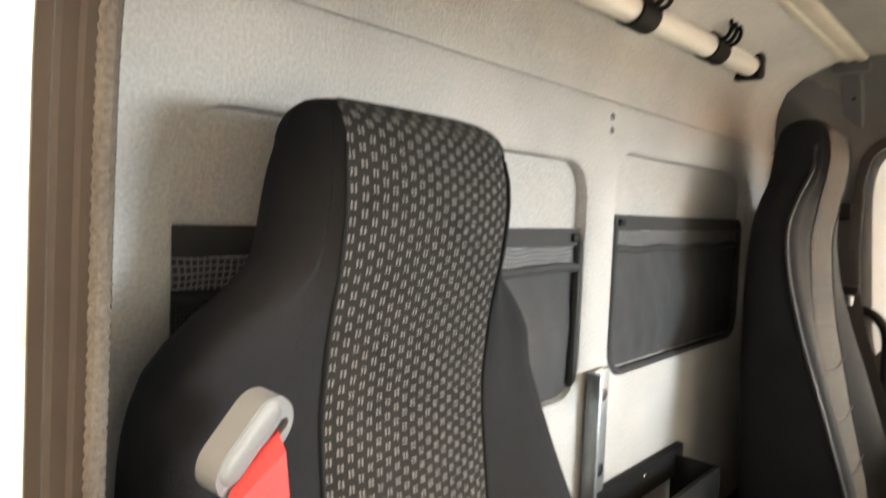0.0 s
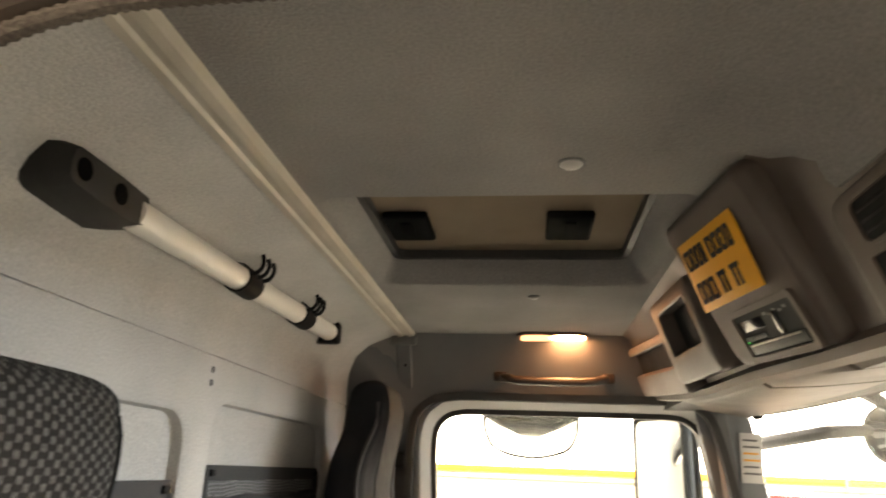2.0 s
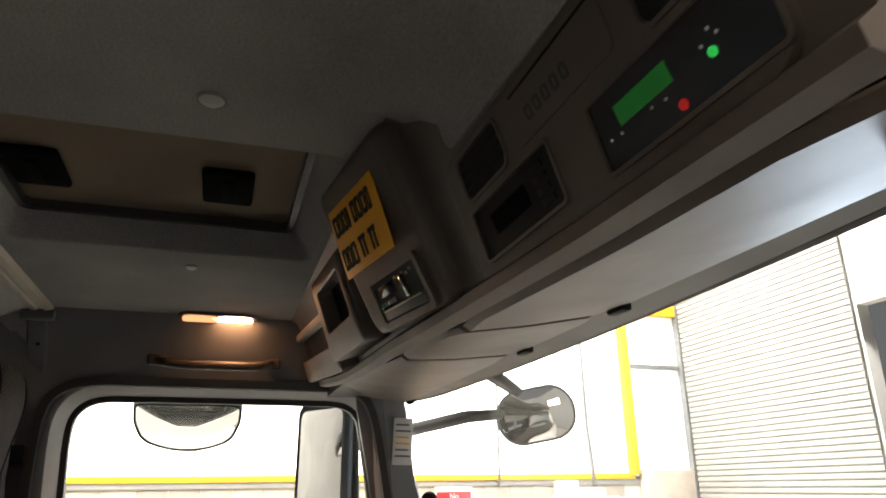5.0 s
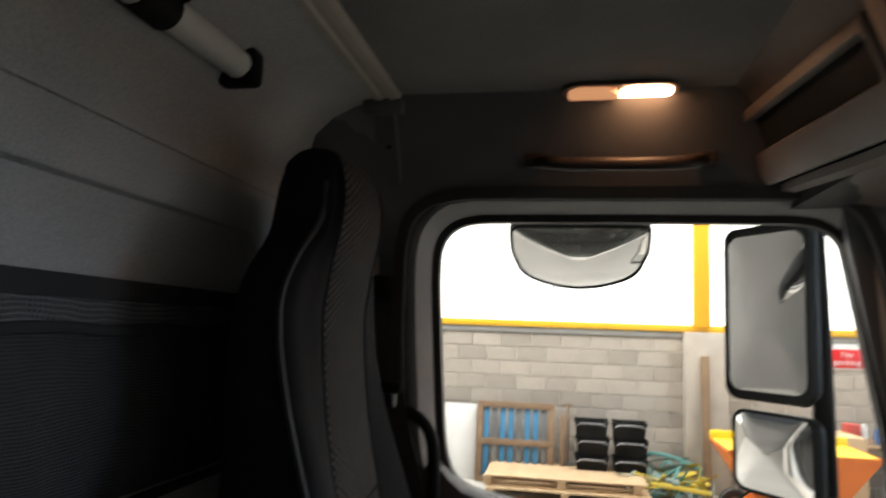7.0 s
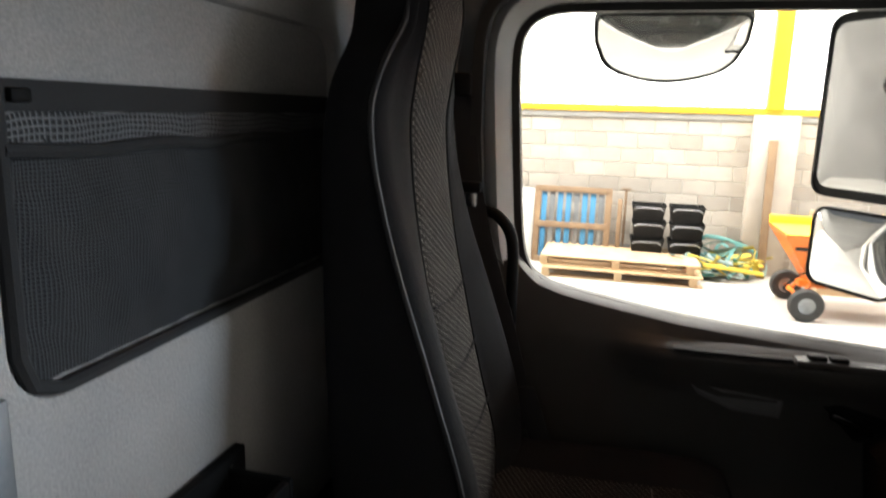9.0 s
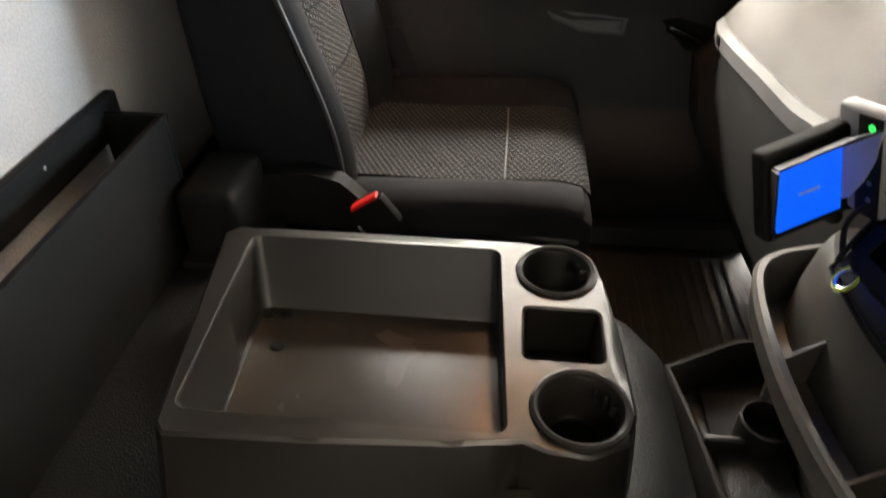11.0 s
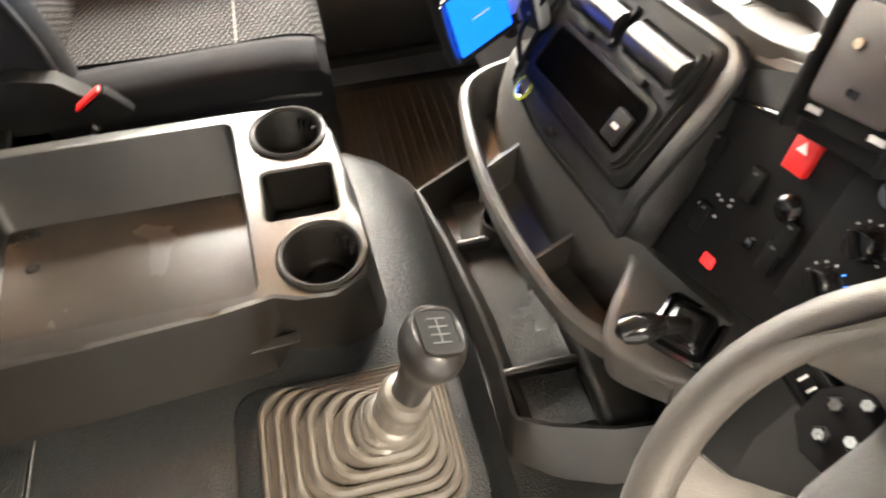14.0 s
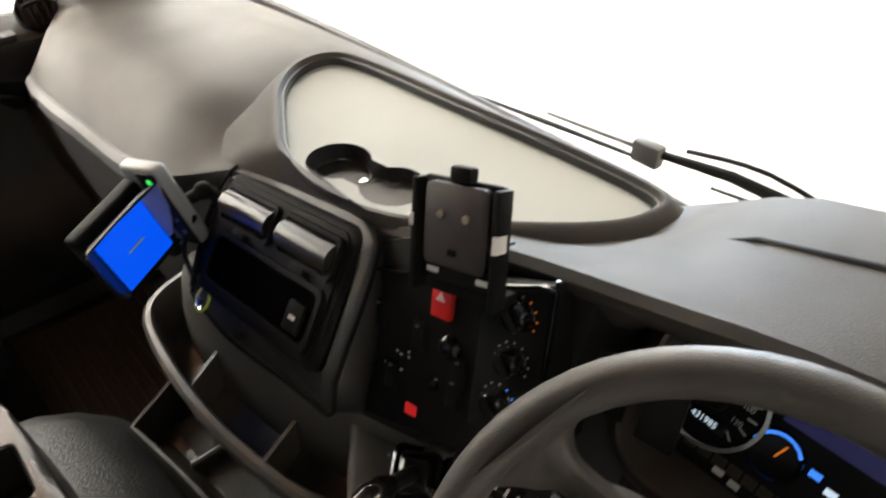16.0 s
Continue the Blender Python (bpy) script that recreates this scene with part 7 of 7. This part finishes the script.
ma = thing("mirror_arm", (-1.22, 1.2, 0.75), "black tubular bracket of the passenger mirrors", "mirror arm")
part("post", tube([(-1.245, 1.185, 1.54), (-1.245, 1.195, 1.2), (-1.245, 1.20, 0.86)], 0.024, 12), BLACK, ma)
part("lower_arm", tube(smooth_path([(-1.245, 1.20, 0.88), (-1.23, 1.22, 0.80), (-1.17, 1.30, 0.765), (-1.05, 1.40, 0.74)], 4), 0.013, 10), BLACK, ma)
part("upper_arm", tube(smooth_path([(-1.245, 1.185, 1.53), (-1.15, 1.25, 1.56), (-1.03, 1.32, 1.56)], 4), 0.013, 10), BLACK, ma)
fm = mirror_head("front_mirror", frame_on((-0.905, 1.77, 1.44), (0.46, 0.85, 0.16), (-0.04, -0.12, 1)), 0.135, 0.092, 0.05, "oval front mirror on an arm ahead of the windscreen", 0.03, 0.085, SILVER)
part("arm", tube([(-1.14, 1.38, 1.402), (-0.965, 1.54, 1.436), (-0.962, 1.66, 1.445)], [0.032, 0.031, 0.026], 10, flat=0.7), TRIMGREY, fm)
part("arm", tube([(-1.12, 1.60, 1.66), (-0.97, 1.68, 1.56), (-0.93, 1.73, 1.51)], [0.04, 0.034, 0.024], 10, flat=0.7), TRIMGREY, fm)

wp = thing("windscreen_wipers", (0.2, 1.58, 0.82), "black windscreen wipers parked along the foot of the glass", "wipers")
for pts, off in ((((-0.03, 0.812), (0.12, 0.826), (0.305, 0.842)), 0.0), (((0.40, 0.835), (0.60, 0.858), (0.86, 0.875)), 0.02)):
    part("blade", tube([(x, 1.582 + off, z) for x, z in pts], [0.003, 0.0065, 0.004], 8, flat=0.6), BLACK, wp)
    part("spine", tube([(x, 1.592 + off, z + 0.010) for x, z in pts[1:]], [0.003, 0.004], 8), TRIMGREY, wp)
    x1, z1 = pts[-1]
    part("joint", rbox(x1 - 0.022, x1 + 0.022, 1.578 + off, 1.60 + off, z1 - 0.008, z1 + 0.026, 0.005), TRIMGREY, wp, "grey blade joint")
    part("arm", tube([(x1 + 0.01, 1.592 + off, z1 + 0.012), (x1 + 0.12, 1.595 + off, z1 + 0.026), (x1 + 0.32, 1.60 + off, z1 + 0.022), (x1 + 0.40, 1.61 + off, z1 - 0.02)], [0.006, 0.008, 0.010, 0.014], 8), BLACK, wp)
    part("hose", tube(smooth_path([(x1 + 0.05, 1.60 + off, z1 + 0.03), (x1 + 0.16, 1.605 + off, z1 + 0.045), (x1 + 0.30, 1.61 + off, z1 + 0.02)], 4), 0.0035, 6), BLACK, wp)
structure("cab_quarter_left", rbox(-1.062, -1.046, -0.10, 0.185, -0.30, 1.60, 0.006), WHITE, "white painted cab corner behind the passenger door", "cab side")
structure("cab_nose", rbox(-1.05, 1.16, 1.575, 1.66, -0.3, 0.79, 0.03, 3), WHITE, "white cab front below the windscreen", "cab front")

# ---- outside: the hall ----
GZ, WX, FY = -0.95, -10.0, 9.2
CONCRETE = surf("concrete_floor", (0.46, 0.44, 0.40), (0.34, 0.32, 0.29), 0.75, scale=0.9, fine=60, bump=0.1)
structure("ground", rbox(-60, 60, -60, 60, GZ - 0.1, GZ, 0), CONCRETE, "pale worn concrete hall floor", "floor")
BLOCK = surf("block_face", (0.45, 0.40, 0.345), (0.35, 0.31, 0.265), 0.95, scale=5, fine=120, bump=0.5)
nt = BLOCK.node_tree
b = nt.nodes["Principled BSDF"]
oi, hsv = nt.nodes.new("ShaderNodeObjectInfo"), nt.nodes.new("ShaderNodeHueSaturation")
mr = nt.nodes.new("ShaderNodeMapRange")
mr.inputs[3].default_value, mr.inputs[4].default_value = 0.82, 1.14
nt.links.new(oi.outputs["Random"], mr.inputs[0])
nt.links.new(mr.outputs[0], hsv.inputs["Value"])
nt.links.new(b.inputs["Base Color"].links[0].from_socket, hsv.inputs["Color"])
nt.links.new(hsv.outputs[0], b.inputs["Base Color"])
MORTAR = surf("mortar", (0.62, 0.59, 0.54), (0.54, 0.51, 0.46), 0.95, fine=150, bump=0.3)
CLAD = surf("white_cladding", (0.80, 0.79, 0.76), (0.74, 0.73, 0.70), 0.5, scale=0.7, fine=40, bump=0.02)
# daylight put into the cladding as emission, which also lights the cab
GRP = surf("cladding_daylight_glow", (0.80, 0.79, 0.76), (0.74, 0.73, 0.70), 0.5, scale=0.7, fine=40, bump=0.02)
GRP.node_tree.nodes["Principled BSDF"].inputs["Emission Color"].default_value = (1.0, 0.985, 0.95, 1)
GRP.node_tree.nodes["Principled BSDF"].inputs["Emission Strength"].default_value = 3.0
# same cladding with a weaker glow put into the material
GRPDIM = surf("cladding_faint_glow", (0.80, 0.79, 0.76), (0.74, 0.73, 0.70), 0.5, scale=0.7, fine=40, bump=0.02)
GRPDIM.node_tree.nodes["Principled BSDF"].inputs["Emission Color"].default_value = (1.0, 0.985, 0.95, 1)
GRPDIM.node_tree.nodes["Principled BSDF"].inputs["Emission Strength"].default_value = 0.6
YELLOW = surf("yellow_steel", (0.85, 0.48, 0.02), (0.78, 0.42, 0.02), 0.5, scale=3, bump=0.05)
wall = structure("block_wall", rbox(WX - 0.25, WX - 0.012, -14, FY, GZ, 1.30, 0), MORTAR, "grey concrete block wall with pale mortar", "wall")
structure("capping", rbox(WX - 0.02, WX + 0.02, -14, FY, 1.215, 1.30, 0.005), surf("capping_grey", (0.34, 0.33, 0.31), None, 0.8), "grey capping strip on the block wall", "capping")
structure("yellow_beam", rbox(WX - 0.1, WX + 0.04, -14, 7.95, 1.302, 1.40, 0.008), YELLOW, "yellow painted steel beam on the block wall", "beam")
bm = None
prof = []
y = -14.0
while y < FY:
    prof += [(y, 0.0), (y + 0.16, 0.0), (y + 0.18, 0.03), (y + 0.23, 0.03), (y + 0.25, 0.0)]
    y += 0.25
for y0, y1, nm, mt, lab in ((-20, 7.0, "cladding", GRP, "white translucent ribbed cladding above the blocks, daylight put in as a glow"), (6.9, 20, "cladding_front", GRPDIM, "white ribbed cladding near the shutter with a weaker glow put in")):
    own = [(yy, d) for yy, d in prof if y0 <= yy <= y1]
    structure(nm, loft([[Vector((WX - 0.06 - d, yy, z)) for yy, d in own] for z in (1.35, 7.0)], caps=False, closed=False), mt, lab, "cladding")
structure("cladding_joint", rbox(WX - 0.055, WX - 0.035, 0.40, 0.43, 1.40, 7.0, 0), surf("joint_grey", (0.4, 0.4, 0.4), None, 0.6), "grey joint in the cladding", "joint")
structure("wall_back", rbox(-14, 3.6, -14.2, -14.0, GZ, 7, 0), surf("end_wall_grey", (0.24, 0.23, 0.215), (0.16, 0.155, 0.145), 0.9, scale=0.5, fine=20), "plain hall end wall behind the truck", "wall")
# unseen wall added to hold back light at the open driver door
structure("wall_far", rbox(3.4, 3.6, -14, FY, GZ, 7, 0), surf("light_block_grey", (0.22, 0.215, 0.21), (0.18, 0.175, 0.17), 0.8), "plain unseen wall added to block light from the driver side", "wall")
for y0, y1, z1, nm in ((2.45, 2.67, 7.0, "column"), (-5.2, -4.98, 7.0, "column"), (7.86, 8.02, 4.35, "door_post")):
    structure("yellow_" + nm, rbox(WX - 0.05, WX + 0.10, y0, y1, 1.38, z1, 0.01), YELLOW, "yellow painted steel column on the hall wall", "column")
structure("yellow_lintel", rbox(WX - 0.05, WX + 0.12, 7.86, FY, 4.34, 4.56, 0.01), YELLOW, "yellow painted lintel beam", "beam")
structure("door_rail", rbox(WX - 0.05, WX + 0.03, 8.02, FY, 3.30, 3.38, 0.005), METAL, "grey rail across the cladding", "rail")
structure("pier", rbox(WX - 0.1, WX + 0.20, 2.30, 2.88, GZ, 1.30, 0.01), BLOCK, "block pier in the hall wall", "pier")
# conduits
structure("conduit", tube([(WX + 0.05, 7.0, 4.2), (WX + 0.05, 7.02, 2.2), (WX + 0.05, 7.1, 1.2)], 0.035, 8), METAL, "grey conduit down the wall", "conduit")
structure("conduit_thin", tube([(WX + 0.05, 5.3, 5.0), (WX + 0.05, 5.3, 1.2)], 0.025, 8), METAL, "thin grey conduit", "conduit")

# roller shutter
shut = thing("roller_shutter", (-6.0, FY, GZ), "closed off-white slatted roller shutter", "roller shutter", kind="structure")
me_slat = None
SLAT = surf("shutter_slat", (0.30, 0.30, 0.285), (0.27, 0.27, 0.255), 0.45, scale=1.0, bump=0.02)
prof = [(0.0, 0.0), (-0.022, 0.015), (-0.026, 0.05), (-0.020, 0.082), (0.0, 0.094), (0.01, 0.094), (0.01, 0.0)]
for k in range(62):
    if me_slat is None:
        ob = part("slat", loft([[Vector((x, FY + y, z)) for y, z in prof] for x in (-9.85, -5.95)]), SLAT, shut)
        me_slat = ob.data
    else:
        ob = new("slat", me_slat)
        ob.parent, ob.matrix_parent_inverse = shut, shut.matrix_basis.inverted()
    ob.location = (0, 0, GZ + 0.095 * k)
bm = rbox(-10.2, -5.9, FY + 0.03, FY + 0.25, GZ, 7.0, 0)
bm = rbox(-5.9, -1.0, FY + 0.03, FY + 0.25, 3.6, 7.0, 0, bm=bm)
bm = rbox(-1.0, 3.6, FY + 0.03, FY + 0.25, GZ, 7.0, 0, bm=bm)
structure("wall_front", bm, CLAD, "hall front wall around the open bay", "wall")
structure("shutter_guide", rbox(-10.0, -9.86, FY - 0.06, FY + 0.02, GZ, 5.0, 0.005), METAL, "grey shutter guide rail", "rail")
structure("jamb_blocks", rbox(WX - 0.02, WX + 0.12, 8.05, FY, GZ, 1.45, 0.01), BLOCK, "block jamb beside the shutter", "wall")

# ---- outside: stored things along the wall ----
WOOD = surf("pale_wood", (0.55, 0.40, 0.24), (0.42, 0.29, 0.16), 0.8, scale=6, fine=80, bump=0.2)
BROWN = surf("weathered_wood", (0.24, 0.16, 0.09), (0.16, 0.10, 0.06), 0.85, scale=6, fine=80, bump=0.3)
BLUEB = surf("blue_boards", (0.05, 0.20, 0.36), (0.03, 0.14, 0.27), 0.6, scale=6, bump=0.1)

pl = thing("pallet", (-9.2, 0.7, GZ), "pale wooden pallet lying on the concrete", "pallet")
for k in range(6):
    part("deck_board", rbox(-9.75 + 0.19 * k, -9.60 + 0.19 * k, -0.38, 1.70, GZ + 0.122, GZ + 0.144, 0.003), WOOD, pl)
for y in (-0.35, 0.62, 1.58):
    part("bearer", rbox(-9.75, -8.65, y - 0.05, y + 0.05, GZ + 0.1, GZ + 0.122, 0.003), WOOD, pl)
    for x in (-9.68, -9.2, -8.73):
        part("block", rbox(x - 0.07, x + 0.07, y - 0.05, y + 0.05, GZ + 0.022, GZ + 0.1, 0.004), WOOD, pl)
for x in (-9.68, -9.2, -8.73):
    part("base_board", rbox(x - 0.06, x + 0.06, -0.38, 1.70, GZ, GZ + 0.022, 0.003), WOOD, pl)
p2 = copy_thing(pl, Matrix.Translation((-9.26, 0.66, GZ + 0.148)))
p2["label"] = "second pale pallet stacked on the first"

rk = thing("slatted_rack", (-9.8, 0.0, GZ), "weathered wooden frame filled with blue slats leaning on the wall", "rack")
LEAN = Matrix.Translation((-9.62, 0, GZ)) @ Matrix.Rotation(radians(-8), 4, "Y")
for y in (-0.62, 0.42):
    part("upright", rbox(-0.03, 0.03, y - 0.045, y + 0.045, 0.0, 1.14, 0.005, m=LEAN), BROWN, rk)
for z in (0.04, 0.57, 1.10):
    part("rail", rbox(-0.035, 0.035, -0.62, 0.42, z - 0.045, z + 0.045, 0.005, m=LEAN), BROWN, rk)
for k in range(8):
    y = -0.52 + 0.12 * k
    part("slat", rbox(-0.015, 0.01, y - 0.045, y + 0.035, 0.05, 1.09, 0.004, m=LEAN), BLUEB if k % 3 != 1 else METAL, rk)
part("prop", rbox(-0.03, 0.03, 0.55, 0.62, 0.0, 1.0, 0.01, m=LEAN), BROWN, rk)
bd = thing("white_board", (-9.8, -0.9, GZ), "white board leaning on the wall", "board")
part("sheet", rbox(-0.02, 0.0, -1.4, -0.68, 0.0, 1.08, 0.004, m=Matrix.Translation((-9.7, 0, GZ)) @ Matrix.Rotation(radians(-7), 4, "Y")), WHITEPRINT, bd)
sv = thing("shovel", (-9.85, 0.66, GZ), "old shovel leaning on the wall", "shovel")
part("shaft", tube([(-9.70, 0.66, GZ + 0.3), (-9.93, 0.66, GZ + 1.1)], 0.018, 8), BROWN, sv)
part("grip", tube([(-9.93, 0.60, GZ + 1.12), (-9.93, 0.72, GZ + 1.12)], 0.016, 8), BROWN, sv)
part("blade", rbox(-9.72, -9.69, 0.55, 0.77, GZ, GZ + 0.34, 0.01), METAL, sv)


def crate(cx, cy, z):
    t = thing("black_crate", (cx, cy, z), "black plastic crate in a stack by the wall", "crate", "stacked crates")
    o = rrect(cx - 0.2, cx + 0.2, cy - 0.225, cy + 0.225, 0.02, 4)
    part("tub", loft([[XYZ(u, v, z + d) for u, v in offset(o, e)] for d, e in ((0.0, -0.03), (0.19, 0.0), (0.225, 0.012), (0.23, 0.012), (0.23, -0.008), (0.03, -0.035))]), BLACK, t)
    part("handle", tube([(cx + 0.215, cy - 0.2, z + 0.16), (cx + 0.235, cy - 0.15, z + 0.2), (cx + 0.235, cy + 0.15, z + 0.2), (cx + 0.215, cy + 0.2, z + 0.16)], 0.010, 6), METAL, t)


for cy, n in ((0.98, 4), (1.5, 4)):
    for k in range(n):
        crate(-9.62 + 0.02 * (k % 2), cy + 0.01 * (k % 3), GZ + 0.245 * k + (0.04 if cy > 1.2 else 0.0) * 0)

sl = thing("lifting_straps", (-9.55, 2.0, GZ), "tangled heap of teal and yellow lifting straps", "straps")
rng = random.Random(4)
STRAPS = [surf("strap_teal", (0.10, 0.26, 0.25), None, 0.8), surf("strap_yellow", (0.55, 0.42, 0.05), None, 0.8), surf("strap_grey", (0.20, 0.26, 0.24), None, 0.8)]
for k in range(16):
    c = (-9.5 + rng.uniform(-0.15, 0.15), 1.98 + rng.uniform(-0.3, 0.3))
    pts = [(c[0] + rng.uniform(-0.3, 0.3), c[1] + rng.uniform(-0.45, 0.45), GZ + 0.03 + abs(rng.gauss(0.16, 0.12))) for _ in range(7)]
    part("strap", tube(smooth_path(pts, 4), 0.03, 6, flat=0.3), STRAPS[k % 3], sl)

pk = thing("long_plank", (-9.6, 2.55, GZ), "long brown plank standing against the pier", "plank")
part("board", rbox(-0.02, 0.02, -0.055, 0.055, 0, 1.92, 0.004, m=Matrix.Translation((-9.62, 2.56, GZ)) @ Matrix.Rotation(radians(-5), 4, "Y")), BROWN, pk)

hp = thing("spreader_trailer", (-8.0, 3.0, GZ), "orange tow-behind spreader with a yellow-lined hopper", "trailer")
ORG = surf("orange_paint", (0.80, 0.20, 0.02), (0.68, 0.15, 0.02), 0.4, scale=4, bump=0.03)
YEL = surf("yellow_lining", (0.85, 0.62, 0.03), (0.78, 0.55, 0.03), 0.5, scale=4, bump=0.03)
HC = (-8.05, 3.15)


def hopper_ring(w, l, z, e=0.0):
    return [Vector((HC[0] + u, HC[1] + v, GZ + z)) for u, v in ((-w + e, -l + e), (w - e, -l + e), (w - e, l - e), (-w + e, l - e))]


part("hopper", loft([hopper_ring(0.30, 0.42, 0.38), hopper_ring(0.36, 0.58, 0.62), hopper_ring(0.48, 0.78, 0.93), hopper_ring(0.48, 0.78, 0.96), hopper_ring(0.48, 0.78, 0.96, 0.02)], caps=False), ORG, hp, "orange hopper", smooth=0)
part("lining", loft([hopper_ring(0.48, 0.78, 0.955, 0.02), hopper_ring(0.36, 0.58, 0.64, 0.02), hopper_ring(0.30, 0.42, 0.42, 0.02)]), YEL, hp, "yellow inside", smooth=0)
part("back_board", rbox(HC[0] - 0.5, HC[0] - 0.46, HC[1] - 0.78, HC[1] + 0.78, GZ + 0.93, GZ + 1.05, 0.005), YEL, hp)
part("frame", rbox(HC[0] - 0.1, HC[0] + 0.1, HC[1] - 0.5, HC[1] + 1.35, GZ + 0.30, GZ + 0.37, 0.01), ORG, hp)
part("drawbar", tube([(HC[0], HC[1] + 1.3, GZ + 0.33), (HC[0], HC[1] + 1.75, GZ + 0.36)], 0.035, 8), ORG, hp)
for x in (-0.50, 0.50):
    w = part("wheel", lathe([(0.09, -0.05), (0.14, -0.06), (0.17, -0.055), (0.185, -0.03), (0.185, 0.03), (0.17, 0.055), (0.14, 0.06), (0.09, 0.05)], 24, pose(HC[0] + x, HC[1] - 0.50, GZ + 0.185, 0, 90, 0)), RUBBER, hp, "black pneumatic tyre")
    part("rim", lathe([(0.0005, 0.03), (0.06, 0.03), (0.105, 0.05), (0.105, -0.05), (0.0005, -0.03)], 16, pose(HC[0] + x, HC[1] - 0.50, GZ + 0.185, 0, 90, 0)), METAL, w)
part("axle", tube([(HC[0] - 0.5, HC[1] - 0.50, GZ + 0.185), (HC[0] + 0.5, HC[1] - 0.50, GZ + 0.185)], 0.03, 8), ORG, hp)
for x in (-0.2, 0.2):
    part("strut", tube([(HC[0] + x, HC[1] - 0.50, GZ + 0.22), (HC[0] + x, HC[1] - 0.35, GZ + 0.42)], 0.025, 8), ORG, hp)
part("cable", tube(smooth_path([(HC[0] + 0.3, HC[1] + 0.5, GZ + 0.5), (HC[0] + 0.35, HC[1] - 0.1, GZ + 0.42), (HC[0] + 0.45, HC[1] - 0.5, GZ + 0.55), (HC[0] + 0.4, HC[1] - 0.72, GZ + 0.35), (HC[0] + 0.2, HC[1] - 0.6, GZ + 0.25)], 5), 0.012, 6), BLACK, hp)
part("badge", rbox(HC[0] + 0.43, HC[0] + 0.445, HC[1] - 0.66, HC[1] - 0.45, GZ + 0.78, GZ + 0.82, 0.002), INK, hp)
bx = thing("cardboard_box", (-9.3, 4.0, GZ), "open brown cardboard stack behind the trailer", "box")
part("carton", rbox(-9.7, -8.9, 3.1, 4.3, GZ, GZ + 1.0, 0.01), WOOD, bx)

sn = thing("parking_sign", (WX + 0.03, 4.5, 0.85), "white and red no parking sign on the block wall", "sign")
part("board", rbox(WX, WX + 0.012, 4.18, 4.82, 0.85, 1.27, 0.004), WHITEPRINT, sn)
part("red_field", rbox(WX + 0.0118, WX + 0.016, 4.20, 4.80, 0.87, 1.13, 0.002), RED, sn, "red field")
SNM = frame_on((WX + 0.017, 4.5, 1.02), (0, 1, 0), (0, 0, 1))
writing("lettering", "No", 0.12, SNM, WHITEPRINT, sn)
writing("lettering", "parking", 0.12, SNM @ pose(0, -0.11, 0), WHITEPRINT, sn)

for y0, y1, z0, z1, lab in ((6.32, 6.70, 0.98, 1.28, "small grey electrical box on the wall"), (6.34, 6.66, 0.62, 0.92, "white switch box on the wall"), (6.72, 7.22, 0.32, 1.16, "large pale electrical cabinet on the wall"), (7.24, 7.50, 0.74, 1.02, "small white notice box on the wall")):
    e = thing("electrical_box", (WX, y0, z0), lab, "electrical box", "wall boxes")
    part("case", rbox(WX + 0.0, WX + 0.20, y0, y1, z0, z1, 0.01), surf("box_enamel", (0.62, 0.62, 0.58), None, 0.5), e)
    part("door", rbox(WX + 0.20, WX + 0.21, y0 + 0.02, y1 - 0.02, z0 + 0.02, z1 - 0.02, 0.004), surf("box_door", (0.66, 0.66, 0.62), None, 0.5), e)
rng = random.Random(11)
cols = [(0.5, 0.08, 0.06), (0.65, 0.65, 0.62), (0.10, 0.20, 0.45), (0.7, 0.5, 0.05), (0.05, 0.05, 0.05), (0.45, 0.32, 0.18)]
wb = thing("workbench", (-9.5, 6.3, GZ), "cluttered bench along the block wall", "bench")
part("top", rbox(-9.95, -9.15, 4.2, 8.0, GZ + 0.82, GZ + 0.87, 0.005), BROWN, wb)
for y in (4.3, 5.5, 6.7, 7.9):
    for x in (-9.88, -9.22):
        part("leg", rbox(x - 0.035, x + 0.035, y - 0.035, y + 0.035, GZ, GZ + 0.82, 0.004), METAL, wb)
for k in range(26):
    y, x = 4.35 + k * 0.14 + rng.uniform(-0.03, 0.03), rng.uniform(-9.8, -9.3)
    r, h = rng.uniform(0.04, 0.09), rng.uniform(0.12, 0.38)
    c = cols[k % len(cols)]
    t = thing("can" if k % 2 else "carton", (x, y, GZ + 0.87), "small coloured tin on the bench" if k % 2 else "small carton on the bench", "can" if k % 2 else "carton", "bench clutter")
    mt = surf("clutter_%d" % k, c, None, 0.5)
    if k % 2:
        part("body", lathe([(0.0005, 0.0), (r, 0.0), (r, h * 0.8), (r * 0.6, h * 0.9), (r * 0.5, h), (0.0005, h)], 14, pose(x, y, GZ + 0.87)), mt, t)
    else:
        part("body", rbox(x - r, x + r, y - r, y + r, GZ + 0.87, GZ + 0.87 + h, 0.005, m=None), mt, t)

# ---- blocks of the hall wall, course by course ----
bb_ = rbox(-0.012, 0.0, -0.2175, 0.2175, 0.0, 0.204, 0.004, 1)
ob = part("block", bb_, BLOCK, wall)
me_block = ob.data
bpy.data.objects.remove(ob)
cut = rbox(-0.012, 0.0, -0.1, 0.1, 0.0, 0.214, 0.004, 1)
count = 0
for row in range(10):
    z = GZ + 0.004 + 0.2165 * row
    y = -2.6 + (0.225 if row % 2 else 0.0)
    while y < 7.9 and count < 300:
        if not (2.48 < y < 2.70):
            o = new("block", me_block)
            o.parent = wall
            o.location = (WX, y, z)
            count += 1
        y += 0.449
